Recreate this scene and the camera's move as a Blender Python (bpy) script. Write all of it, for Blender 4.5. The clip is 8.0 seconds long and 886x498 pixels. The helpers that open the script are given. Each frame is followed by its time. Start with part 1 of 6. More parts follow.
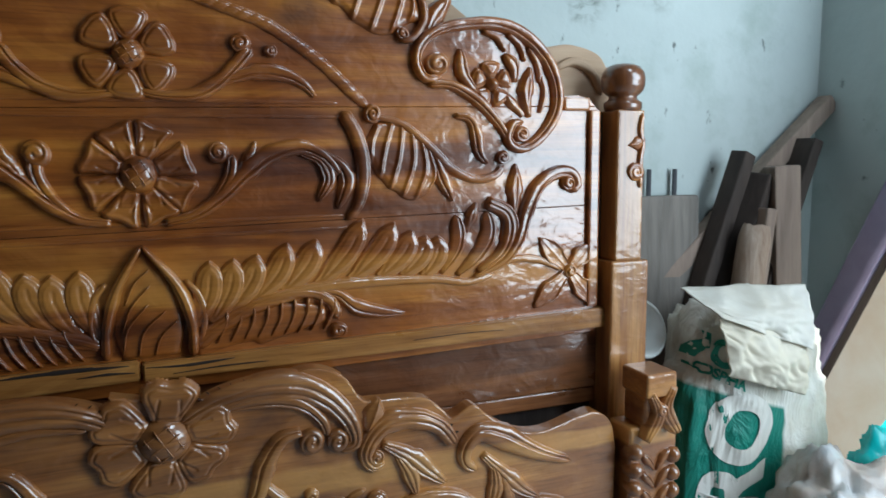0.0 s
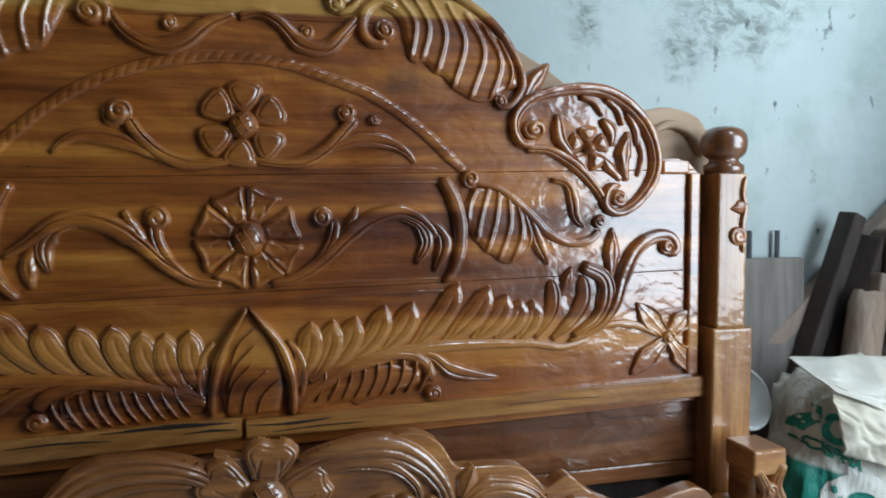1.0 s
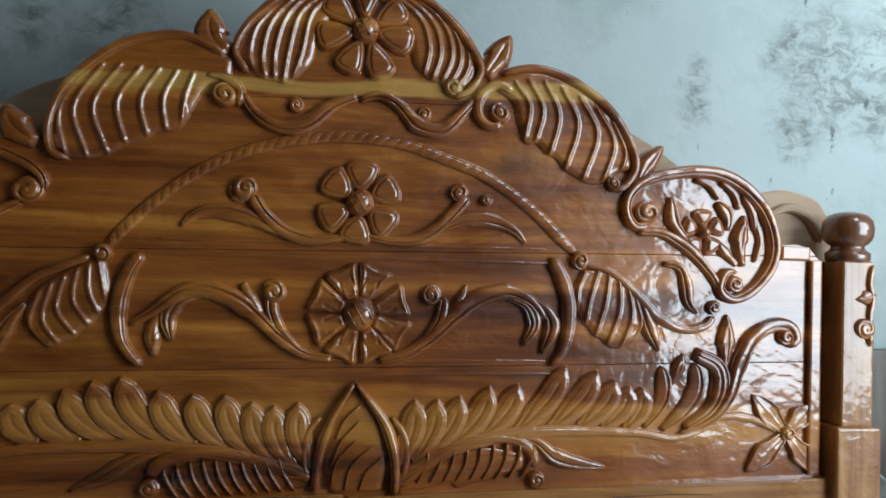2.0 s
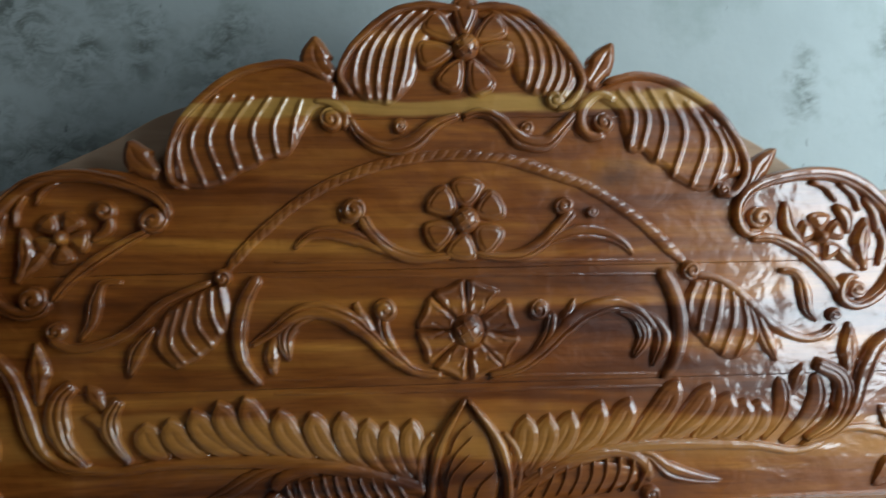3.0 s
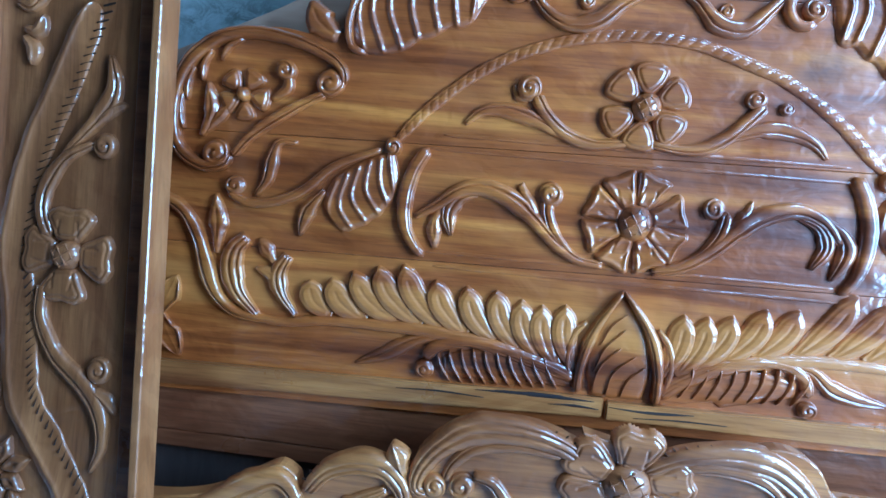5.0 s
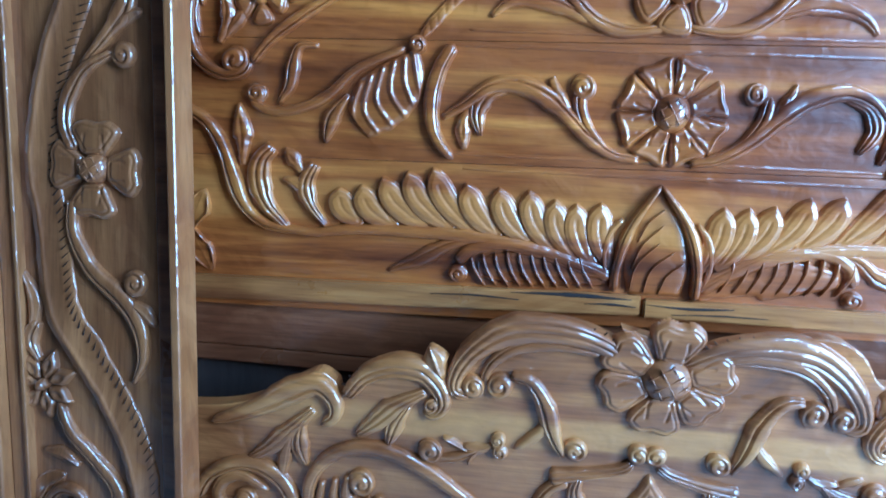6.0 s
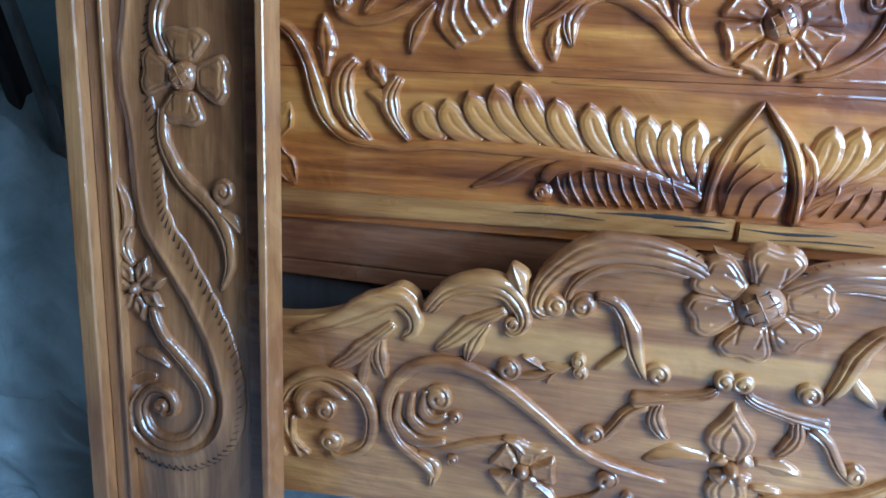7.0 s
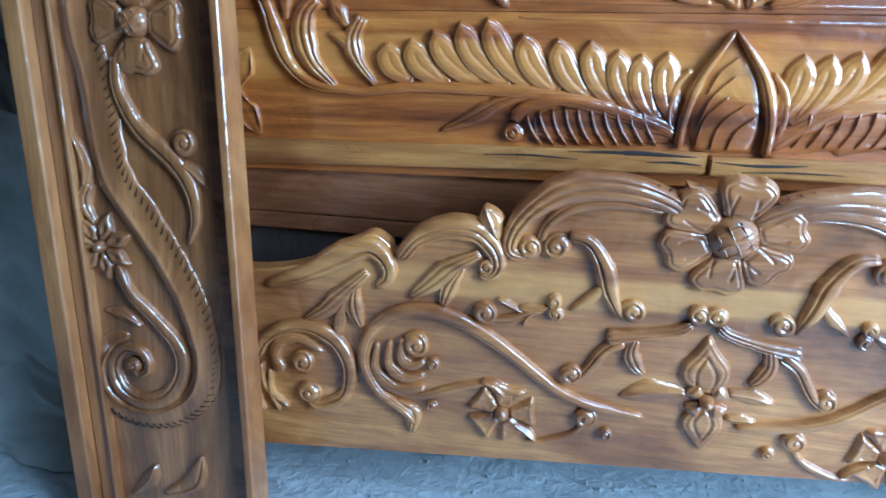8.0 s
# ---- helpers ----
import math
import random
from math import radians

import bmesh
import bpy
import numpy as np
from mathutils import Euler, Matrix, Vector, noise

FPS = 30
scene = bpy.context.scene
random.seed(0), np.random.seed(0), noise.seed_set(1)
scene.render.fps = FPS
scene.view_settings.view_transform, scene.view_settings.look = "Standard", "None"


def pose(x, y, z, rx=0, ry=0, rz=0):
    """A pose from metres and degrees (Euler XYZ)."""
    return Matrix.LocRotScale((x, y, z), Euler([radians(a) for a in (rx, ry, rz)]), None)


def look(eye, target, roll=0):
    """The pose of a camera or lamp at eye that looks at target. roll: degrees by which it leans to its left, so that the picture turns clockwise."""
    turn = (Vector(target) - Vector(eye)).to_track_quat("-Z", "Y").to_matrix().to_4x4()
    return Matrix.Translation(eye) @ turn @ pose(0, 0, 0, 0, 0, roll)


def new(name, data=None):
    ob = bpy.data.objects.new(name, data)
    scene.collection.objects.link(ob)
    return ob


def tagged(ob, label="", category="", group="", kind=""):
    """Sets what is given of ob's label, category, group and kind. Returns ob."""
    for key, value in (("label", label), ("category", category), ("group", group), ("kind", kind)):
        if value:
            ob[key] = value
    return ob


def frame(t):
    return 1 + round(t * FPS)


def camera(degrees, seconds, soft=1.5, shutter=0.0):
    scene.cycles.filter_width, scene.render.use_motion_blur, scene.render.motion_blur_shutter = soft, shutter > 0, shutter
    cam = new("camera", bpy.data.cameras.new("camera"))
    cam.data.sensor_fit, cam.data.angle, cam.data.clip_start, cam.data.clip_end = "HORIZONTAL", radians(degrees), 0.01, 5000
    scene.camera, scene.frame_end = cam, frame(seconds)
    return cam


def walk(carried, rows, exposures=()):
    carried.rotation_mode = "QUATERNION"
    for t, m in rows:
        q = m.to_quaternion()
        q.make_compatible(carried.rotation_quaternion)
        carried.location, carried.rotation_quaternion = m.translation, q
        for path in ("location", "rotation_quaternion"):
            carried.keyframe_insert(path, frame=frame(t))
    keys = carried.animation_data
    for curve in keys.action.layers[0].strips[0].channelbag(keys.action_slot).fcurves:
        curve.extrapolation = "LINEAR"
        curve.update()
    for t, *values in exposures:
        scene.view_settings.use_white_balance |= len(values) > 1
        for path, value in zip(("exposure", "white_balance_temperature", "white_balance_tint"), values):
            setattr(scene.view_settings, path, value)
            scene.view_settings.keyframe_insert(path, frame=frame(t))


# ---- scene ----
from mathutils.bvhtree import BVHTree

cam = camera(64.85, 8.0, soft=1.5, shutter=0.35)
ROWS = [
    (0, 0.0496, -1.1092, 0.9216, 82.855, 0.527, -20.839),
    (0.5, 0.0406, -1.1122, 0.9299, 84.265, 0.056, -17.412),
    (1, 0.0216, -1.1010, 0.9504, 86.701, 0.233, -14.411),
    (1.5, -0.0064, -1.0882, 0.9682, 88.732, -1.122, -10.636),
    (1.7, -0.0173, -1.0854, 0.9733, 89.958, -1.454, -9.381),
    (2.8, -0.0807, -1.0800, 1.0229, 92.240, -1.430, -6.150),
    (3, -0.0932, -1.0800, 1.0263, 90.323, 0.048, -2.830),
    (3.5, -0.1310, -1.0788, 1.0205, 88.699, -1.442, 1.018),
    (4, -0.1584, -1.0797, 0.9954, 85.968, -4.217, 4.836),
    (4.2, -0.1704, -1.0762, 0.9879, 84.674, -4.507, 4.785),
    (5.5, -0.1910, -1.0658, 0.9598, 80.841, -4.739, 6.696),
    (6, -0.1994, -1.0572, 0.9271, 77.065, -2.525, 7.286),
    (6.5, -0.2183, -1.0532, 0.9052, 74.849, -2.379, 8.692),
    (7, -0.2356, -1.0578, 0.8785, 72.392, -2.751, 12.279),
    (7.5, -0.2459, -1.0553, 0.8674, 70.189, -3.096, 12.283),
    (8, -0.2283, -1.0465, 0.8591, 68.819, -1.292, 9.862),
]
EXPOSURES = [(0, 0.74, 5900, 4), (1.5, 0.82, 5950, 5), (3.0, 0.76, 6100, 5), (4.0, 1.84, 4850, 1), (5.5, 2.32, 3750, -2), (8, 2.58, 4250, -3)]
walk(cam, [(t, pose(x, y, z, rx, ry, rz)) for t, x, y, z, rx, ry, rz in ROWS], EXPOSURES)

# ---- light: daylight through a wide window opening behind the viewer, and an added roof opening ----
world = bpy.data.worlds.new("sky")
scene.world = world
world.use_nodes = True
wn = world.node_tree
sky = wn.nodes.new("ShaderNodeTexSky")
sky.sky_type, sky.sun_disc = "NISHITA", False
sky.sun_elevation, sky.sun_rotation = radians(62), radians(202)
wn.links.new(sky.outputs["Color"], wn.nodes["Background"].inputs["Color"])
wn.nodes["Background"].inputs["Strength"].default_value = 0.08

sun = new("sun", bpy.data.lights.new("sun", "SUN"))
sun.data.energy, sun.data.angle, sun.data.color = 5.0, radians(0.6), (1.0, 0.95, 0.88)
sun.matrix_world = look((1.0, -1.38, 2.75), (1.47, -0.22, 0.35))


def opening_light(name, at, target, w, h, watts, colour):
    la = bpy.data.lights.new(name, "AREA")
    la.shape, la.size, la.size_y, la.energy, la.color = "RECTANGLE", w, h, watts, colour
    ob = new(name, la)
    ob.matrix_world = look(at, target)
    return ob


opening_light("window_light", (2.28, -1.49, 1.30), (2.28, 0.0, 1.30), 1.98, 1.62, 42, (0.84, 0.93, 1.0))
# Overhead lamp added as fill, in the assumed roof opening.
opening_light("added_roof_light", (1.075, -1.375, 2.76), (1.075, -1.375, 0.0), 0.44, 0.74, 7, (0.80, 0.91, 1.0))

# ---- materials ----


def nodes_of(name):
    m = bpy.data.materials.new(name)
    m.use_nodes = True
    t = m.node_tree
    return m, t, t.nodes["Principled BSDF"]


def node(t, kind, **inputs):
    n = t.nodes.new(kind)
    for k, v in inputs.items():
        n.inputs[k.replace("_", " ")].default_value = v
    return n


def ramp(t, src, stops):
    r = t.nodes.new("ShaderNodeValToRGB")
    e = r.color_ramp.elements
    while len(e) < len(stops):
        e.new(0.5)
    for el, (p, c) in zip(e, stops):
        el.position, el.color = p, (*c, 1)
    t.links.new(src, r.inputs["Fac"])
    return r.outputs["Color"]


def mix(t, fac, a, b, how="MIX"):
    m = t.nodes.new("ShaderNodeMix")
    m.data_type, m.blend_type = "RGBA", how
    for sock, v in ((m.inputs[0], fac), (m.inputs[6], a), (m.inputs[7], b)):
        if isinstance(v, (int, float)):
            sock.default_value = v
        elif isinstance(v, tuple):
            sock.default_value = (*v, 1)
        else:
            t.links.new(v, sock)
    return m.outputs[2]


def position(t, scale):
    g = t.nodes.new("ShaderNodeNewGeometry")
    mp = t.nodes.new("ShaderNodeMapping")
    mp.inputs["Scale"].default_value = scale
    t.links.new(g.outputs["Position"], mp.inputs["Vector"])
    return mp.outputs["Vector"]


def fuzz(t, vec, scale, detail=4.0, rough=0.55, dist=0.0):
    n = node(t, "ShaderNodeTexNoise", Scale=scale, Detail=detail, Roughness=rough, Distortion=dist)
    t.links.new(vec, n.inputs["Vector"])
    return n.outputs["Fac"]


def bump(t, bsdf, height, strength, dist=0.002):
    b = node(t, "ShaderNodeBump", Strength=strength, Distance=dist)
    t.links.new(height, b.inputs["Height"])
    t.links.new(b.outputs["Normal"], bsdf.inputs["Normal"])
    return b


def teak(name, along, dark, mid, light, bands=(), coat=1.0, gloss=0.30, seed=0.0, knots=(), ripple=0.68, flow=1.0):
    """Varnished teak: grain runs along x or z; bands are (height, half width, colour) of pale sapwood."""
    m, t, p = nodes_of(name)
    sc = (flow, 6.0, 16.0 / flow ** 0.5) if along == "x" else (16.0, 6.0, flow)
    v = position(t, sc)
    off = t.nodes.new("ShaderNodeVectorMath")
    off.inputs[1].default_value = (seed, seed * 0.7, seed * 1.3)
    t.links.new(v, off.inputs[0])
    v = off.outputs[0]
    broad = fuzz(t, v, 1.1, 4.0, 0.55, 0.8)
    col = ramp(t, broad, [(0.30, dark), (0.5, mid), (0.70, light)])
    fine = fuzz(t, v, 7.0, 6.0, 0.62, 0.6)
    streak = fuzz(t, position(t, (1.3 * flow, 10.0, 75.0) if along == "x" else (75.0, 10.0, 1.3)), 1.0, 5.0, 0.62, 0.9)
    col = mix(t, 0.28, col, ramp(t, streak, [(0.36, (0.42, 0.30, 0.22)), (0.50, (0.92, 0.90, 0.86)), (0.66, (1.16, 1.14, 1.06))]), "MULTIPLY")
    warp = fuzz(t, position(t, (0.7, 3.0, 5.0) if along == "x" else (5.0, 3.0, 0.7)), 1.3, 2.5, 0.45, 0.4)
    turns = node(t, "ShaderNodeMath")
    turns.operation = "MULTIPLY_ADD"
    t.links.new(warp, turns.inputs[0])
    turns.inputs[1].default_value, turns.inputs[2].default_value = 150.0, seed
    wave = node(t, "ShaderNodeMath")
    wave.operation = "SINE"
    t.links.new(turns.outputs[0], wave.inputs[0])
    col = mix(t, 0.22, col, ramp(t, wave.outputs[0], [(0.0, (0.50, 0.38, 0.30)), (0.35, (1.0, 1.0, 1.0))]), "MULTIPLY")
    pore = fuzz(t, position(t, (14.0, 90.0, 300.0) if along == "x" else (300.0, 90.0, 14.0)), 1.0, 3.0, 0.6)
    col = mix(t, 0.34, col, ramp(t, pore, [(0.34, (0.40, 0.30, 0.24)), (0.50, (1.0, 1.0, 1.0))]), "MULTIPLY")
    stain = fuzz(t, position(t, (2.2, 2.0, 4.0) if along == "x" else (4.0, 2.0, 2.2)), 1.5, 3.0, 0.5, 1.0)
    col = mix(t, 0.7, col, ramp(t, stain, [(0.33, (0.66, 0.54, 0.44)), (0.50, (1.0, 1.0, 1.0)), (0.70, (1.12, 1.10, 1.0))]), "MULTIPLY")
    for kx, kz, kr, heart in knots:
        kv = position(t, (1.0, 0.0, 1.7))
        d = t.nodes.new("ShaderNodeVectorMath")
        d.operation = "DISTANCE"
        t.links.new(kv, d.inputs[0])
        d.inputs[1].default_value = (kx, 0.0, kz * 1.7)
        ad = node(t, "ShaderNodeMath")
        ad.operation = "MULTIPLY_ADD"
        t.links.new(fuzz(t, position(t, (34, 34, 34)), 1.0, 3.0), ad.inputs[0])
        ad.inputs[1].default_value = kr * 2.2
        t.links.new(d.outputs["Value"], ad.inputs[2])
        mr = node(t, "ShaderNodeMapRange")
        t.links.new(ad.outputs[0], mr.inputs["Value"])
        mr.inputs["From Min"].default_value, mr.inputs["From Max"].default_value = kr * 0.9, kr * 2.8
        col = mix(t, ramp(t, mr.outputs["Result"], [(0.0, (1.0, 1.0, 1.0)), (0.4, (0.55, 0.55, 0.55)), (1.0, (0, 0, 0))]), col, (0.11, 0.036, 0.012))
        col = mix(t, ramp(t, mr.outputs["Result"], [(0.0, (0.9, 0.9, 0.9)), (0.04, (0, 0, 0))]), col, heart)
    if bands:
        g = t.nodes.new("ShaderNodeNewGeometry")
        sep = t.nodes.new("ShaderNodeSeparateXYZ")
        t.links.new(g.outputs["Position"], sep.inputs[0])
        wob = fuzz(t, position(t, (2.2, 2.2, 9.0)), 1.6, 3.0)
        for h, half, slope, c in bands:
            lin = node(t, "ShaderNodeMath")
            lin.operation = "MULTIPLY_ADD"
            t.links.new(sep.outputs["X"], lin.inputs[0])
            lin.inputs[1].default_value = -slope
            t.links.new(sep.outputs["Z"], lin.inputs[2])
            a1 = node(t, "ShaderNodeMath")
            a1.operation = "MULTIPLY_ADD"
            t.links.new(wob, a1.inputs[0])
            a1.inputs[1].default_value = 0.06
            t.links.new(lin.outputs[0], a1.inputs[2])
            d = node(t, "ShaderNodeMath")
            d.operation = "SUBTRACT"
            t.links.new(a1.outputs[0], d.inputs[0])
            d.inputs[1].default_value = h + 0.03
            ab = node(t, "ShaderNodeMath")
            ab.operation = "ABSOLUTE"
            t.links.new(d.outputs[0], ab.inputs[0])
            mr = node(t, "ShaderNodeMapRange")
            mr.interpolation_type = "SMOOTHSTEP"
            t.links.new(ab.outputs[0], mr.inputs["Value"])
            mr.inputs["From Min"].default_value, mr.inputs["From Max"].default_value = half * 0.7, half * 1.25
            mr.inputs["To Min"].default_value, mr.inputs["To Max"].default_value = 0.85, 0.0
            pale = mix(t, 0.45, c, ramp(t, fine, [(0.30, (0.55, 0.45, 0.36)), (0.62, (1.0, 1.0, 1.0))]), "MULTIPLY")
            col = mix(t, mr.outputs["Result"], col, pale)
    oi = t.nodes.new("ShaderNodeObjectInfo")
    col = mix(t, 0.5, col, ramp(t, oi.outputs["Random"], [(0.0, (0.80, 0.78, 0.76)), (1.0, (1.08, 1.06, 1.04))]), "MULTIPLY")
    t.links.new(col, p.inputs["Base Color"])
    smear = fuzz(t, position(t, (9.0, 9.0, 9.0)), 1.0, 5.0)
    rr = node(t, "ShaderNodeMapRange")
    t.links.new(smear, rr.inputs["Value"])
    rr.inputs["From Min"].default_value, rr.inputs["From Max"].default_value = 0.3, 0.7
    rr.inputs["To Min"].default_value, rr.inputs["To Max"].default_value = gloss, gloss + 0.16
    t.links.new(rr.outputs["Result"], p.inputs["Roughness"])
    p.inputs["Coat Weight"].default_value = coat
    p.inputs["Coat Roughness"].default_value = 0.10
    p.inputs["Specular IOR Level"].default_value = 0.6
    p.inputs["Coat IOR"].default_value = 1.7
    lumps = fuzz(t, position(t, (14.0, 14.0, 20.0)), 1.0, 2.6, 0.5, 0.8)
    b = bump(t, p, lumps, ripple, 0.0042)
    chisel = node(t, "ShaderNodeBump", Strength=0.40, Distance=0.003)
    t.links.new(fuzz(t, position(t, (30.0, 30.0, 38.0)), 1.0, 2.2, 0.5, 0.6), chisel.inputs["Height"])
    b2 = node(t, "ShaderNodeBump", Strength=0.22, Distance=0.0008)
    t.links.new(fine, b2.inputs["Height"])
    t.links.new(b2.outputs["Normal"], chisel.inputs["Normal"])
    t.links.new(chisel.outputs["Normal"], b.inputs["Normal"])
    t.links.new(b.outputs["Normal"], p.inputs["Coat Normal"])
    return m


def plain(name, c1, c2, scale=12.0, rough=0.7, relief=0.4, dist=0.003, metal=0.0, stretch=(1, 1, 1)):
    m, t, p = nodes_of(name)
    v = position(t, stretch)
    f = fuzz(t, v, scale, 6.0, 0.6, 0.4)
    g = fuzz(t, v, scale * 0.22, 3.0)
    col = mix(t, 0.5, ramp(t, f, [(0.32, c1), (0.68, c2)]), ramp(t, g, [(0.35, c1), (0.65, c2)]))
    t.links.new(col, p.inputs["Base Color"])
    p.inputs["Roughness"].default_value, p.inputs["Metallic"].default_value = rough, metal
    bump(t, p, f, relief, dist)
    return m


HEAD_BANDS = ((1.258, 0.014, 0.03, (0.66, 0.37, 0.085)), (0.742, 0.030, -0.012, (0.60, 0.255, 0.048)))
FOOT_BANDS = ((0.440, 0.020, 0.0, (0.62, 0.30, 0.080)),)
M_HEAD = teak("varnished_teak_headboard", "x", (0.150, 0.038, 0.007), (0.385, 0.120, 0.018), (0.660, 0.270, 0.042), HEAD_BANDS, knots=((0.238, 1.150, 0.034, (0.60, 0.34, 0.08)),))
M_FOOT = teak("varnished_teak_footboard", "x", (0.200, 0.072, 0.021), (0.425, 0.172, 0.046), (0.670, 0.320, 0.088), FOOT_BANDS, seed=3.1, flow=2.4, knots=((0.155, 0.551, 0.026, (0.62, 0.45, 0.22)),))
M_RAIL = teak("varnished_teak_rail", "z", (0.220, 0.088, 0.028), (0.390, 0.166, 0.052), (0.580, 0.265, 0.090), seed=7.7)
M_STILE = teak("varnished_teak_stile", "z", (0.280, 0.112, 0.034), (0.440, 0.190, 0.060), (0.600, 0.300, 0.105), seed=11.0, coat=0.7)
M_STRIP = teak("pale_sapwood_strip", "x", (0.24, 0.09, 0.025), (0.50, 0.23, 0.060), (0.70, 0.39, 0.125), seed=5.0, coat=0.5, gloss=0.25, ripple=0.2)
M_DARK = teak("dark_teak_plank", "x", (0.110, 0.042, 0.018), (0.245, 0.096, 0.038), (0.390, 0.160, 0.062), seed=9.0, coat=0.6, gloss=0.25)
M_POST = teak("varnished_teak_post", "z", (0.198, 0.068, 0.020), (0.418, 0.182, 0.050), (0.594, 0.319, 0.110), seed=14.0, ripple=0.35, coat=0.6)
M_FINIAL = teak("dark_varnished_finial", "z", (0.09, 0.030, 0.010), (0.19, 0.066, 0.020), (0.30, 0.11, 0.034), seed=2.0, ripple=0.1)
M_RAW = plain("raw_pale_wood", (0.40, 0.26, 0.16), (0.58, 0.42, 0.28), 6, 0.75, 0.3, 0.002, stretch=(1, 4, 10))
M_GREYWOOD = plain("weathered_grey_wood", (0.13, 0.115, 0.10), (0.27, 0.24, 0.21), 7, 0.85, 0.5, 0.003, stretch=(9, 4, 1))
M_BEAM = plain("dusty_brown_beam", (0.20, 0.145, 0.115), (0.38, 0.285, 0.225), 7, 0.8, 0.4, 0.003, stretch=(8, 8, 1))
# Colour of the old timbers, also used for shade stand-ins on the headboard.
M_BLACKWOOD = plain("dark_timber_and_shade", (0.028, 0.020, 0.016), (0.070, 0.050, 0.040), 7, 0.8, 0.5, 0.003, stretch=(8, 8, 1))
M_BARK = plain("peeling_log", (0.26, 0.17, 0.115), (0.52, 0.42, 0.34), 14, 0.85, 0.8, 0.006, stretch=(4, 4, 1))
M_STEEL = plain("dull_steel", (0.10, 0.10, 0.11), (0.17, 0.17, 0.18), 40, 0.5, 0.2, 0.001, metal=0.7)
M_PURPLE = plain("mauve_paint", (0.30, 0.25, 0.38), (0.40, 0.34, 0.48), 20, 0.45, 0.2, 0.002)
M_CREAM = plain("cream_distemper", (0.66, 0.52, 0.38), (0.80, 0.74, 0.66), 9, 0.8, 0.4, 0.003)
M_BUCKET = plain("white_plastic", (0.62, 0.64, 0.62), (0.72, 0.74, 0.72), 8, 0.4, 0.1, 0.001)
M_GREYBAG = plain("grey_dusty_sacking", (0.26, 0.27, 0.255), (0.74, 0.75, 0.72), 11, 0.8, 0.9, 0.012)
M_SHEET = plain("grey_tarpaulin", (0.34, 0.345, 0.335), (0.78, 0.775, 0.74), 7, 0.34, 0.9, 0.012)
M_FLOOR = plain("rough_grey_cement", (0.36, 0.365, 0.365), (0.60, 0.60, 0.59), 48, 0.9, 0.8, 0.009)
M_RUBBLE = plain("grey_rubble", (0.22, 0.22, 0.225), (0.42, 0.42, 0.42), 40, 0.9, 0.8, 0.004)
# Dark by choice, so the ceiling out of view bounces little light.
M_CEIL = plain("dark_unseen_ceiling", (0.09, 0.085, 0.08), (0.16, 0.15, 0.14), 6, 0.9, 0.3, 0.004)
# Walls out of view are kept this dark to lower the fill light.
M_SHADE = plain("dark_unseen_plaster", (0.07, 0.065, 0.06), (0.13, 0.12, 0.11), 4, 0.9, 0.3, 0.004)
M_CRACK = plain("dark_cut_wood", (0.016, 0.008, 0.005), (0.035, 0.017, 0.010), 20, 0.7, 0.2, 0.001)
M_TEAL = plain("teal_plastic", (0.02, 0.42, 0.42), (0.06, 0.62, 0.60), 9, 0.22, 0.3, 0.004)


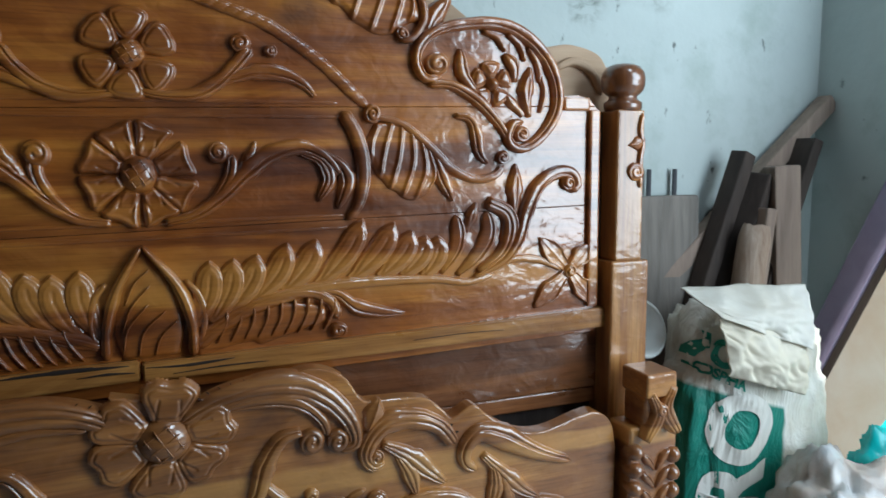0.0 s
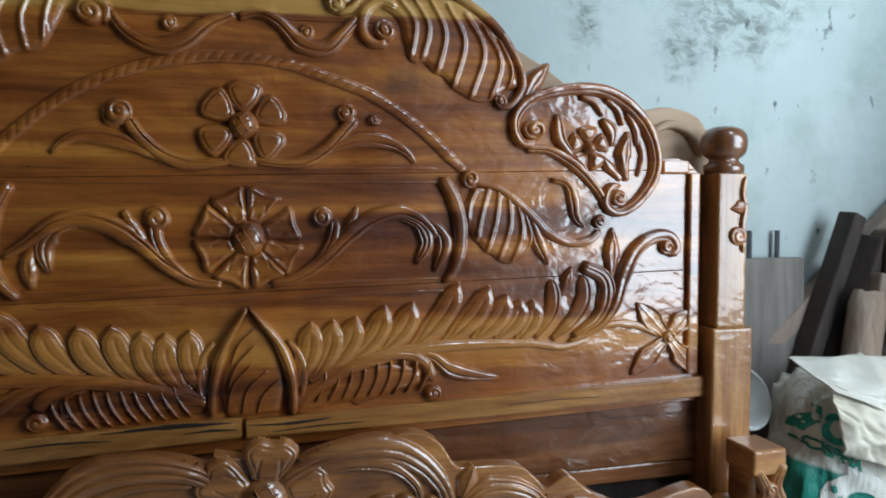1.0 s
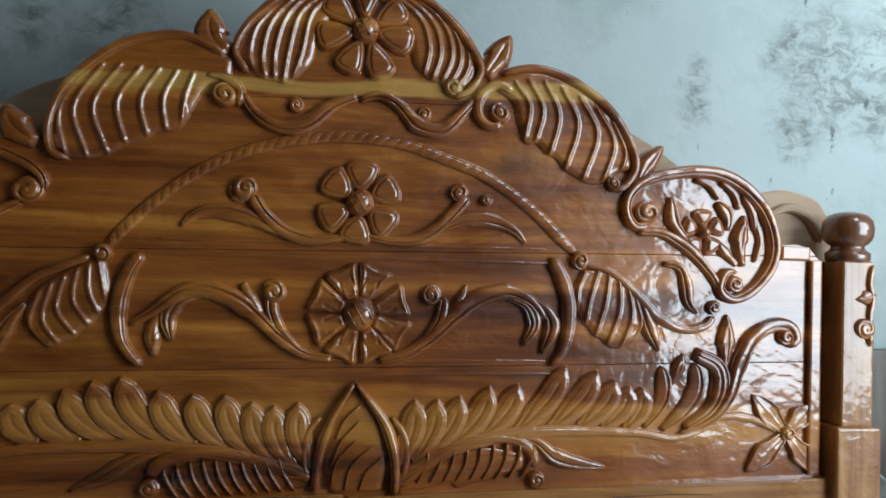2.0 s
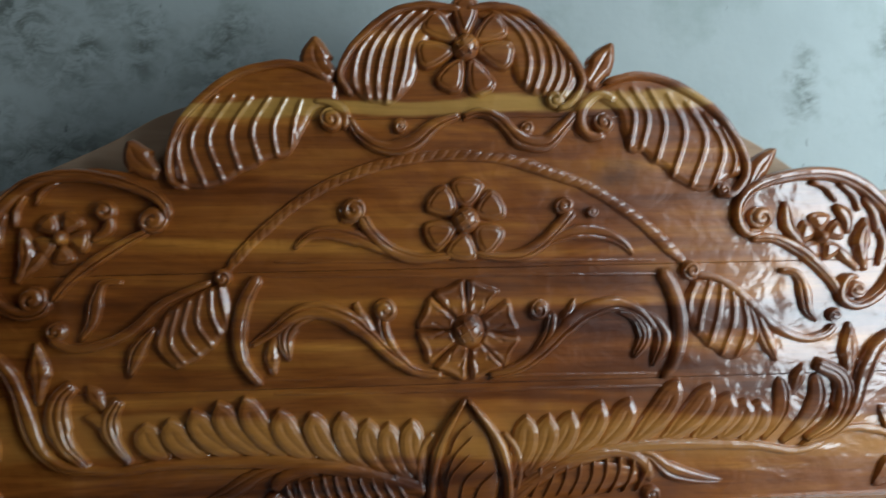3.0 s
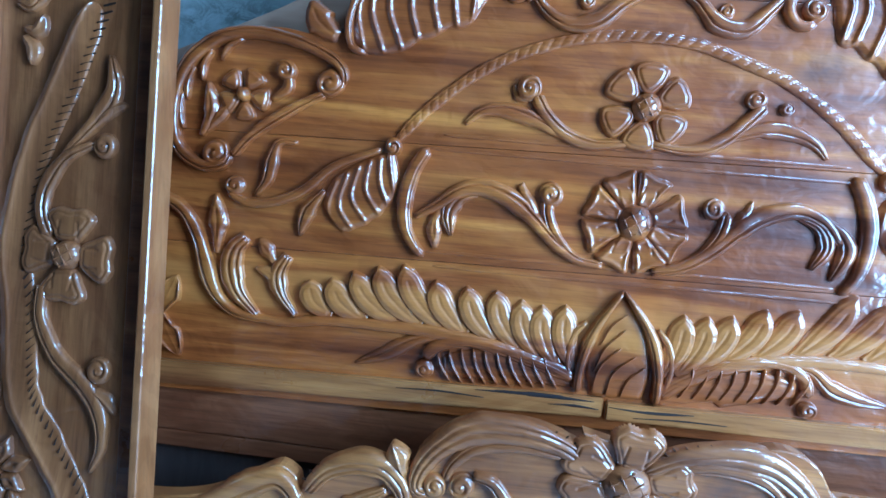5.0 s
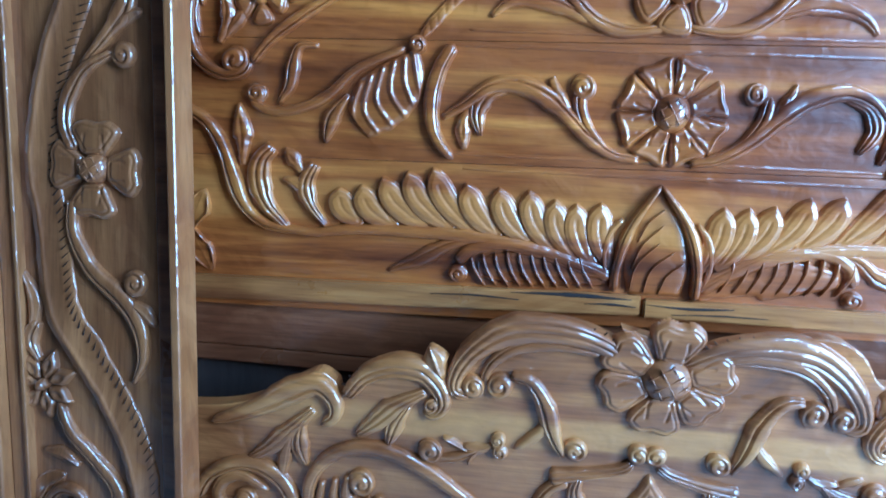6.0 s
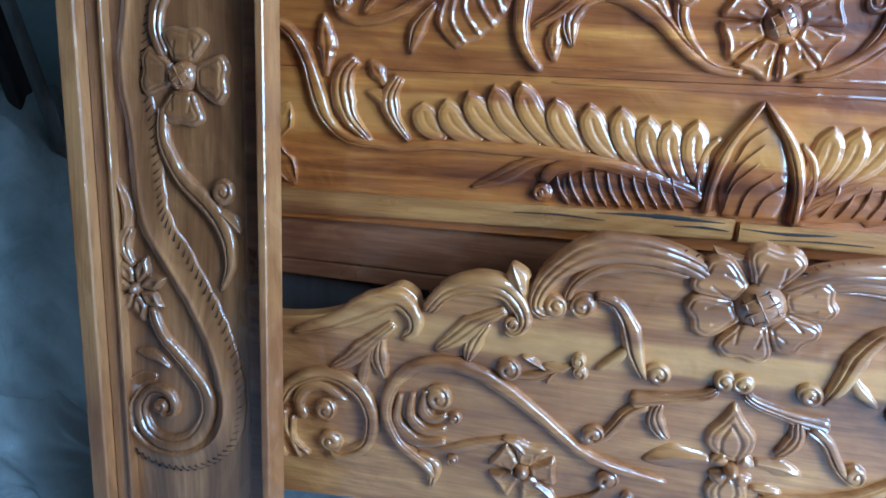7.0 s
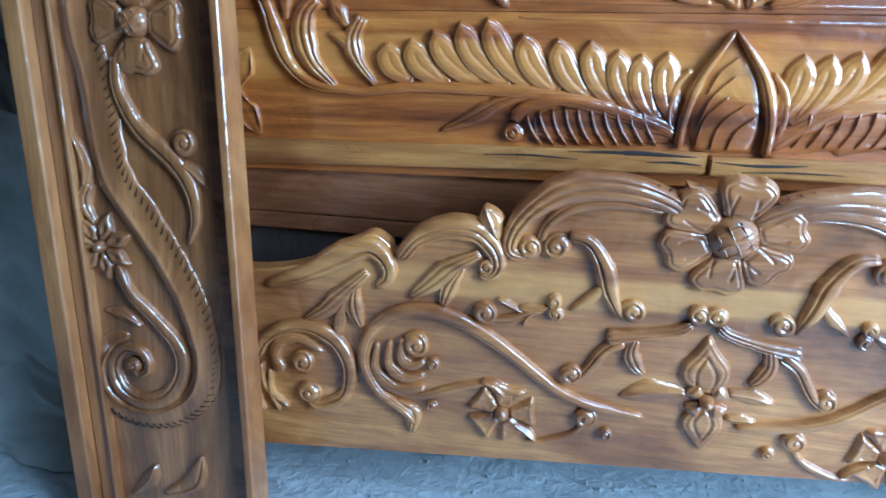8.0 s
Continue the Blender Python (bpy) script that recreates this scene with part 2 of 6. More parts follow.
def wall_paint():
    m, t, p = nodes_of("stained_limewash")
    v = position(t, (1, 1, 1))
    base = ramp(t, fuzz(t, v, 3.0, 4.0), [(0.3, (0.47, 0.53, 0.515)), (0.7, (0.56, 0.62, 0.60))])
    wander = node(t, "ShaderNodeTexNoise", Scale=9.0, Detail=4.0)
    t.links.new(v, wander.inputs["Vector"])
    shift = t.nodes.new("ShaderNodeVectorMath")
    shift.operation = "MULTIPLY_ADD"
    t.links.new(wander.outputs["Color"], shift.inputs[0])
    shift.inputs[1].default_value = (0.26, 0.0, 0.26)
    t.links.new(v, shift.inputs[2])
    area = None
    for cx, cz, r in ((-0.44, 1.375, 0.075), (-0.40, 1.43, 0.05), (-0.72, 1.215, 0.075), (-0.66, 1.215, 0.06), (-0.78, 1.22, 0.06), (-0.60, 1.42, 0.06), (-0.80, 1.45, 0.09), (-0.70, 1.36, 0.05), (0.972, 1.40, 0.13), (1.04, 1.34, 0.09), (0.852, 1.443, 0.05), (0.915, 1.279, 0.04), (0.851, 1.261, 0.035), (0.66, 1.34, 0.05), (1.12, 1.46, 0.10)):
        d = t.nodes.new("ShaderNodeVectorMath")
        d.operation = "DISTANCE"
        t.links.new(shift.outputs[0], d.inputs[0])
        d.inputs[1].default_value = (cx + 0.13, WALL_Y, cz + 0.13)
        mr = node(t, "ShaderNodeMapRange")
        t.links.new(d.outputs["Value"], mr.inputs["Value"])
        mr.inputs["From Min"].default_value, mr.inputs["From Max"].default_value = r * 0.1, r * 1.5
        mr.inputs["To Min"].default_value, mr.inputs["To Max"].default_value = 0.9, 0.0
        if area is None:
            area = mr.outputs["Result"]
        else:
            mx = node(t, "ShaderNodeMath")
            mx.operation = "MAXIMUM"
            t.links.new(area, mx.inputs[0])
            t.links.new(mr.outputs["Result"], mx.inputs[1])
            area = mx.outputs[0]
    speck = fuzz(t, position(t, (1.0, 1.0, 1.5)), 22.0, 8.0, 0.75, 0.6)
    spots = ramp(t, speck, [(0.43, (0.10, 0.10, 0.10)), (0.58, (1.0, 1.0, 1.0))])
    mould = mix(t, 1.0, area, spots, "MULTIPLY")
    col = mix(t, mould, base, (0.16, 0.18, 0.155))
    rare = ramp(t, fuzz(t, position(t, (2.0, 1.0, 1.0)), 11.0, 5.0, 0.6), [(0.66, (0, 0, 0)), (0.72, (1, 1, 1))])
    col = mix(t, rare, col, (0.14, 0.16, 0.15))
    haze = ramp(t, fuzz(t, v, 5.5, 6.0, 0.65), [(0.52, (1, 1, 1)), (0.72, (0.74, 0.78, 0.74))])
    col = mix(t, 0.8, col, haze, "MULTIPLY")
    t.links.new(col, p.inputs["Base Color"])
    p.inputs["Roughness"].default_value = 0.85
    bump(t, p, fuzz(t, v, 30.0, 5.0), 0.35, 0.004)
    return m


WALL_Y, RIGHT_X, LEFT_X, FRONT_Y, TOP_Z = 0.22, 1.56, -2.3, -2.7, 2.75
M_WALL = wall_paint()


def sacking():
    """White woven sack with a large green printed field, in the sack's own coordinates."""
    m, t, p = nodes_of("printed_woven_sack")
    tc = t.nodes.new("ShaderNodeTexCoord")
    sep = t.nodes.new("ShaderNodeSeparateXYZ")
    t.links.new(tc.outputs["Object"], sep.inputs[0])
    v = position(t, (1, 1, 1))
    cloth = ramp(t, fuzz(t, v, 14.0, 6.0), [(0.3, (0.58, 0.53, 0.43)), (0.7, (0.80, 0.78, 0.72))])

    def soft_box(lo_x, hi_x, lo_z, hi_z):
        outs = []
        for axis, a, b in (("X", lo_x, hi_x), ("Z", lo_z, hi_z)):
            for lim, sign in ((a, 1.0), (b, -1.0)):
                mr = node(t, "ShaderNodeMapRange")
                t.links.new(sep.outputs[axis], mr.inputs["Value"])
                mr.inputs["From Min"].default_value = lim - 0.004 * sign
                mr.inputs["From Max"].default_value = lim + 0.004 * sign
                outs.append(mr.outputs["Result"])
        cur = outs[0]
        for o in outs[1:]:
            mm = node(t, "ShaderNodeMath")
            mm.operation = "MULTIPLY"
            t.links.new(cur, mm.inputs[0])
            t.links.new(o, mm.inputs[1])
            cur = mm.outputs[0]
        return cur

    slant = node(t, "ShaderNodeMath")
    slant.operation = "MULTIPLY_ADD"
    t.links.new(sep.outputs["X"], slant.inputs[0])
    slant.inputs[1].default_value = 0.30
    t.links.new(sep.outputs["Z"], slant.inputs[2])
    field = soft_box(-0.30, 0.022, -0.4, 0.6)
    top = node(t, "ShaderNodeMapRange")
    t.links.new(slant.outputs[0], top.inputs["Value"])
    top.inputs["From Min"].default_value, top.inputs["From Max"].default_value = 0.126, 0.118
    both = node(t, "ShaderNodeMath")
    both.operation = "MULTIPLY"
    t.links.new(field, both.inputs[0])
    t.links.new(top.outputs["Result"], both.inputs[1])
    col = mix(t, both.outputs[0], cloth, (0.010, 0.19, 0.135))
    t.links.new(col, p.inputs["Base Color"])
    p.inputs["Roughness"].default_value = 0.55
    weave = node(t, "ShaderNodeTexChecker", Scale=260.0)
    t.links.new(tc.outputs["Object"], weave.inputs["Vector"])
    b = bump(t, p, weave.outputs["Fac"], 0.15, 0.0006)
    b2 = node(t, "ShaderNodeBump", Strength=0.9, Distance=0.02)
    t.links.new(fuzz(t, position(t, (1.0, 1.0, 0.5)), 13.0, 4.0, 0.55, 1.5), b2.inputs["Height"])
    t.links.new(b2.outputs["Normal"], b.inputs["Normal"])
    return m


M_SACK = sacking()
M_PRINT_W = plain("white_print", (0.62, 0.58, 0.50), (0.74, 0.72, 0.66), 14, 0.6, 0.1, 0.001)
M_PRINT_G = plain("green_print", (0.010, 0.20, 0.14), (0.02, 0.28, 0.20), 14, 0.6, 0.1, 0.001)


def clear_plastic():
    m, t, p = nodes_of("milky_plastic_bag")
    f = fuzz(t, position(t, (1, 1, 1)), 9.0, 4.0)
    t.links.new(ramp(t, f, [(0.35, (0.78, 0.80, 0.80)), (0.62, (0.78, 0.60, 0.48)), (0.72, (0.85, 0.86, 0.86))]), p.inputs["Base Color"])
    p.inputs["Roughness"].default_value = 0.18
    p.inputs["Transmission Weight"].default_value = 0.35
    bump(t, p, fuzz(t, position(t, (1, 1, 1)), 22.0, 4.0), 0.6, 0.006)
    return m


M_BAG = clear_plastic()

# ---- mesh helpers ----


def obj(name, verts, faces, mat, parent=None, label="", smooth=True):
    me = bpy.data.meshes.new(name)
    me.from_pydata(verts, [], faces)
    me.materials.append(mat)
    if smooth:
        me.polygons.foreach_set("use_smooth", [True] * len(me.polygons))
    me.update()
    ob = new(name, me)
    if parent:
        ob.parent = parent
    if label:
        ob["label"] = label
    return ob


def part(name, bm, mat, parent=None, label="", smooth=False):
    me = bpy.data.meshes.new(name)
    bmesh.ops.recalc_face_normals(bm, faces=bm.faces)
    bm.to_mesh(me)
    bm.free()
    me.materials.append(mat)
    if smooth:
        me.polygons.foreach_set("use_smooth", [True] * len(me.polygons))
    ob = new(name, me)
    if parent:
        ob.parent = parent
    if label:
        ob["label"] = label
    return ob


def box(x0, x1, y0, y1, z0, z1, bevel=0.0, seg=2):
    bm = bmesh.new()
    bmesh.ops.create_cube(bm, size=1.0)
    for v in bm.verts:
        v.co = Vector(((x0 + x1) / 2 + v.co.x * (x1 - x0), (y0 + y1) / 2 + v.co.y * (y1 - y0), (z0 + z1) / 2 + v.co.z * (z1 - z0)))
    if bevel:
        bmesh.ops.bevel(bm, geom=list(bm.edges), offset=bevel, segments=seg, affect="EDGES", profile=0.6)
    return bm


def beam(a, b, w, d, bevel=0.004, twist=0.0, jag=0.0):
    """A squared timber from a to b, w wide and d deep."""
    a, b = Vector(a), Vector(b)
    n = (b - a).length
    bm = box(-w / 2, w / 2, -d / 2, d / 2, 0, n, bevel)
    if jag:
        for v in bm.verts:
            v.co += jag * noise.noise_vector(v.co * 9.0)
    q = (b - a).to_track_quat("Z", "Y").to_matrix().to_4x4()
    bm.transform(Matrix.Translation(a) @ q @ pose(0, 0, 0, 0, 0, twist))
    return bm


def catmull(pts, per=8):
    """A smooth line through the points."""
    p = [Vector((a, b)) for a, b in pts]
    p = [p[0] * 2 - p[1]] + p + [p[-1] * 2 - p[-2]]
    out = []
    for i in range(1, len(p) - 2):
        for k in range(per):
            t = k / per
            out.append(0.5 * (2 * p[i] + (p[i + 1] - p[i - 1]) * t + (2 * p[i - 1] - 5 * p[i] + 4 * p[i + 1] - p[i + 2]) * t * t + (3 * p[i] - p[i - 1] - 3 * p[i + 1] + p[i + 2]) * t ** 3))
    out.append(p[-2])
    return out


def even(line, step):
    """The same line in even steps."""
    seg = [0.0]
    for a, b in zip(line, line[1:]):
        seg.append(seg[-1] + (b - a).length)
    n = max(6, int(seg[-1] / step))
    out, j = [], 0
    for k in range(n + 1):
        s = seg[-1] * k / n
        while j < len(seg) - 2 and seg[j + 1] < s:
            j += 1
        f = (s - seg[j]) / max(seg[j + 1] - seg[j], 1e-9)
        out.append(line[j].lerp(line[j + 1], f))
    return out, seg[-1]


SECTION = [-1.0, -0.985, -0.93, -0.84, -0.74, -0.64, -0.54, -0.44, -0.34, -0.24, -0.14, -0.05, 0.05, 0.14, 0.24, 0.34, 0.44, 0.54, 0.64, 0.74, 0.84, 0.93, 0.985, 1.0]


def profile(kind, s):
    """Height across a carved ridge: steep cut sides with a worked top."""
    r = math.sqrt(max(0.0, 1 - abs(s) ** 3.0))
    if kind == "groove":
        return r * (1 - 0.50 * math.exp(-((s - 0.30) / 0.10) ** 2)) * (1.02 - 0.12 * s)
    if kind == "vee":
        return min(1.0, (1 - abs(s)) * 3.2) * 0.42 + (1 - abs(s)) * 0.55 + 0.20 * math.exp(-(s / 0.08) ** 2)
    if kind == "lines":
        return r * (1.0 - 0.42 * math.exp(-((s - 0.48) / 0.10) ** 2) - 0.30 * math.exp(-((s + 0.12) / 0.09) ** 2))
    if kind == "rim":
        return math.sqrt(1 - s ** 6) * (0.74 + 0.24 * s - 0.30 * math.exp(-((s - 0.42) / 0.10) ** 2))
    if kind == "rimr":
        return math.sqrt(1 - s ** 6) * (0.74 - 0.24 * s - 0.30 * math.exp(-((s + 0.42) / 0.10) ** 2))
    if kind == "ribbon":
        return min(1.0, (1 - abs(s)) * 9.0) * (0.26 + 0.74 * math.exp(-abs(s - 0.42) * (4.0 if s > 0.42 else 1.5)) + 0.30 * math.exp(-((s - 0.42) / 0.06) ** 2))
    if kind == "cup":
        return math.sqrt(max(0.0, 1 - s ** 10)) * (0.60 + 0.40 * min(1.0, max(0.0, (abs(s) - 0.70) / 0.14)) + 0.05 * math.exp(-(s / 0.10) ** 2))
    if kind == "flat":
        return math.sqrt(max(0.0, 1 - s ** 8)) * (0.92 - 0.18 * s * s)
    return r * (1 - 0.16 * math.exp(-((s + 0.48) / 0.09) ** 2))


def width(kind, w, u):
    w0, w1, w2 = w
    if kind == "leaf":
        k = math.sin(math.pi * min(1.0, u / 0.9 * 0.5)) if u < 0.45 else math.cos(math.pi * 0.5 * (u - 0.45) / 0.55) ** 0.85
        e = w0 if u < 0.45 else w2
        return e + (w1 - e) * max(0.0, k)
    if kind == "tear":
        if u < 0.70:
            return w0 + (w1 - w0) * math.sin(math.pi * 0.5 * u / 0.70) ** 1.1
        k = (u - 0.70) / 0.30
        return max(0.0012, w1 * math.sqrt(max(0.0, 1 - k * k)))
    if kind == "blade":
        return w0 + (w1 - w0) * math.sin(math.pi * 0.5 * u / 0.58) if u < 0.58 else max(0.001, w1 * (1 - ((u - 0.58) / 0.42) ** 3.4))
    if kind == "bud":
        return w0 + (w1 - w0) * math.sin(math.pi * u / 0.8) if u < 0.4 else max(0.002, w1 * (1 - ((u - 0.4) / 0.6) ** 1.7))
    if kind == "fan":
        k = min(1.0, u / 0.74) ** 0.9
        cap = 1.0 if u < 0.70 else math.sqrt(max(0.02, 1 - ((u - 0.70) / 0.30) ** 2.6))
        return (w0 + (w1 - w0) * k) * cap
    base = w0 + (w1 - w0) * u * 2 if u < 0.5 else w1 + (w2 - w1) * (u - 0.5) * 2
    edge = min(u, 1 - u)
    return base * (math.sqrt(max(0.0, 1 - (1 - min(1.0, edge / 0.05)) ** 2)) * 0.85 + 0.15)


WOOD = {}
HIGH = {"footboard": 0.76, "side_rail": 0.84, "headboard": 0.80}


def stem(thing, name, pts, w, h, prof="round", kind="taper", sink=0.014, parent=None):
    """A carved ridge along a line on the board's face: w is half its width at start, middle and end, h its height."""
    line, length = even(catmull(pts), 0.0028 if prof == "rope" else 0.0065)
    n = len(line)
    verts, faces = [], []
    K = len(SECTION)
    top = max(w)
    seed = random.random() * 40
    for i, c in enumerate(line):
        a, b = line[max(0, i - 1)], line[min(n - 1, i + 1)]
        tan = (b - a).normalized()
        nor = Vector((tan.y, -tan.x))
        u = i / (n - 1)
        ww = width(kind, w, u) * (1 + 0.10 * noise.noise(Vector((u * length * 45, seed, 0))))
        hh = HIGH.get(thing.name, 1.0) * h * (0.35 + 0.65 * min(1.0, ww / (0.62 * top))) * (1 + 0.10 * noise.noise(Vector((u * length * 30, seed, 9))))
        for s in SECTION:
            y = -hh * profile(prof if prof != "rope" else "round", s)
            if prof == "cup":
                y -= hh * 0.40 * min(1.0, max(0.0, (u - 0.86) / 0.05)) * (1 - min(1.0, abs(s) / 0.8) ** 6)
            ss = s
            if prof == "rope":
                turn = (u * length / 0.017 + 0.45 * s) % 1.0
                y *= 1 - 0.32 * math.exp(-((turn - 0.5) / 0.09) ** 2)
            q = c + nor * (ww * ss)
            verts.append((q.x, sink if abs(s) == 1.0 else y, q.y))
    for i in range(n - 1):
        for k in range(K - 1):
            p = i * K + k
            faces.append((p, p + 1, p + K + 1, p + K))
    faces.append(tuple(range(K))[::-1])
    faces.append(tuple((n - 1) * K + k for k in range(K)))
    return obj(name, verts, faces, WOOD[thing.name], parent or thing)


def bead(thing, name, at, r, h, parent=None, cut=True):
    """A carved curl: a low round boss with a spiral cut into its face (or a plain dome)."""
    fs = (1.0, 1.0, 0.97, 0.90, 0.80, 0.70, 0.60, 0.50, 0.40, 0.30, 0.20, 0.10)
    n = 26
    wob, hand = random.random() * 6.28, random.choice((-1, 1))
    verts, faces = [], []
    for i, f in enumerate(fs):
        for k in range(n):
            a = 2 * math.pi * k / n
            rr = r * f * (1 + 0.05 * math.sin(2 * a + wob))
            if cut:
                ph = (f * 1.45 + hand * a / (2 * math.pi) + wob) % 1.0
                dip = math.exp(-((ph - 0.5) / 0.12) ** 2) * min(1.0, (f - 0.1) / 0.2) if 0.1 < f < 0.93 else 0.0
                y = -h * 0.85 * math.sqrt(max(0.0, 1 - (f * 0.98) ** 5)) * (0.98 - 0.40 * dip)
            else:
                y = -h * math.sqrt(max(0.0, 1 - (f * 0.98) ** 2))
            verts.append((at[0] + rr * math.cos(a), 0.014 if i == 0 else y, at[1] + rr * math.sin(a)))
    verts.append((at[0], -h, at[1]))
    for i in range(len(fs) - 1):
        for k in range(n):
            faces.append((i * n + k, i * n + (k + 1) % n, (i + 1) * n + (k + 1) % n, (i + 1) * n + k))
    e = (len(fs) - 1) * n
    for k in range(n):
        faces.append((e + k, e + (k + 1) % n, len(verts) - 1))
    return obj(name, verts, faces, WOOD[thing.name], parent or thing)


def line_distance(px, pz, pts):
    """Distance of every grid point from an open line."""
    best = np.full(px.shape, 9.0)
    for a, b in zip(pts, pts[1:]):
        dx, dz = b[0] - a[0], b[1] - a[1]
        k = np.clip(((px - a[0]) * dx + (pz - a[1]) * dz) / max(dx * dx + dz * dz, 1e-12), 0, 1)
        best = np.minimum(best, np.hypot(px - a[0] - k * dx, pz - a[1] - k * dz))
    return best


def plate(thing, name, outline, h, edge=0.006, dish=0.0, rim=0.0, cuts=(), ridges=(), parent=None, step=0.0022, smooth=6, sink=0.008, tilt=0.0):
    """A carved relief with a closed outline: rounded sides, a dished face or a groove inside its rim, and cut or raised lines (points, half width, depth)."""
    ring = [tuple(q) for q in catmull(list(outline) + [outline[0]], smooth)] if smooth else list(outline) + [outline[0]]
    xs = np.arange(min(q[0] for q in ring) - 2 * step, max(q[0] for q in ring) + 2 * step, step)
    zs = np.arange(min(q[1] for q in ring) - 2 * step, max(q[1] for q in ring) + 2 * step, step)
    px, pz = np.meshgrid(xs, zs)
    inside = np.zeros(px.shape, bool)
    for a, b in zip(ring, ring[1:]):
        if a[1] != b[1]:
            cross = (a[1] > pz) != (b[1] > pz)
            inside ^= cross & (px < (b[0] - a[0]) * (pz - a[1]) / (b[1] - a[1]) + a[0])
    sd = line_distance(px, pz, ring)
    sd = np.where(inside, sd, -sd)
    u = np.clip(sd / edge, 0, 1)
    y = h * (0.40 * np.clip(u * 8, 0, 1) + 0.60 * u)
    if dish:
        k = np.clip((sd - edge * 0.8) / (edge * 1.3), 0, 1)
        y *= 1 - dish * k * k * (3 - 2 * k)
    if rim:
        y -= 0.26 * h * np.exp(-((sd - rim) / 0.0016) ** 2)
    for pts, w, d in cuts:
        y -= d * np.exp(-(line_distance(px, pz, [tuple(q) for q in catmull(pts, 5)]) / w) ** 2) * np.clip(sd / 0.004, 0, 1)
    up = np.zeros(px.shape)
    for pts, w, d in ridges:
        up = np.maximum(up, d * np.exp(-(line_distance(px, pz, [tuple(q) for q in catmull(pts, 5)]) / w) ** 2))
    y += up * np.clip(sd / 0.004, 0, 1)
    y += tilt * (px - px[inside].mean()) * np.clip(sd / 0.004, 0, 1)
    y *= HIGH.get(thing.name, 1.0)
    y = np.where(sd < 0, -np.minimum(-sd * 3.0, sink), y)
    keep = sd > -1.6 * step
    index = np.cumsum(keep.ravel()).reshape(keep.shape) - 1
    verts = np.stack((px[keep], -y[keep], pz[keep]), 1).tolist()
    full = keep[:-1, :-1] & keep[1:, :-1] & keep[1:, 1:] & keep[:-1, 1:]
    faces = np.stack((index[:-1, :-1][full], index[:-1, 1:][full], index[1:, 1:][full], index[1:, :-1][full]), 1).tolist()
    return obj(name, verts, faces, WOOD[thing.name], parent or thing)


def leaf_plate(thing, name, pts, w, h, kind="tear", tilt=0.0, rim=0.0062):
    """A flat carved leaf along a line, with a groove inside its edge and a short midrib cut."""
    line, length = even(catmull(pts), 0.004)
    n = len(line)
    one, two = [], []
    for i, c in enumerate(line):
        tan = (line[min(n - 1, i + 1)] - line[max(0, i - 1)]).normalized()
        nor = Vector((tan.y, -tan.x)) * width(kind, w, i / (n - 1))
        one.append(tuple(c + nor))
        two.append(tuple(c - nor))
    mid = [tuple(line[int(f * (n - 1))]) for f in (0.10, 0.35, 0.60, 0.78)]
    return plate(thing, name, one + two[::-1], h, 0.0050, 0.0, rim, cuts=[(mid, 0.0014, h * 0.22)], smooth=0, tilt=tilt)


PETALS = {
    "tear": [(0.16, -0.30), (0.55, -0.82), (0.84, -1.0), (0.98, -0.55), (1.0, 0.0), (0.98, 0.55), (0.84, 1.0), (0.55, 0.82), (0.16, 0.30)],
    "fan": [(0.20, -0.42), (0.50, -0.62), (0.78, -0.90), (0.93, -1.06), (0.985, -0.75), (0.965, 0.0), (1.0, 0.72), (0.92, 1.06), (0.76, 0.88), (0.50, 0.62), (0.20, 0.42)],
    "blunt": [(0.22, -0.45), (0.52, -0.80), (0.74, -1.04), (0.88, -0.95), (1.0, -0.50), (0.96, 0.0), (0.99, 0.55), (0.87, 0.98), (0.72, 1.02), (0.52, 0.80), (0.22, 0.45)],
    "leaf": [(0.10, -0.25), (0.40, -0.85), (0.60, -1.0), (0.85, -0.50), (1.02, 0.0), (0.85, 0.50), (0.60, 1.0), (0.40, 0.85), (0.10, 0.25)],
}


def flower(thing, name, at, count, r, r0, start, kind, pw, h, angles=None, squash=1.0):
    """A carved flower: a domed eye with dished or grooved petals round it."""
    eye = bead(thing, name, at, r0, h * 1.55, cut=False)
    for k in range(count):
        a = radians(angles[k] if angles else start + 360.0 * k / count + random.uniform(-4, 4))
        rr, ww = r * random.uniform(0.95, 1.05), pw * random.uniform(0.94, 1.05)
        ca, sa = math.cos(a), math.sin(a)

        def spot(f, g):
            return (at[0] + ca * rr * f - sa * ww * g, at[1] + (sa * rr * f + ca * ww * g) * squash)

        f0 = r0 / rr
        shape = [spot(max(f, f0 * 0.86), g) for f, g in PETALS[kind]]
        veins = [([spot(f0 * 0.9, g * 0.55), spot(f0 + (0.9 - f0) * 0.35, g * 0.55), spot(f0 + (0.9 - f0) * 0.62, g * 0.5)], 0.0016, h * 0.20) for g in (-0.75, 0.75)]
        if kind == "leaf":
            plate(thing, "petal", shape, h, 0.006, 0.45, parent=eye)
        elif kind == "tear":
            plate(thing, "petal", shape, h, 0.006, 0.0, 0.0075 if pw > 0.02 else 0.0055, parent=eye, step=0.0018)
        elif kind == "fan":
            plate(thing, "petal", shape, h, 0.0060, 0.20, cuts=veins, parent=eye, step=0.0018)
        else:
            plate(thing, "petal", shape, h, 0.007, 0.0, 0.0085, cuts=veins, parent=eye, step=0.0018)
    if r0 > 0.020:
        for off in (-0.5, 0.0, 0.5):
            for turn in (0.6, 2.1):
                ex, ez = math.cos(turn), math.sin(turn)
                px, pz = -ez * off * r0, ex * off * r0
                ln = r0 * math.sqrt(1 - off * off) * 0.72
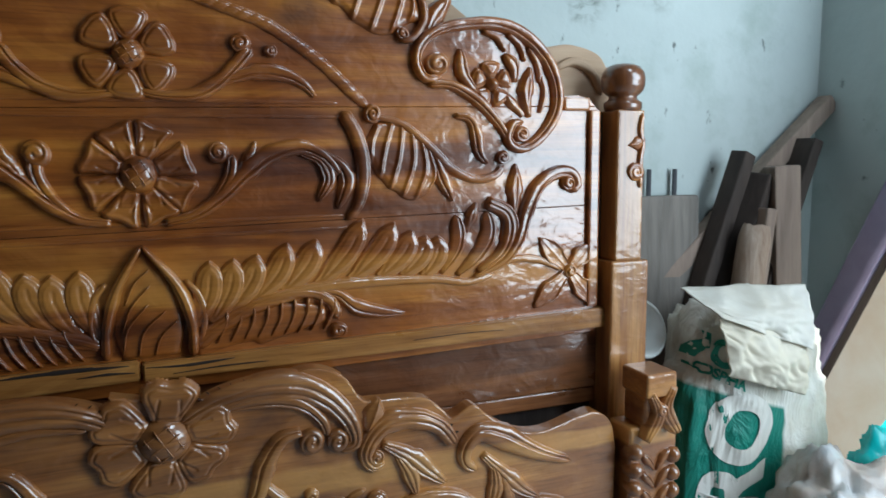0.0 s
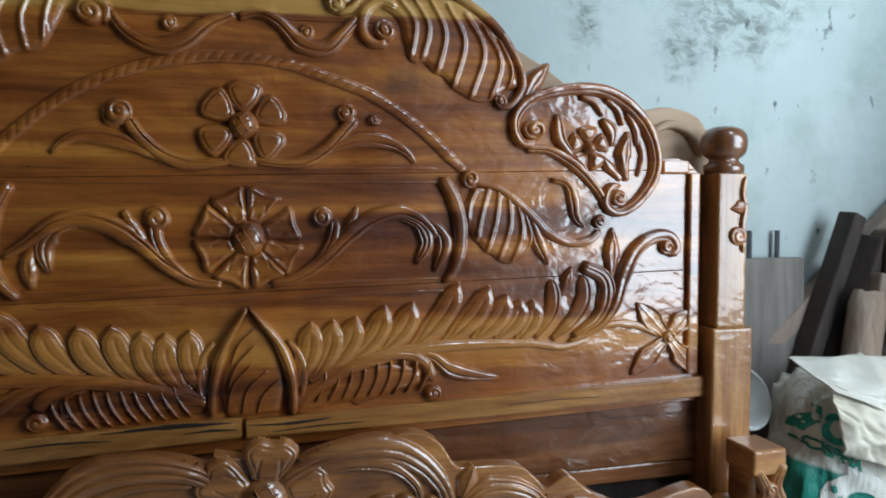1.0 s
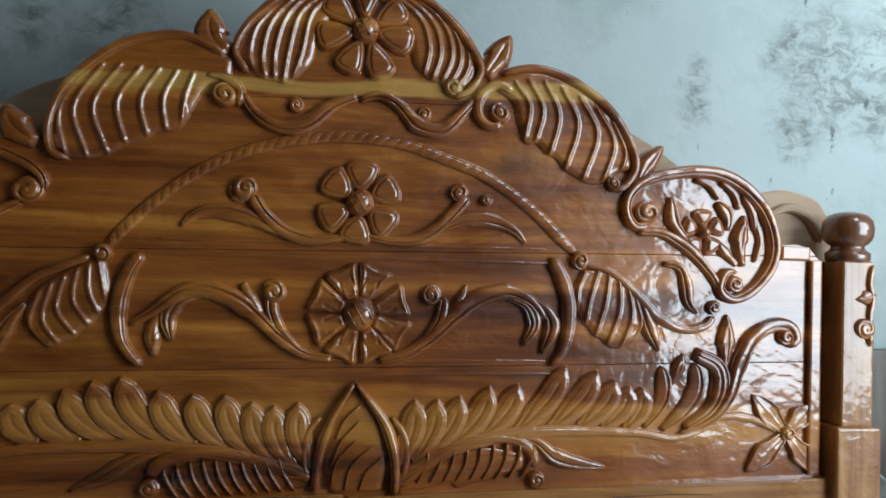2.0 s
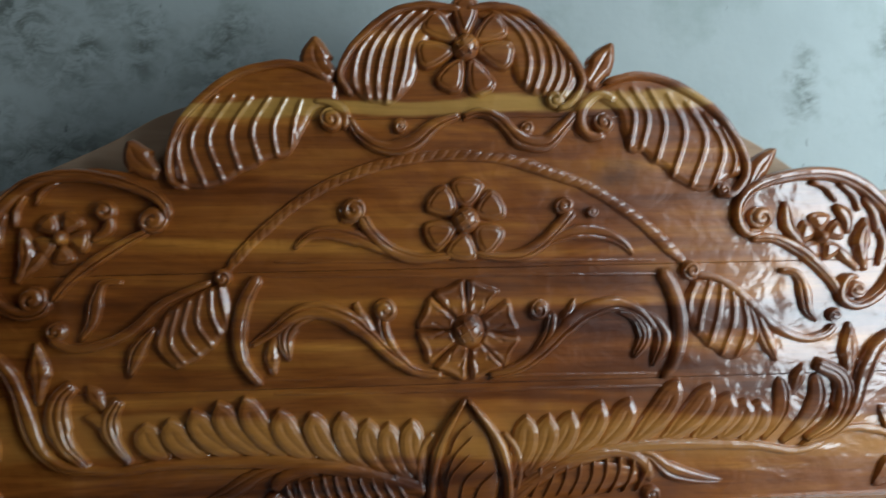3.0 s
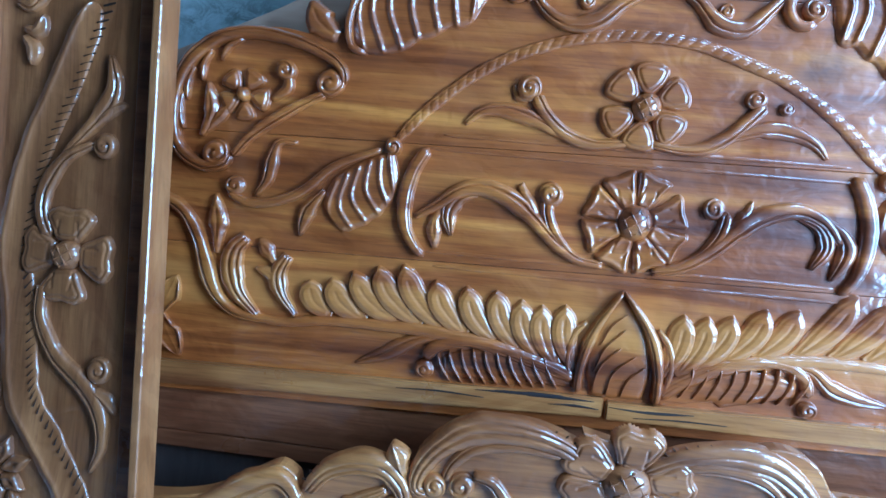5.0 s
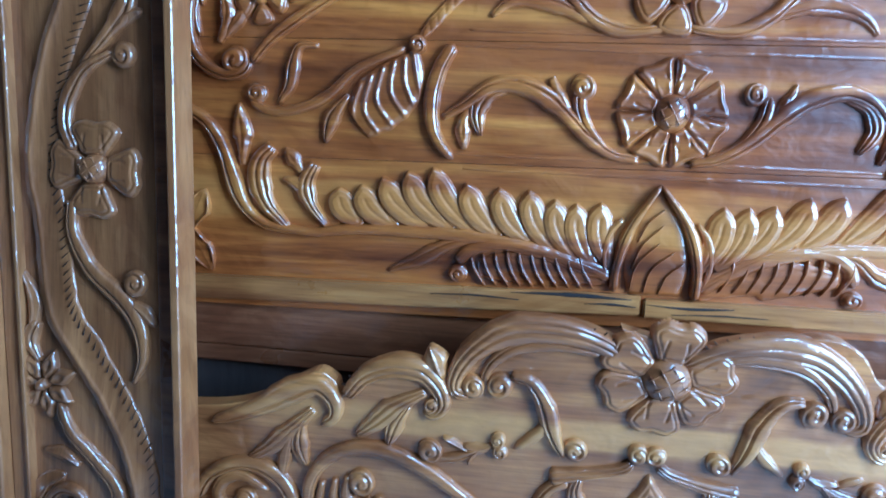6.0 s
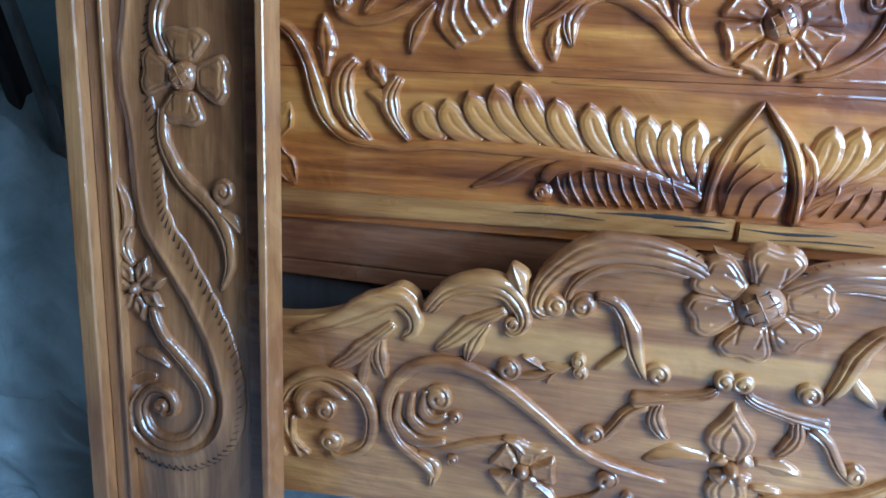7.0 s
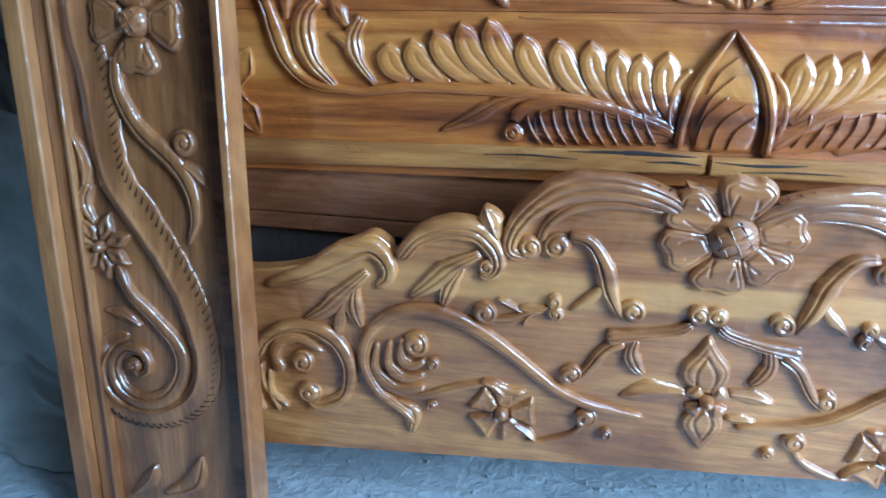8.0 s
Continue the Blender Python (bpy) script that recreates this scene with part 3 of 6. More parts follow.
                o = stem(thing, "eye_vein", [(at[0] + px + ex * ln * f, at[1] + pz + ez * ln * f) for f in (-1, -0.4, 0.4, 1)], (0.0008, 0.0013, 0.0008), h * 0.07, "round", parent=eye)
                o.location.y = -h * (1.30 if off else 1.50)
    return eye


def between(ribs, n):
    """n lines spread evenly from the first rib to the last."""
    out = []
    for k in range(n):
        f = k / (n - 1) * (len(ribs) - 1)
        i = min(int(f), len(ribs) - 2)
        out.append([(a[0] + (b[0] - a[0]) * (f - i), a[1] + (b[1] - a[1]) * (f - i)) for a, b in zip(ribs[i], ribs[i + 1])])
    return out


def hatching(thing, name, pts, half, step, h, side=1.0):
    """Short dark slanting cuts along the border of a ribbon."""
    line, length = even(catmull(pts), step)
    for a, b in zip(line, line[1:]):
        tan = (b - a).normalized()
        nor = Vector((tan.y, -tan.x)) * side
        p0, p1 = a + nor * half * 0.55, a + nor * half * 0.98 - tan * half * 0.40
        w = tan * 0.0009
        verts = []
        for q, y in ((p0, -h * 0.95), (p1, -h * 0.40)):
            verts += [(q.x - w.x, y + 0.004, q.y - w.y), (q.x, y - 0.0010, q.y), (q.x + w.x, y + 0.004, q.y + w.y)]
        obj(name, verts, [(0, 1, 4, 3), (1, 2, 5, 4), (2, 0, 3, 5), (0, 2, 1), (3, 4, 5)], M_CRACK, thing, smooth=False)


def slab(outline, y0, y1, z_lo=None, z_hi=None, bevel=0.004, slope=0.0):
    """A board with a shaped outline in x and z, from y0 (front) to y1, cut between two heights."""
    bm = bmesh.new()
    vs = [bm.verts.new((p[0], y0, p[1])) for p in outline]
    f = bm.faces.new(vs)
    r = bmesh.ops.extrude_face_region(bm, geom=[f])
    for v in r["geom"]:
        if isinstance(v, bmesh.types.BMVert):
            v.co.y = y1
    for z, up in ((z_lo, False), (z_hi, True)):
        if z is None:
            continue
        g = list(bm.verts) + list(bm.edges) + list(bm.faces)
        cutr = bmesh.ops.bisect_plane(bm, geom=g, plane_co=(0, 0, z), plane_no=(-slope if up else slope, 0, 1 if up else -1), clear_outer=True)
        edges = [e for e in cutr["geom_cut"] if isinstance(e, bmesh.types.BMEdge)]
        bmesh.ops.holes_fill(bm, edges=edges, sides=0)
    bmesh.ops.recalc_face_normals(bm, faces=bm.faces)
    rim = [e for e in bm.edges if len(e.link_faces) == 2 and all(abs(v.co.y - y0) < 1e-6 for v in e.verts) and any(abs(x.normal.y) < 0.5 for x in e.link_faces)]
    if bevel:
        bmesh.ops.bevel(bm, geom=rim, offset=bevel, segments=3, affect="EDGES", profile=0.5, clamp_overlap=True)
    return bm


def lathe(x, y, prof, n=28):
    """A turned piece from (height, radius) steps, standing at x, y."""
    verts, faces = [], []
    for z, r in prof:
        for k in range(n):
            a = 2 * math.pi * k / n
            verts.append((x + r * math.cos(a), y + r * math.sin(a), z))
    for i in range(len(prof) - 1):
        for k in range(n):
            faces.append((i * n + k, i * n + (k + 1) % n, (i + 1) * n + (k + 1) % n, (i + 1) * n + k))
    faces.append(tuple(range(n))[::-1])
    faces.append(tuple((len(prof) - 1) * n + k for k in range(n)))
    return verts, faces


def lump(name, at, size, mat, parent=None, amp=0.12, freq=2.2, square=0.5, seed=0.0, folds=0.0, seg=56):
    """A soft filled body (sack, heap), flattened where it rests."""
    verts, faces = [], []
    nu, nv = seg, seg // 2
    for j in range(nv + 1):
        th = math.pi * j / nv
        for i in range(nu):
            ph = 2 * math.pi * i / nu
            d = Vector((math.sin(th) * math.cos(ph), math.sin(th) * math.sin(ph), math.cos(th)))
            e = Vector([math.copysign(abs(c) ** square, c) for c in d])
            k = 1 + amp * noise.noise(d * freq + Vector((seed, 0, 0))) + 0.4 * amp * noise.noise(d * freq * 2.7 + Vector((0, seed, 0)))
            k += folds * abs(noise.noise(Vector((d.x * 3 + d.z * 5, d.y * 3 - d.z * 2, seed)) * 2.0))
            q = Vector((e.x * size[0], e.y * size[1], e.z * size[2])) * k
            q.z = max(q.z, -size[2] * 0.93)
            verts.append(tuple(q))
    for j in range(nv):
        for i in range(nu):
            faces.append((j * nu + i, (j + 1) * nu + i, (j + 1) * nu + (i + 1) % nu, j * nu + (i + 1) % nu))
    ob = obj(name, verts, faces, mat, parent)
    ob.location = at
    return ob


# ---- setting ----
def setting(name, bm, mat, label, cat):
    return tagged(part(name, bm, mat), label, cat, kind="structure")


setting("wall_north", box(LEFT_X - 0.2, RIGHT_X + 0.2, WALL_Y, WALL_Y + 0.2, -0.1, TOP_Z), M_WALL, "pale blue limewashed wall with grey mildew stains", "wall")
setting("wall_east", box(RIGHT_X, RIGHT_X + 0.2, -0.16, WALL_Y, -0.1, TOP_Z), M_WALL, "pale limewashed side wall in the corner", "wall")
# Unseen west wall, added dark so that it bounces little light.
setting("wall_west", box(LEFT_X - 0.2, LEFT_X, FRONT_Y, WALL_Y, -0.1, TOP_Z), M_SHADE, "unseen dark side wall, added to cut fill light", "wall")
# Unseen ceiling, added dark; its opening is added to let the sun in.
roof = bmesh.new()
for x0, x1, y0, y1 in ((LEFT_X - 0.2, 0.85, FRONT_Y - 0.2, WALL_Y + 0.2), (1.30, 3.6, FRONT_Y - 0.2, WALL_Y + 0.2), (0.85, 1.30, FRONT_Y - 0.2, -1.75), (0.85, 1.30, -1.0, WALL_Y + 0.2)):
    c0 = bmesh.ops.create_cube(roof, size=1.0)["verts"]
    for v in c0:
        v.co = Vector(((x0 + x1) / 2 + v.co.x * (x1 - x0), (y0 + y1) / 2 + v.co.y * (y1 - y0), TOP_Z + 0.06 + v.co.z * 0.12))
setting("ceiling", roof, M_CEIL, "unseen dark ceiling with an added roof opening", "ceiling")
# Unseen front and return walls, added dark to shape the daylight.
setting("wall_south", box(LEFT_X - 0.2, 1.10, -2.2, -2.0, -0.1, TOP_Z), M_SHADE, "unseen dark front wall, added to cut fill light", "wall")
setting("wall_south_jamb", box(1.10, 1.26, -2.2, -1.5, -0.1, TOP_Z), M_SHADE, "unseen dark wall added beside the window opening", "wall")
setting("wall_south_end", box(3.30, 3.6, -1.66, -1.5, -0.1, TOP_Z), M_SHADE, "unseen dark front wall added beside the window opening", "wall")
setting("wall_south_lintel", box(1.26, 3.30, -1.66, -1.5, 2.13, TOP_Z), M_SHADE, "unseen dark wall added above the window opening", "wall")
setting("wall_south_sill", box(1.26, 3.30, -1.66, -1.5, -0.1, 0.47), M_SHADE, "unseen dark wall added under the window opening", "wall")
setting("wall_east_return", box(RIGHT_X + 0.2, 3.6, -0.16, 0.04, -0.1, TOP_Z), M_SHADE, "unseen dark return wall, added to cut fill light", "wall")
setting("wall_east_far", box(3.4, 3.6, -1.5, -0.16, -0.1, TOP_Z), M_SHADE, "unseen dark side wall added near the window opening", "wall")


def ground_sheet():
    """Rough cement floor: one uneven sheet, finer where it shows."""
    xs = [-60, -20, -6, -3] + [-2.6 + 0.045 * k for k in range(116)] + [3, 6, 20, 60]
    ys = [-60, -20, -6, -4, -3, -2, -1.2] + [-0.9 + 0.04 * k for k in range(29)] + [0.5, 2, 6, 20, 60]
    verts = []
    for y in ys:
        for x in xs:
            near = abs(x) < 2.6 and -1.0 < y < 0.3
            z = 0.010 * noise.noise(Vector((x * 7, y * 7, 1))) + 0.007 * noise.noise(Vector((x * 19, y * 19, 4))) if near else 0.0
            verts.append((x, y, min(z, 0.0) if not near else z - 0.004))
    n = len(xs)
    faces = [(j * n + i, j * n + i + 1, (j + 1) * n + i + 1, (j + 1) * n + i) for j in range(len(ys) - 1) for i in range(n - 1)]
    return tagged(obj("ground", verts, faces, M_FLOOR), "rough grey cement floor with rubble and dust", "floor", kind="structure")


ground_sheet()

# ---- carved headboard ----
HB = new("headboard")
tagged(HB, "varnished carved teak headboard with flowers, shells and rope arch", "headboard")
WOOD["headboard"] = M_HEAD
RIGHT_EDGE = [(-0.009, 1.407), (0.013, 1.411), (0.040, 1.414), (0.085, 1.406), (0.131, 1.373), (0.163, 1.334), (0.184, 1.295), (0.201, 1.288), (0.224, 1.303), (0.260, 1.309), (0.307, 1.301), (0.364, 1.272), (0.403, 1.237), (0.427, 1.206), (0.442, 1.171), (0.440, 1.140), (0.456, 1.129), (0.523, 1.151), (0.584, 1.151), (0.637, 1.128), (0.675, 1.087), (0.695, 1.037)]
LEFT_EDGE = [(-0.023, 1.407), (-0.049, 1.411), (-0.075, 1.413), (-0.119, 1.401), (-0.161, 1.369), (-0.190, 1.337), (-0.205, 1.303), (-0.235, 1.304), (-0.278, 1.320), (-0.319, 1.316), (-0.360, 1.301), (-0.400, 1.273), (-0.443, 1.229), (-0.457, 1.169), (-0.471, 1.147), (-0.506, 1.147), (-0.576, 1.155), (-0.637, 1.138), (-0.699, 1.106), (-0.725, 1.070), (-0.735, 1.022)]
head_outline = [tuple(p) for p in catmull(RIGHT_EDGE, 4)] + [(0.704, 1.036), (0.735, 1.038), (0.758, 1.031), (0.775, 1.014), (0.777, 0.60)]
head_outline += [(-0.835, 0.56), (-0.83, 1.0), (-0.80, 1.028), (-0.752, 1.036)] + [tuple(p) for p in catmull(LEFT_EDGE, 4)][::-1]
SEAMS = [0.50, 0.824, 1.003, 1.236, 1.45]
for lo, hi in zip(SEAMS, SEAMS[1:]):
    part("plank", slab(head_outline, 0.0, 0.035, lo + 0.0003, hi - 0.0003, 0.0012, 0.02), M_HEAD, HB)
# Dark strip that paints in the shaded side of the post.
part("dark_edge_strip", box(0.7785, 0.7965, 0.016, 0.033, 0.650, 1.010, 0.001), M_BLACKWOOD, HB, "dark strip in place of the shade beside the post")
part("edge_moulding", box(0.754, 0.776, -0.010, 0.001, 0.650, 1.012, 0.004), M_HEAD, HB)
part("edge_moulding", box(0.700, 0.7535, -0.009, 0.001, 1.010, 1.034, 0.004), M_HEAD, HB)
part("edge_moulding", box(-0.832, -0.803, -0.010, 0.001, 0.648, 1.008, 0.004), M_HEAD, HB)


def bar(name, x0, z0a, z0b, x1, z1a, z1b, y0, y1, mat, thing, label=""):
    bm = bmesh.new()
    q = [(x0, z0a), (x1, z1a), (x1, z1b), (x0, z0b)]
    fr = [bm.verts.new((a, y0, b)) for a, b in q]
    bk = [bm.verts.new((a, y1, b)) for a, b in q]
    bm.faces.new(fr)
    bm.faces.new(bk[::-1])
    for k in range(4):
        bm.faces.new((fr[k], bk[k], bk[(k + 1) % 4], fr[(k + 1) % 4]))
    bmesh.ops.recalc_face_normals(bm, faces=bm.faces)
    bmesh.ops.bevel(bm, geom=list(bm.edges), offset=0.0025, segments=2, affect="EDGES")
    return part(name, bm, mat, thing, label)


bar("lower_strip", -0.012, 0.601, 0.629, 0.811, 0.610, 0.647, -0.014, 0.034, M_STRIP, HB, "pale sapwood strip, half varnished")
bar("lower_strip", -0.835, 0.568, 0.610, -0.016, 0.602, 0.634, -0.010, 0.034, M_STRIP, HB, "pale sapwood strip, half varnished")
WOOD["headboard"] = M_CRACK
for pts, w in ((((-0.215, 0.624), (-0.12, 0.627), (-0.03, 0.6265)), 0.0035), (((-0.34, 0.612), (-0.27, 0.615), (-0.20, 0.613)), 0.0016), (((-0.10, 0.615), (-0.06, 0.617), (-0.022, 0.615)), 0.0022), (((-0.008, 0.622), (0.05, 0.620), (0.12, 0.624)), 0.0026), (((0.03, 0.609), (0.10, 0.613), (0.17, 0.6135)), 0.0014), (((0.41, 0.622), (0.50, 0.625), (0.58, 0.624)), 0.0008)):
    crack = stem(HB, "split", pts, (0.0006, w, 0.0006), 0.0012, "round", "leaf")
    crack.location.y = -0.0098 if pts[0][0] < -0.01 else -0.0138
WOOD["headboard"] = M_HEAD
part("lower_plank", box(-0.83, 0.797, 0.014, 0.033, 0.486, 0.600, 0.003), M_DARK, HB, "dark brown lower plank")
part("lower_plank", box(-0.83, 0.797, 0.017, 0.033, 0.455, 0.4845, 0.003), M_DARK, HB, "dark brown lower plank")
# Dark board added where the void below the planks is only in shade.
part("shade_board", box(-0.83, 0.797, 0.034, 0.054, 0.150, 0.4545, 0.003), M_BLACKWOOD, HB, "dark board in place of the shade under the planks")


def head_post(x0, x1, name="post"):
    cx = (x0 + x1) / 2
    up = part(name, box(x0 + 0.008, x1 - 0.012, -0.032, 0.036, 0.735, 1.012, 0.006, 3), M_POST, HB, "square post, unevenly varnished")
    part("post_foot", box(x0, x1 + 0.003, -0.034, 0.038, 0.0, 0.736, 0.006, 3), M_POST, up)
    v, f = lathe(cx, 0.0, [(1.010, 0.032), (1.016, 0.035), (1.026, 0.035), (1.030, 0.029), (1.034, 0.026), (1.038, 0.026), (1.041, 0.031), (1.047, 0.0365), (1.056, 0.0395), (1.068, 0.0405), (1.080, 0.0385), (1.090, 0.031), (1.095, 0.020), (1.097, 0.004)])
    obj("finial", v, f, M_FINIAL, up, "turned dark ball finial")
    return up


head_post(0.789, 0.868)
head_post(-0.905, -0.824)


def post_carving(x):
    """Small leaf and curl cut on the post's outer corner."""
    made = []
    made.append(stem(HB, "post_leaf", [(x - 0.028, 0.948), (x - 0.012, 0.950), (x + 0.004, 0.957)], (0.001, 0.013, 0.008), 0.009, "vee", "leaf"))
    made.append(stem(HB, "post_edge", [(x + 0.001, 1.006), (x - 0.004, 0.975), (x + 0.002, 0.95), (x - 0.003, 0.92), (x - 0.002, 0.87)], (0.004, 0.006, 0.004), 0.008, "round"))
    made.append(bead(HB, "post_curl", (x - 0.012, 0.900), 0.017, 0.011))
    for o in made:
        o.location.y = -0.032


post_carving(0.848)

# ---- footboard standing in front of the headboard ----
FB = new("footboard")
FB.location = (0, -0.097, -0.004)
tagged(FB, "varnished carved teak footboard with scrolls standing before the headboard", "footboard")
WOOD["footboard"] = M_FOOT
FOOT_LEFT = [(-0.758, 0.430), (-0.687, 0.430), (-0.626, 0.440), (-0.580, 0.458), (-0.525, 0.491), (-0.494, 0.505), (-0.468, 0.491), (-0.458, 0.474), (-0.421, 0.517), (-0.380, 0.538), (-0.347, 0.536), (-0.318, 0.522), (-0.301, 0.521), (-0.283, 0.558), (-0.246, 0.594), (-0.202, 0.613), (-0.142, 0.617), (-0.096, 0.609), (-0.050, 0.591)]
FOOT_RIGHT = [(0.069, 0.589), (0.123, 0.600), (0.179, 0.614), (0.229, 0.621), (0.271, 0.603), (0.298, 0.564), (0.318, 0.559), (0.369, 0.557), (0.406, 0.550), (0.435, 0.525), (0.447, 0.513), (0.484, 0.530), (0.514, 0.506), (0.566, 0.474), (0.620, 0.466), (0.687, 0.482), (0.721, 0.485), (0.751, 0.462), (0.762, 0.414)]
foot_outline = [tuple(p) for p in catmull(FOOT_LEFT, 4)] + [(-0.052, 0.612), (0.0, 0.600), (0.048, 0.616)] + [tuple(p) for p in catmull(FOOT_RIGHT, 4)] + [(0.758, 0.205), (-0.758, 0.094)]
part("board", slab(foot_outline, 0.0, 0.030, bevel=0.003), M_FOOT, FB)


def foot_post(s):
    """Carved corner post: square cap, waisted leaf block and beaded column."""
    cx = 0.826 * s
    body = part("post", box(cx - 0.054, cx + 0.048, -0.028, 0.040, 0.0, 0.455, 0.008, 3), M_FOOT, FB, "carved corner post")
    part("post_cap", box(cx - 0.034, cx + 0.030, -0.046, 0.030, 0.512, 0.556, 0.006, 3), M_FOOT, body)
    part("post_neck", box(cx - 0.030, cx + 0.028, -0.036, 0.028, 0.452, 0.514, 0.008, 3), M_FOOT, body)
    for o in (stem(FB, "post_leaf", [(cx + 0.024, 0.530), (cx + 0.010, 0.49), (cx + 0.034, 0.445)], (0.008, 0.015, 0.010), 0.014, "lines", "leaf"),
              stem(FB, "post_leaf", [(cx - 0.022, 0.520), (cx - 0.006, 0.480), (cx - 0.032, 0.435)], (0.006, 0.014, 0.008), 0.014, "lines", "leaf"),
              bead(FB, "post_boss", (cx - 0.002, 0.488), 0.014, 0.016)):
        o.location.y = -0.040
    for k in range(8):
        z = 0.412 - 0.034 * k
        for side in (-1, 1):
            o = bead(FB, "post_bead", (cx - 0.003 + side * 0.040, z - 0.008 * (side + 1)), 0.015, 0.018, cut=False)
            o.location.y = -0.026
            o = stem(FB, "post_frond", [(cx + side * 0.002, z - 0.040), (cx + side * 0.014, z - 0.022), (cx + side * 0.030, z - 0.004)], (0.002, 0.010, 0.003), 0.012, "groove", "leaf")
            o.location.y = -0.027


foot_post(1)
foot_post(-1)

# ---- bed side rail standing on end ----
SR = new("side_rail")
SR.matrix_world = pose(0, -0.2187, 0, -5.43, 0, 0)
tagged(SR, "varnished carved teak bed side rail standing on end", "bed rail")
WOOD["side_rail"] = M_RAIL


def rail_strip(name, xb, xt, w, y0, y1, mat, bevel=0.006):
    """An upright strip of the rail, its left edge going from xb at the foot to xt at the top."""
    bm = box(0, w, y0, y1, 0.004, 1.95, bevel, 3)
    for v in bm.verts:
        v.co.x += xb + (xt - xb) * v.co.z / 1.95
    return part(name, bm, mat, SR)


rail_strip("panel", -0.905, -0.975, 0.250, 0.0, 0.022, M_RAIL, 0.001)
rail_strip("stile", -0.954, -1.025, 0.031, -0.032, 0.020, M_STILE, 0.006)
rail_strip("stile_step", -0.9225, -0.9935, 0.024, -0.012, 0.020, M_RAIL, 0.004)
rail_strip("stile_bead", -0.898, -0.969, 0.007, -0.017, 0.010, M_STILE, 0.003)
rail_strip("stile", -0.657, -0.716, 0.0130, -0.034, 0.020, M_STILE, 0.004)
rail_strip("stile_step", -0.688, -0.747, 0.0305, -0.010, 0.010, M_DARK, 0.006)

# ---- carving ----
# headboard: flowers, arch rope and hooks
flower(HB, "carved_flower", (-0.005, 1.077), 6, 0.067, 0.022, 86, "tear", 0.0262, 0.014)
flower(HB, "carved_flower", (-0.001, 0.907), 8, 0.079, 0.027, 112, "fan", 0.0262, 0.014)
stem(HB, "rope_moulding", [(-0.373, 0.994), (-0.338, 1.037), (-0.294, 1.078), (-0.254, 1.109), (-0.213, 1.133), (-0.162, 1.154), (-0.112, 1.168), (-0.043, 1.178), (0.019, 1.177), (0.072, 1.169), (0.126, 1.152), (0.181, 1.133), (0.227, 1.107), (0.274, 1.073), (0.316, 1.034), (0.342, 1.01)], (0.009, 0.0095, 0.0105), 0.0075, "rope", "taper")
bead(HB, "bead", (0.349, 0.999), 0.015, 0.02)
bead(HB, "bead", (-0.374, 0.989), 0.014, 0.02)
stem(HB, "hook", [(0.301, 1.002), (0.32, 0.971), (0.332, 0.931), (0.332, 0.886), (0.322, 0.851), (0.304, 0.829)], (0.01265, 0.0138, 0.0069), 0.016, "round", "taper")
stem(HB, "hook", [(-0.32, 0.992), (-0.34, 0.956), (-0.35, 0.912), (-0.347, 0.871), (-0.333, 0.844), (-0.314, 0.824)], (0.01035, 0.0138, 0.0069), 0.016, "round", "taper")
for z, x0, x1, rise in ((1.014, -0.300, 0.296, 0.002), (0.992, -0.322, 0.312, 0.002), (0.835, -0.318, 0.300, 0.004), (0.814, -0.300, 0.330, 0.006)):
    stem(HB, "routed_bead", [(x0 + (x1 - x0) * f, z + rise * (f - 0.5)) for f in (0.0, 0.25, 0.5, 0.75, 1.0)], (0.0025, 0.0032, 0.0025), 0.0028)
# headboard: upper vine
stem(HB, "vine", [(-0.005, 1.028), (-0.038, 1.021), (-0.081, 1.018), (-0.12, 1.031), (-0.149, 1.056), (-0.167, 1.084)], (0.0046, 0.0115, 0.01035), 0.012, "groove", "taper")
bead(HB, "bead", (-0.177, 1.092), 0.019, 0.017)
leaf_plate(HB, "leaf", [(-0.201, 1.095), (-0.194, 1.083), (-0.177, 1.073)], (0.0023, 0.0092, 0.00345), 0.01, "leaf", 0.0, 0.0045)
stem(HB, "leaf", [(-0.083, 1.018), (-0.125, 1.029), (-0.168, 1.047), (-0.21, 1.057), (-0.243, 1.053), (-0.268, 1.033)], (0.00345, 0.0138, 0.00345), 0.01, "groove", "leaf")
stem(HB, "vine", [(-0.005, 1.028), (0.036, 1.021), (0.08, 1.023), (0.115, 1.042), (0.14, 1.067), (0.164, 1.095)], (0.0046, 0.0115, 0.01035), 0.012, "groove", "taper")
bead(HB, "bead", (0.149, 1.1), 0.015, 0.015)
bead(HB, "bead", (0.193, 1.09), 0.01, 0.012)
stem(HB, "leaf", [(0.089, 1.027), (0.129, 1.046), (0.173, 1.059), (0.214, 1.055), (0.242, 1.042), (0.258, 1.024)], (0.00345, 0.0138, 0.00345), 0.01, "groove", "leaf")
# headboard: middle vine
stem(HB, "vine", [(-0.042, 0.838), (-0.081, 0.844), (-0.12, 0.869), (-0.155, 0.902), (-0.189, 0.926), (-0.227, 0.938), (-0.264, 0.932), (-0.3, 0.906), (-0.332, 0.886)], (0.0069, 0.0161, 0.0046), 0.014, "groove", "leaf")
stem(HB, "leaf", [(-0.231, 0.931), (-0.264, 0.922), (-0.281, 0.898), (-0.275, 0.861)], (0.0046, 0.0161, 0.00345), 0.012, "lines", "leaf")
leaf_plate(HB, "leaf", [(-0.292, 0.903), (-0.302, 0.879), (-0.298, 0.839)], (0.0046, 0.01265, 0.00345), 0.012, "leaf", 0.0, 0.0045)
bead(HB, "bead", (-0.129, 0.938), 0.019, 0.016)
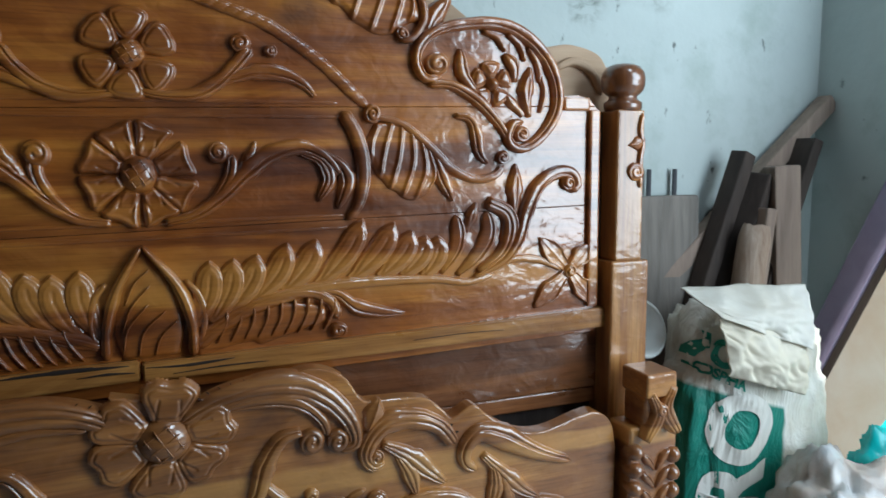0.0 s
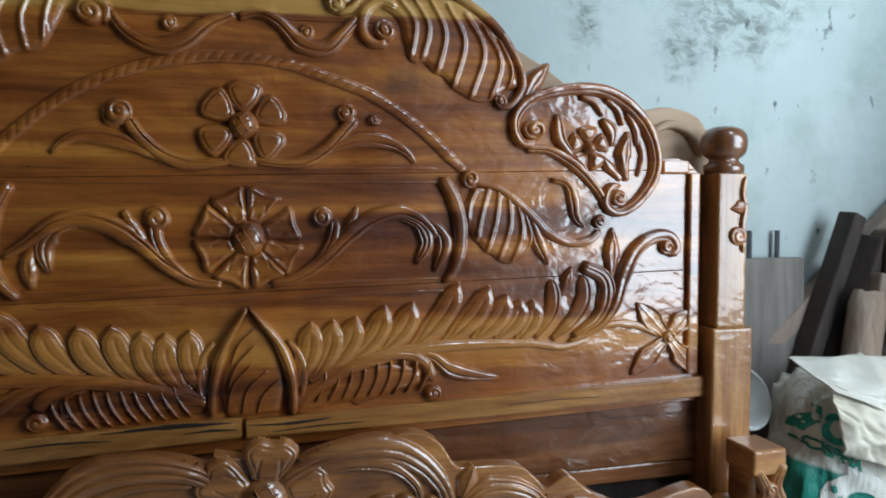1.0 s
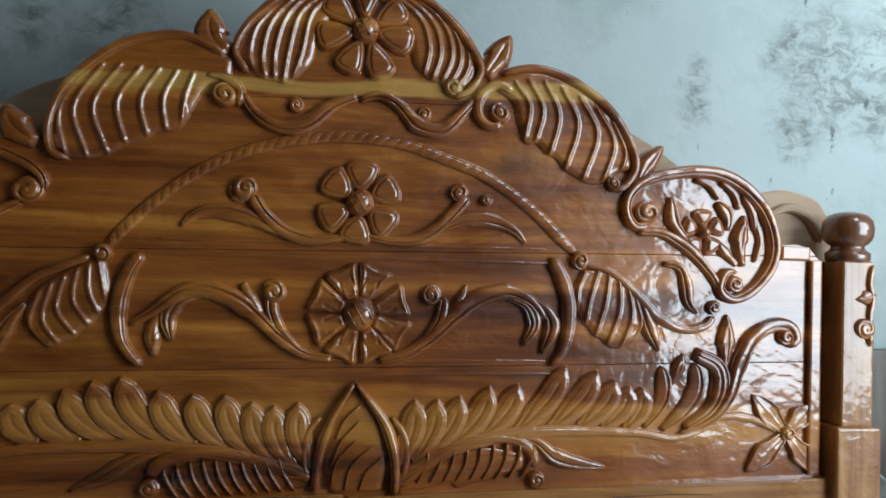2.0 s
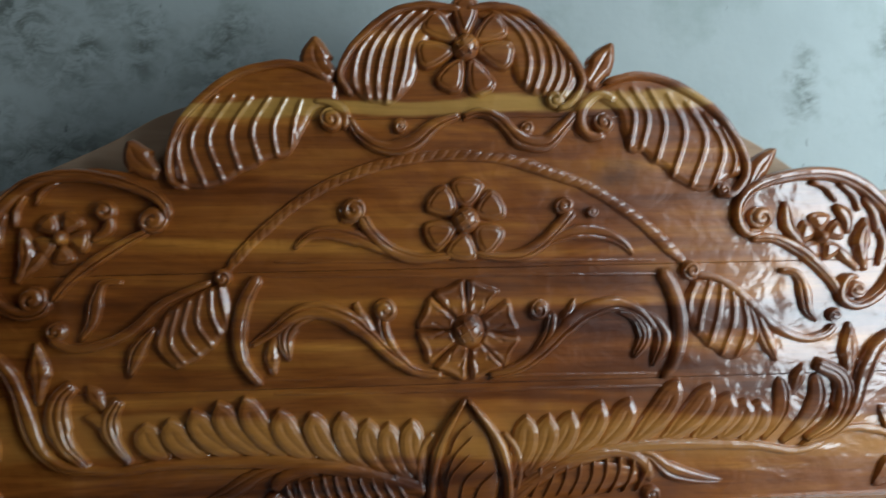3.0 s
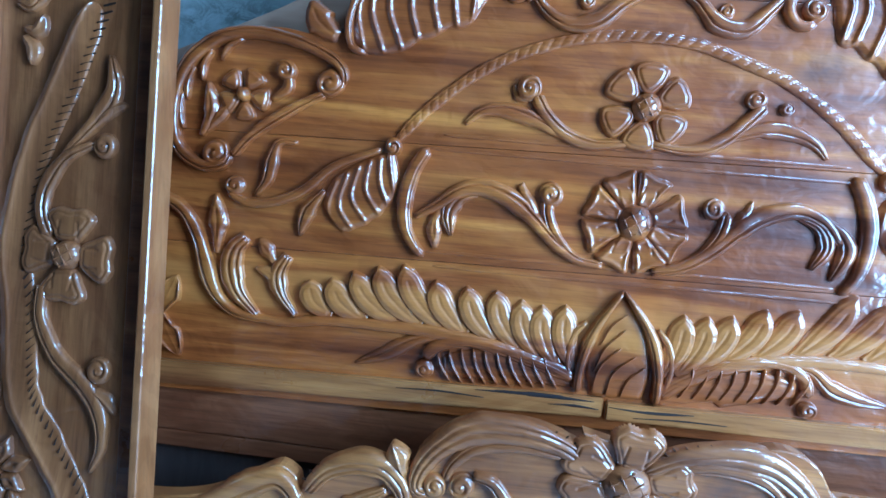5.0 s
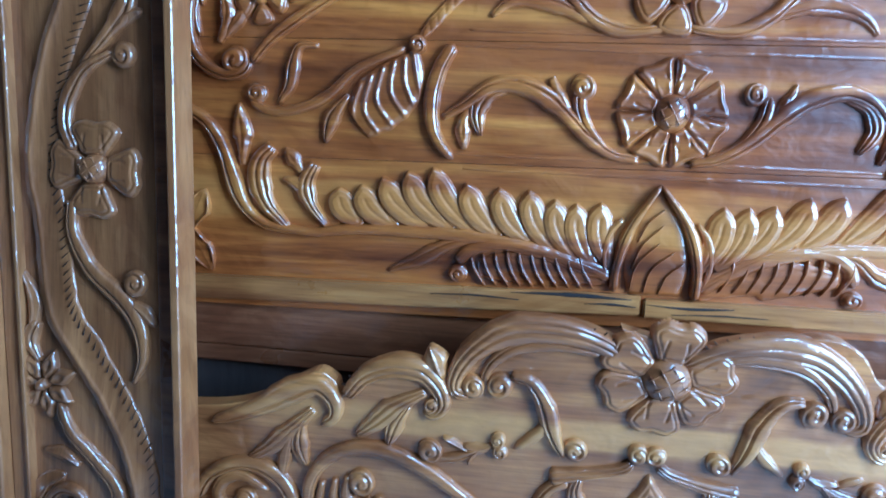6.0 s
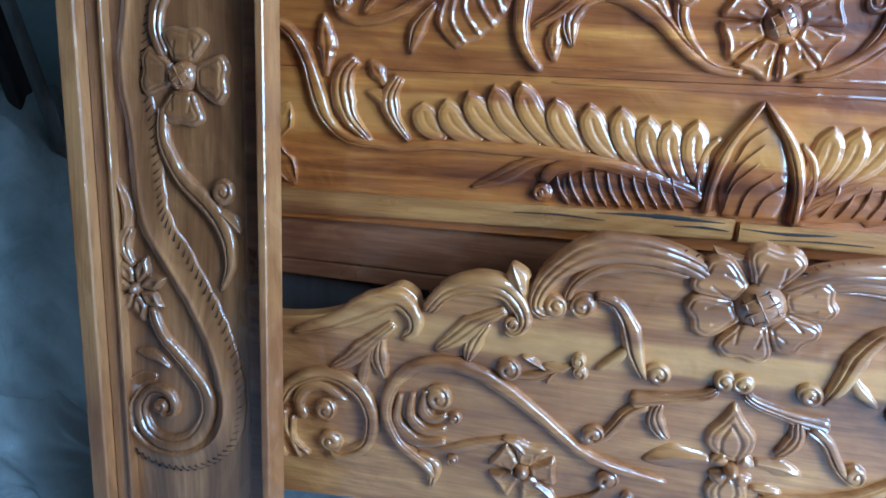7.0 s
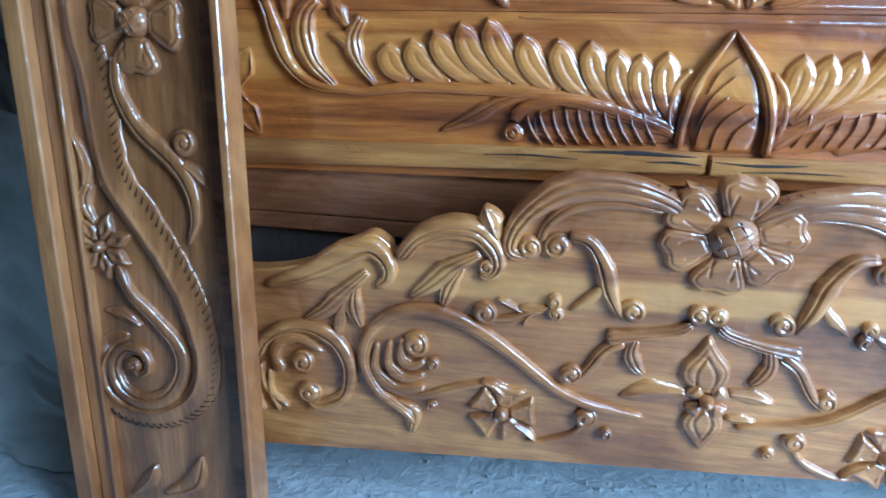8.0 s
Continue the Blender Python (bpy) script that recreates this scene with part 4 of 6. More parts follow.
stem(HB, "vine", [(-0.132, 0.932), (-0.131, 0.907), (-0.116, 0.877), (-0.085, 0.848)], (0.0115, 0.01035, 0.00345), 0.013, "groove", "taper")
leaf_plate(HB, "leaf", [(-0.176, 0.95), (-0.162, 0.923), (-0.144, 0.898)], (0.0046, 0.0115, 0.0046), 0.012, "leaf", 0.0, 0.0045)
stem(HB, "vine", [(0.032, 0.836), (0.075, 0.847), (0.116, 0.875), (0.15, 0.909), (0.185, 0.934), (0.23, 0.946), (0.267, 0.933), (0.293, 0.904)], (0.0069, 0.0161, 0.0069), 0.014, "groove", "leaf")
stem(HB, "leaf", [(0.23, 0.938), (0.263, 0.925), (0.277, 0.895), (0.259, 0.863)], (0.0046, 0.01495, 0.0046), 0.012, "lines", "leaf")
stem(HB, "leaf", [(0.267, 0.937), (0.295, 0.917), (0.306, 0.89), (0.289, 0.849)], (0.00575, 0.0161, 0.00345), 0.014, "groove", "leaf")
bead(HB, "bead", (0.11, 0.938), 0.016, 0.015)
stem(HB, "vine", [(0.131, 0.935), (0.125, 0.902), (0.108, 0.875), (0.081, 0.852)], (0.0092, 0.01035, 0.00345), 0.013, "groove", "taper")
leaf_plate(HB, "leaf", [(0.165, 0.955), (0.156, 0.932), (0.139, 0.909)], (0.0023, 0.01035, 0.00345), 0.012, "leaf", 0.0, 0.0045)
# headboard: lotus bud
stem(HB, "bud_core", [(0.002, 0.636), (0.001, 0.681), (-0.001, 0.734), (-0.004, 0.793)], (0.04, 0.05, 0.004), 0.012, "flat", "bud")
stem(HB, "bud_sepal", [(-0.059, 0.636), (-0.056, 0.683), (-0.04, 0.741), (-0.004, 0.803)], (0.007475, 0.009775, 0.00345), 0.021, "round", "taper")
stem(HB, "bud_sepal", [(0.061, 0.631), (0.06, 0.684), (0.042, 0.742), (-0.004, 0.803)], (0.007475, 0.01092, 0.00345), 0.023, "round", "taper")
stem(HB, "bud_sepal", [(-0.071, 0.656), (-0.078, 0.692), (-0.072, 0.727), (-0.054, 0.749)], (0.00345, 0.007475, 0.00345), 0.012, "round", "leaf")
stem(HB, "bud_sepal", [(0.073, 0.653), (0.079, 0.688), (0.073, 0.723), (0.054, 0.748)], (0.00345, 0.007475, 0.00345), 0.012, "round", "leaf")
stem(HB, "bud_vein", [(-0.036, 0.643), (-0.028, 0.682), (0.001, 0.716)], (0.0012, 0.0022, 0.001), 0.0165, "round", "leaf")
stem(HB, "bud_vein", [(-0.015, 0.64), (-0.006, 0.676), (0.025, 0.705)], (0.0012, 0.0022, 0.001), 0.0165, "round", "leaf")
stem(HB, "bud_vein", [(0.007, 0.639), (0.017, 0.667), (0.041, 0.689)], (0.0012, 0.0022, 0.001), 0.0165, "round", "leaf")
stem(HB, "bud_vein", [(-0.036, 0.675), (-0.023, 0.712), (0.005, 0.744)], (0.0012, 0.0022, 0.001), 0.0165, "round", "leaf")
stem(HB, "bud_vein", [(-0.03, 0.717), (-0.017, 0.747), (0.005, 0.768)], (0.0012, 0.0022, 0.001), 0.0165, "round", "leaf")
# headboard: leaf garland
leaf_plate(HB, "garland_leaf", [(0.063, 0.675), (0.072, 0.69), (0.087, 0.73), (0.09, 0.776)], (0.007, 0.0215, 0.003), 0.0115, "blade", 0.14)
leaf_plate(HB, "garland_leaf", [(0.087, 0.679), (0.098, 0.693), (0.118, 0.732), (0.125, 0.777)], (0.007, 0.0215, 0.003), 0.0115, "blade", 0.14)
leaf_plate(HB, "garland_leaf", [(0.111, 0.694), (0.124, 0.706), (0.149, 0.741), (0.161, 0.782)], (0.007, 0.0215, 0.003), 0.0115, "blade", 0.14)
leaf_plate(HB, "garland_leaf", [(0.151, 0.709), (0.166, 0.721), (0.194, 0.756), (0.208, 0.797)], (0.007, 0.0215, 0.003), 0.0115, "blade", 0.14)
leaf_plate(HB, "garland_leaf", [(0.195, 0.719), (0.21, 0.73), (0.238, 0.762), (0.254, 0.801)], (0.007, 0.0215, 0.003), 0.0115, "blade", 0.14)
leaf_plate(HB, "garland_leaf", [(0.249, 0.725), (0.269, 0.74), (0.306, 0.782), (0.331, 0.831)], (0.007, 0.0215, 0.003), 0.0115, "blade", 0.14)
leaf_plate(HB, "garland_leaf", [(0.304, 0.731), (0.324, 0.744), (0.36, 0.78), (0.384, 0.823)], (0.007, 0.0215, 0.003), 0.0115, "blade", 0.14)
leaf_plate(HB, "garland_leaf", [(0.352, 0.732), (0.369, 0.742), (0.399, 0.772), (0.415, 0.809)], (0.007, 0.0215, 0.003), 0.0115, "blade", 0.14)
leaf_plate(HB, "garland_leaf", [(0.391, 0.733), (0.404, 0.74), (0.429, 0.767), (0.439, 0.799)], (0.007, 0.0215, 0.003), 0.0115, "blade", 0.14)
leaf_plate(HB, "garland_leaf", [(0.429, 0.728), (0.439, 0.736), (0.457, 0.764), (0.461, 0.797)], (0.007, 0.0215, 0.003), 0.0115, "blade", 0.14)
leaf_plate(HB, "garland_leaf", [(-0.451, 0.718), (-0.464, 0.722), (-0.485, 0.741), (-0.491, 0.77)], (0.007, 0.0215, 0.003), 0.0115, "blade", -0.14)
leaf_plate(HB, "garland_leaf", [(-0.396, 0.713), (-0.413, 0.72), (-0.443, 0.743), (-0.456, 0.777)], (0.007, 0.0215, 0.003), 0.0115, "blade", -0.14)
leaf_plate(HB, "garland_leaf", [(-0.339, 0.714), (-0.361, 0.723), (-0.4, 0.752), (-0.423, 0.791)], (0.007, 0.0215, 0.003), 0.0115, "blade", -0.14)
leaf_plate(HB, "garland_leaf", [(-0.308, 0.715), (-0.328, 0.727), (-0.364, 0.759), (-0.384, 0.803)], (0.007, 0.0215, 0.003), 0.0115, "blade", -0.14)
leaf_plate(HB, "garland_leaf", [(-0.272, 0.714), (-0.291, 0.727), (-0.325, 0.764), (-0.344, 0.81)], (0.007, 0.0215, 0.003), 0.0115, "blade", -0.14)
leaf_plate(HB, "garland_leaf", [(-0.234, 0.709), (-0.25, 0.719), (-0.279, 0.75), (-0.292, 0.79)], (0.007, 0.0215, 0.003), 0.0115, "blade", -0.14)
leaf_plate(HB, "garland_leaf", [(-0.184, 0.702), (-0.201, 0.712), (-0.229, 0.743), (-0.243, 0.785)], (0.007, 0.0215, 0.003), 0.0115, "blade", -0.14)
leaf_plate(HB, "garland_leaf", [(-0.145, 0.692), (-0.16, 0.704), (-0.186, 0.739), (-0.197, 0.784)], (0.007, 0.0215, 0.003), 0.0115, "blade", -0.14)
leaf_plate(HB, "garland_leaf", [(-0.116, 0.682), (-0.129, 0.695), (-0.15, 0.729), (-0.157, 0.773)], (0.007, 0.0215, 0.003), 0.0115, "blade", -0.14)
leaf_plate(HB, "garland_leaf", [(-0.089, 0.675), (-0.101, 0.687), (-0.12, 0.723), (-0.124, 0.768)], (0.007, 0.0215, 0.003), 0.0115, "blade", -0.14)
leaf_plate(HB, "garland_leaf", [(-0.061, 0.669), (-0.071, 0.684), (-0.087, 0.723), (-0.088, 0.772)], (0.007, 0.0215, 0.003), 0.0115, "blade", -0.14)
stem(HB, "garland_spine", [(0.067, 0.648), (0.118, 0.682), (0.18, 0.707), (0.263, 0.723), (0.357, 0.726), (0.455, 0.722), (0.515, 0.713), (0.566, 0.724)], (0.0138, 0.01035, 0.00575), 0.012, "round", "taper")
stem(HB, "garland_spine", [(-0.063, 0.661), (-0.119, 0.675), (-0.19, 0.694), (-0.28, 0.706), (-0.37, 0.708), (-0.461, 0.706), (-0.535, 0.696), (-0.597, 0.704)], (0.0138, 0.01035, 0.0069), 0.012, "round", "taper")
# headboard: feather leaves under the garland
stem(HB, "feather_body", [(0.066, 0.635), (0.127, 0.66), (0.199, 0.675), (0.264, 0.678)], (0.006, 0.03, 0.012), 0.008, "round", "leaf")
stem(HB, "feather_rib", [(0.112, 0.699), (0.109, 0.674), (0.094, 0.645)], (0.0024, 0.0036, 0.0016), 0.013, "round", "taper")
stem(HB, "feather_rib", [(0.133, 0.701), (0.13, 0.675), (0.114, 0.646)], (0.0024, 0.0036, 0.0016), 0.013, "round", "taper")
stem(HB, "feather_rib", [(0.153, 0.704), (0.15, 0.676), (0.135, 0.647)], (0.0024, 0.0036, 0.0016), 0.013, "round", "taper")
stem(HB, "feather_rib", [(0.174, 0.706), (0.171, 0.677), (0.155, 0.648)], (0.0024, 0.0036, 0.0016), 0.013, "round", "taper")
stem(HB, "feather_rib", [(0.195, 0.708), (0.192, 0.678), (0.176, 0.649)], (0.0024, 0.0036, 0.0016), 0.013, "round", "taper")
stem(HB, "feather_rib", [(0.216, 0.71), (0.213, 0.679), (0.197, 0.65)], (0.0024, 0.0036, 0.0016), 0.013, "round", "taper")
stem(HB, "feather_rib", [(0.237, 0.712), (0.234, 0.681), (0.218, 0.651)], (0.0024, 0.0036, 0.0016), 0.013, "round", "taper")
stem(HB, "feather_rib", [(0.258, 0.71), (0.255, 0.682), (0.239, 0.652)], (0.0024, 0.0036, 0.0016), 0.013, "round", "taper")
stem(HB, "feather_rib", [(0.28, 0.708), (0.277, 0.683), (0.26, 0.653)], (0.0024, 0.0036, 0.0016), 0.013, "round", "taper")
stem(HB, "feather_spine", [(0.067, 0.642), (0.118, 0.682), (0.171, 0.708), (0.235, 0.716), (0.274, 0.699), (0.284, 0.668)], (0.00805, 0.00805, 0.01035), 0.013, "round", "taper")
bead(HB, "bead", (0.285, 0.65), 0.014, 0.015)
stem(HB, "leaf", [(0.249, 0.718), (0.286, 0.709), (0.315, 0.686), (0.354, 0.674), (0.399, 0.668)], (0.0046, 0.01495, 0.0023), 0.011, "groove", "leaf")
stem(HB, "feather_body", [(-0.064, 0.649), (-0.125, 0.658), (-0.196, 0.664), (-0.267, 0.658)], (0.006, 0.03, 0.014), 0.008, "round", "leaf")
stem(HB, "feather_rib", [(-0.279, 0.676), (-0.272, 0.655), (-0.254, 0.63)], (0.0024, 0.00336, 0.0016), 0.013, "round", "taper")
stem(HB, "feather_rib", [(-0.261, 0.68), (-0.253, 0.656), (-0.235, 0.63)], (0.0024, 0.00336, 0.0016), 0.013, "round", "taper")
stem(HB, "feather_rib", [(-0.242, 0.684), (-0.235, 0.658), (-0.216, 0.631)], (0.0024, 0.00336, 0.0016), 0.013, "round", "taper")
stem(HB, "feather_rib", [(-0.224, 0.688), (-0.216, 0.659), (-0.198, 0.632)], (0.0024, 0.00336, 0.0016), 0.013, "round", "taper")
stem(HB, "feather_rib", [(-0.206, 0.688), (-0.198, 0.66), (-0.179, 0.633)], (0.0024, 0.00336, 0.0016), 0.013, "round", "taper")
stem(HB, "feather_rib", [(-0.187, 0.689), (-0.179, 0.661), (-0.161, 0.634)], (0.0024, 0.00336, 0.0016), 0.013, "round", "taper")
stem(HB, "feather_rib", [(-0.169, 0.689), (-0.161, 0.663), (-0.142, 0.635)], (0.0024, 0.00336, 0.0016), 0.013, "round", "taper")
stem(HB, "feather_rib", [(-0.151, 0.689), (-0.143, 0.664), (-0.124, 0.636)], (0.0024, 0.00336, 0.0016), 0.013, "round", "taper")
stem(HB, "feather_rib", [(-0.132, 0.689), (-0.125, 0.665), (-0.106, 0.637)], (0.0024, 0.00336, 0.0016), 0.013, "round", "taper")
stem(HB, "feather_rib", [(-0.114, 0.69), (-0.106, 0.666), (-0.088, 0.638)], (0.0024, 0.00336, 0.0016), 0.013, "round", "taper")
stem(HB, "feather_spine", [(-0.063, 0.656), (-0.114, 0.675), (-0.182, 0.693), (-0.235, 0.698), (-0.278, 0.687), (-0.301, 0.663)], (0.00805, 0.00805, 0.0115), 0.013, "round", "taper")
bead(HB, "bead", (-0.298, 0.647), 0.015, 0.016)
stem(HB, "leaf", [(-0.269, 0.703), (-0.315, 0.691), (-0.362, 0.663), (-0.409, 0.643)], (0.0046, 0.01495, 0.0023), 0.01, "groove", "leaf")
# headboard: end hooks, end leaves and end stars
stem(HB, "hook", [(0.525, 0.721), (0.576, 0.741), (0.611, 0.779), (0.627, 0.827), (0.65, 0.875), (0.686, 0.899), (0.718, 0.898), (0.728, 0.877), (0.711, 0.869)], (0.0046, 0.01495, 0.0115), 0.016, "groove", "taper")
bead(HB, "bead", (0.711, 0.881), 0.014, 0.018)
leaf_plate(HB, "leaf", [(0.602, 0.817), (0.605, 0.865), (0.606, 0.917)], (0.0046, 0.01725, 0.0023), 0.014, "leaf", 0.0, 0.0045)
stem(HB, "end_leaf", [(0.535, 0.73), (0.58, 0.76), (0.597, 0.798), (0.589, 0.832), (0.552, 0.851)], (0.0069, 0.0184, 0.0115), 0.016, "lines", "leaf")
stem(HB, "end_leaf", [(0.495, 0.727), (0.534, 0.761), (0.554, 0.798), (0.55, 0.836)], (0.0046, 0.0161, 0.0069), 0.014, "rim", "tear")
leaf_plate(HB, "leaf", [(0.511, 0.801), (0.522, 0.827), (0.532, 0.851)], (0.0046, 0.01265, 0.0023), 0.012, "leaf", 0.0, 0.0045)
stem(HB, "end_leaf", [(0.465, 0.731), (0.492, 0.771), (0.497, 0.799), (0.492, 0.831)], (0.00345, 0.01495, 0.00345), 0.013, "rim", "tear")
stem(HB, "star_petal", [(0.716, 0.721), (0.686, 0.752), (0.656, 0.784)], (0.0069, 0.0207, 0.00115), 0.014, "cup", "leaf")
stem(HB, "star_petal", [(0.716, 0.721), (0.739, 0.744), (0.761, 0.768)], (0.0069, 0.0207, 0.00115), 0.014, "cup", "leaf")
stem(HB, "star_petal", [(0.716, 0.721), (0.68, 0.688), (0.645, 0.656)], (0.0069, 0.0207, 0.00115), 0.014, "cup", "leaf")
stem(HB, "star_petal", [(0.716, 0.721), (0.745, 0.687), (0.774, 0.652)], (0.0069, 0.0207, 0.00115), 0.014, "cup", "leaf")
bead(HB, "star_eye", (0.717, 0.721), 0.013, 0.02)
stem(HB, "vine", [(0.566, 0.733), (0.607, 0.748), (0.654, 0.744), (0.702, 0.723)], (0.00345, 0.00805, 0.0046), 0.01, "round", "taper")
stem(HB, "hook", [(-0.749, 0.885), (-0.706, 0.863), (-0.679, 0.823), (-0.664, 0.776), (-0.645, 0.732), (-0.606, 0.703), (-0.535, 0.696)], (0.0092, 0.01495, 0.0046), 0.016, "groove", "taper")
leaf_plate(HB, "leaf", [(-0.646, 0.796), (-0.646, 0.841), (-0.651, 0.892)], (0.0046, 0.01725, 0.0023), 0.014, "leaf", 0.0, 0.0045)
stem(HB, "end_leaf", [(-0.573, 0.701), (-0.607, 0.736), (-0.621, 0.776), (-0.615, 0.808), (-0.597, 0.827)], (0.0069, 0.0207, 0.0115), 0.016, "lines", "leaf")
leaf_plate(HB, "leaf", [(-0.551, 0.79), (-0.563, 0.808), (-0.578, 0.827)], (0.0046, 0.0138, 0.0023), 0.012, "leaf", 0.0, 0.0045)
stem(HB, "end_leaf", [(-0.51, 0.708), (-0.537, 0.743), (-0.544, 0.774), (-0.529, 0.804)], (0.0046, 0.0161, 0.0092), 0.014, "lines", "leaf")
leaf_plate(HB, "leaf", [(-0.537, 0.738), (-0.553, 0.769), (-0.581, 0.779)], (0.0046, 0.01265, 0.0023), 0.013, "leaf", 0.0, 0.0045)
stem(HB, "star_petal", [(-0.739, 0.689), (-0.724, 0.722), (-0.71, 0.754)], (0.0069, 0.0207, 0.00115), 0.014, "cup", "leaf")
stem(HB, "star_petal", [(-0.739, 0.689), (-0.72, 0.655), (-0.701, 0.621)], (0.0069, 0.0207, 0.00115), 0.014, "cup", "leaf")
# headboard: end medallions
stem(HB, "medallion_rim", [(0.468, 1.062), (0.441, 1.058), (0.426, 1.08), (0.431, 1.109), (0.462, 1.135), (0.523, 1.15), (0.584, 1.15), (0.635, 1.127), (0.672, 1.087), (0.688, 1.039), (0.681, 0.998), (0.652, 0.961), (0.616, 0.943), (0.592, 0.958), (0.6, 0.985), (0.622, 0.988)], (0.008, 0.013, 0.008), 0.018, "groove", "taper")
bead(HB, "bead", (0.461, 1.081), 0.02, 0.02)
bead(HB, "bead", (0.617, 0.968), 0.015, 0.018)
stem(HB, "medallion_stem", [(0.444, 1.049), (0.488, 1.048), (0.535, 1.023), (0.571, 0.988), (0.592, 0.958)], (0.0069, 0.01035, 0.0069), 0.015, "groove", "taper")
flower(HB, "carved_flower", (0.56, 1.052), 5, 0.04, 0.012, 90, "tear", 0.018, 0.013)
leaf_plate(HB, "leaf", [(0.632, 0.997), (0.625, 1.037), (0.634, 1.083)], (0.0046, 0.0161, 0.0023), 0.016, "leaf", 0.0, 0.0045)
leaf_plate(HB, "leaf", [(0.622, 0.999), (0.598, 1.022), (0.581, 1.041)], (0.0046, 0.01035, 0.0023), 0.014, "leaf", 0.0, 0.0045)
stem(HB, "leaf", [(0.532, 1.039), (0.508, 1.067), (0.502, 1.108)], (0.0046, 0.0138, 0.00345), 0.014, "groove", "leaf")
stem(HB, "leaf", [(0.603, 1.056), (0.602, 1.084), (0.584, 1.102)], (0.0046, 0.0138, 0.0046), 0.014, "groove", "leaf")
stem(HB, "medallion_rib", [(0.544, 1.138), (0.57, 1.13), (0.586, 1.107)], (0.00345, 0.0069, 0.0023), 0.012, "round", "leaf")
stem(HB, "medallion_rib", [(0.59, 1.136), (0.614, 1.118), (0.623, 1.092)], (0.00345, 0.0069, 0.0023), 0.012, "round", "leaf")
stem(HB, "medallion_rib", [(0.629, 1.114), (0.649, 1.086), (0.652, 1.057)], (0.00345, 0.0069, 0.0023), 0.012, "round", "leaf")
stem(HB, "medallion_rib", [(0.654, 1.067), (0.663, 1.038), (0.653, 1.005)], (0.00345, 0.0069, 0.0023), 0.012, "round", "leaf")
stem(HB, "curl_leaf", [(0.493, 0.998), (0.52, 0.993), (0.533, 0.964), (0.537, 0.936), (0.552, 0.918)], (0.0046, 0.01265, 0.00345), 0.013, "groove", "leaf")
stem(HB, "stem", [(0.351, 0.995), (0.399, 0.983), (0.444, 0.949), (0.485, 0.91), (0.531, 0.891), (0.566, 0.897), (0.583, 0.914)], (0.00575, 0.0092, 0.0069), 0.014, "round", "taper")
bead(HB, "bead", (0.581, 0.928), 0.012, 0.015)
stem(HB, "medallion_rim", [(-0.456, 1.075), (-0.46, 1.096), (-0.484, 1.116), (-0.535, 1.135), (-0.602, 1.144), (-0.659, 1.131), (-0.703, 1.095), (-0.723, 1.049), (-0.727, 0.998), (-0.713, 0.957), (-0.677, 0.935), (-0.643, 0.94), (-0.63, 0.958)], (0.008, 0.013, 0.01), 0.018, "groove", "taper")
bead(HB, "bead", (-0.654, 0.956), 0.022, 0.02)
bead(HB, "bead", (-0.478, 1.076), 0.022, 0.02)
stem(HB, "medallion_stem", [(-0.628, 0.952), (-0.597, 0.989), (-0.551, 1.023), (-0.508, 1.049), (-0.483, 1.06)], (0.0069, 0.01035, 0.0069), 0.015, "groove", "taper")
flower(HB, "carved_flower", (-0.614, 1.049), 5, 0.042, 0.012, 60, "tear", 0.018, 0.013)
leaf_plate(HB, "leaf", [(-0.68, 0.98), (-0.665, 1.019), (-0.672, 1.065)], (0.0046, 0.0138, 0.0023), 0.016, "leaf", 0.0, 0.0045)
leaf_plate(HB, "leaf", [(-0.673, 0.988), (-0.65, 1.015), (-0.631, 1.037)], (0.0046, 0.0115, 0.0023), 0.014, "leaf", 0.0, 0.0045)
bead(HB, "bead", (-0.549, 1.09), 0.017, 0.018)
stem(HB, "leaf", [(-0.569, 1.045), (-0.545, 1.062), (-0.544, 1.085)], (0.0046, 0.01035, 0.0069), 0.014, "round", "leaf")
stem(HB, "medallion_rib", [(-0.667, 1.112), (-0.68, 1.09), (-0.681, 1.065)], (0.00345, 0.0069, 0.0023), 0.012, "round", "leaf")
stem(HB, "medallion_rib", [(-0.694, 1.085), (-0.705, 1.059), (-0.704, 1.034)], (0.00345, 0.0069, 0.0023), 0.012, "round", "leaf")
stem(HB, "medallion_rib", [(-0.711, 1.046), (-0.716, 1.016), (-0.709, 0.99)], (0.00345, 0.0069, 0.0023), 0.012, "round", "leaf")
stem(HB, "medallion_rib", [(-0.619, 1.133), (-0.641, 1.12), (-0.652, 1.098)], (0.00345, 0.0069, 0.0023), 0.012, "round", "leaf")
stem(HB, "curl_leaf", [(-0.524, 0.982), (-0.553, 0.98), (-0.564, 0.952), (-0.57, 0.921), (-0.587, 0.895)], (0.00345, 0.01265, 0.0046), 0.013, "groove", "leaf")
stem(HB, "stem", [(-0.633, 0.897), (-0.598, 0.882), (-0.549, 0.89), (-0.505, 0.913), (-0.463, 0.951), (-0.39, 0.984)], (0.0069, 0.0092, 0.00575), 0.014, "round", "taper")
bead(HB, "bead", (-0.621, 0.908), 0.016, 0.016)
# headboard: fluted shells
CREST_RIGHT_RIBS = [[(0.235, 1.277), (0.258, 1.242), (0.25, 1.187)], [(0.261, 1.284), (0.284, 1.238), (0.272, 1.183)], [(0.294, 1.28), (0.318, 1.226), (0.304, 1.161)], [(0.33, 1.267), (0.359, 1.21), (0.336, 1.134)], [(0.365, 1.249), (0.396, 1.193), (0.376, 1.123)], [(0.399, 1.223), (0.42, 1.178), (0.413, 1.143)]]
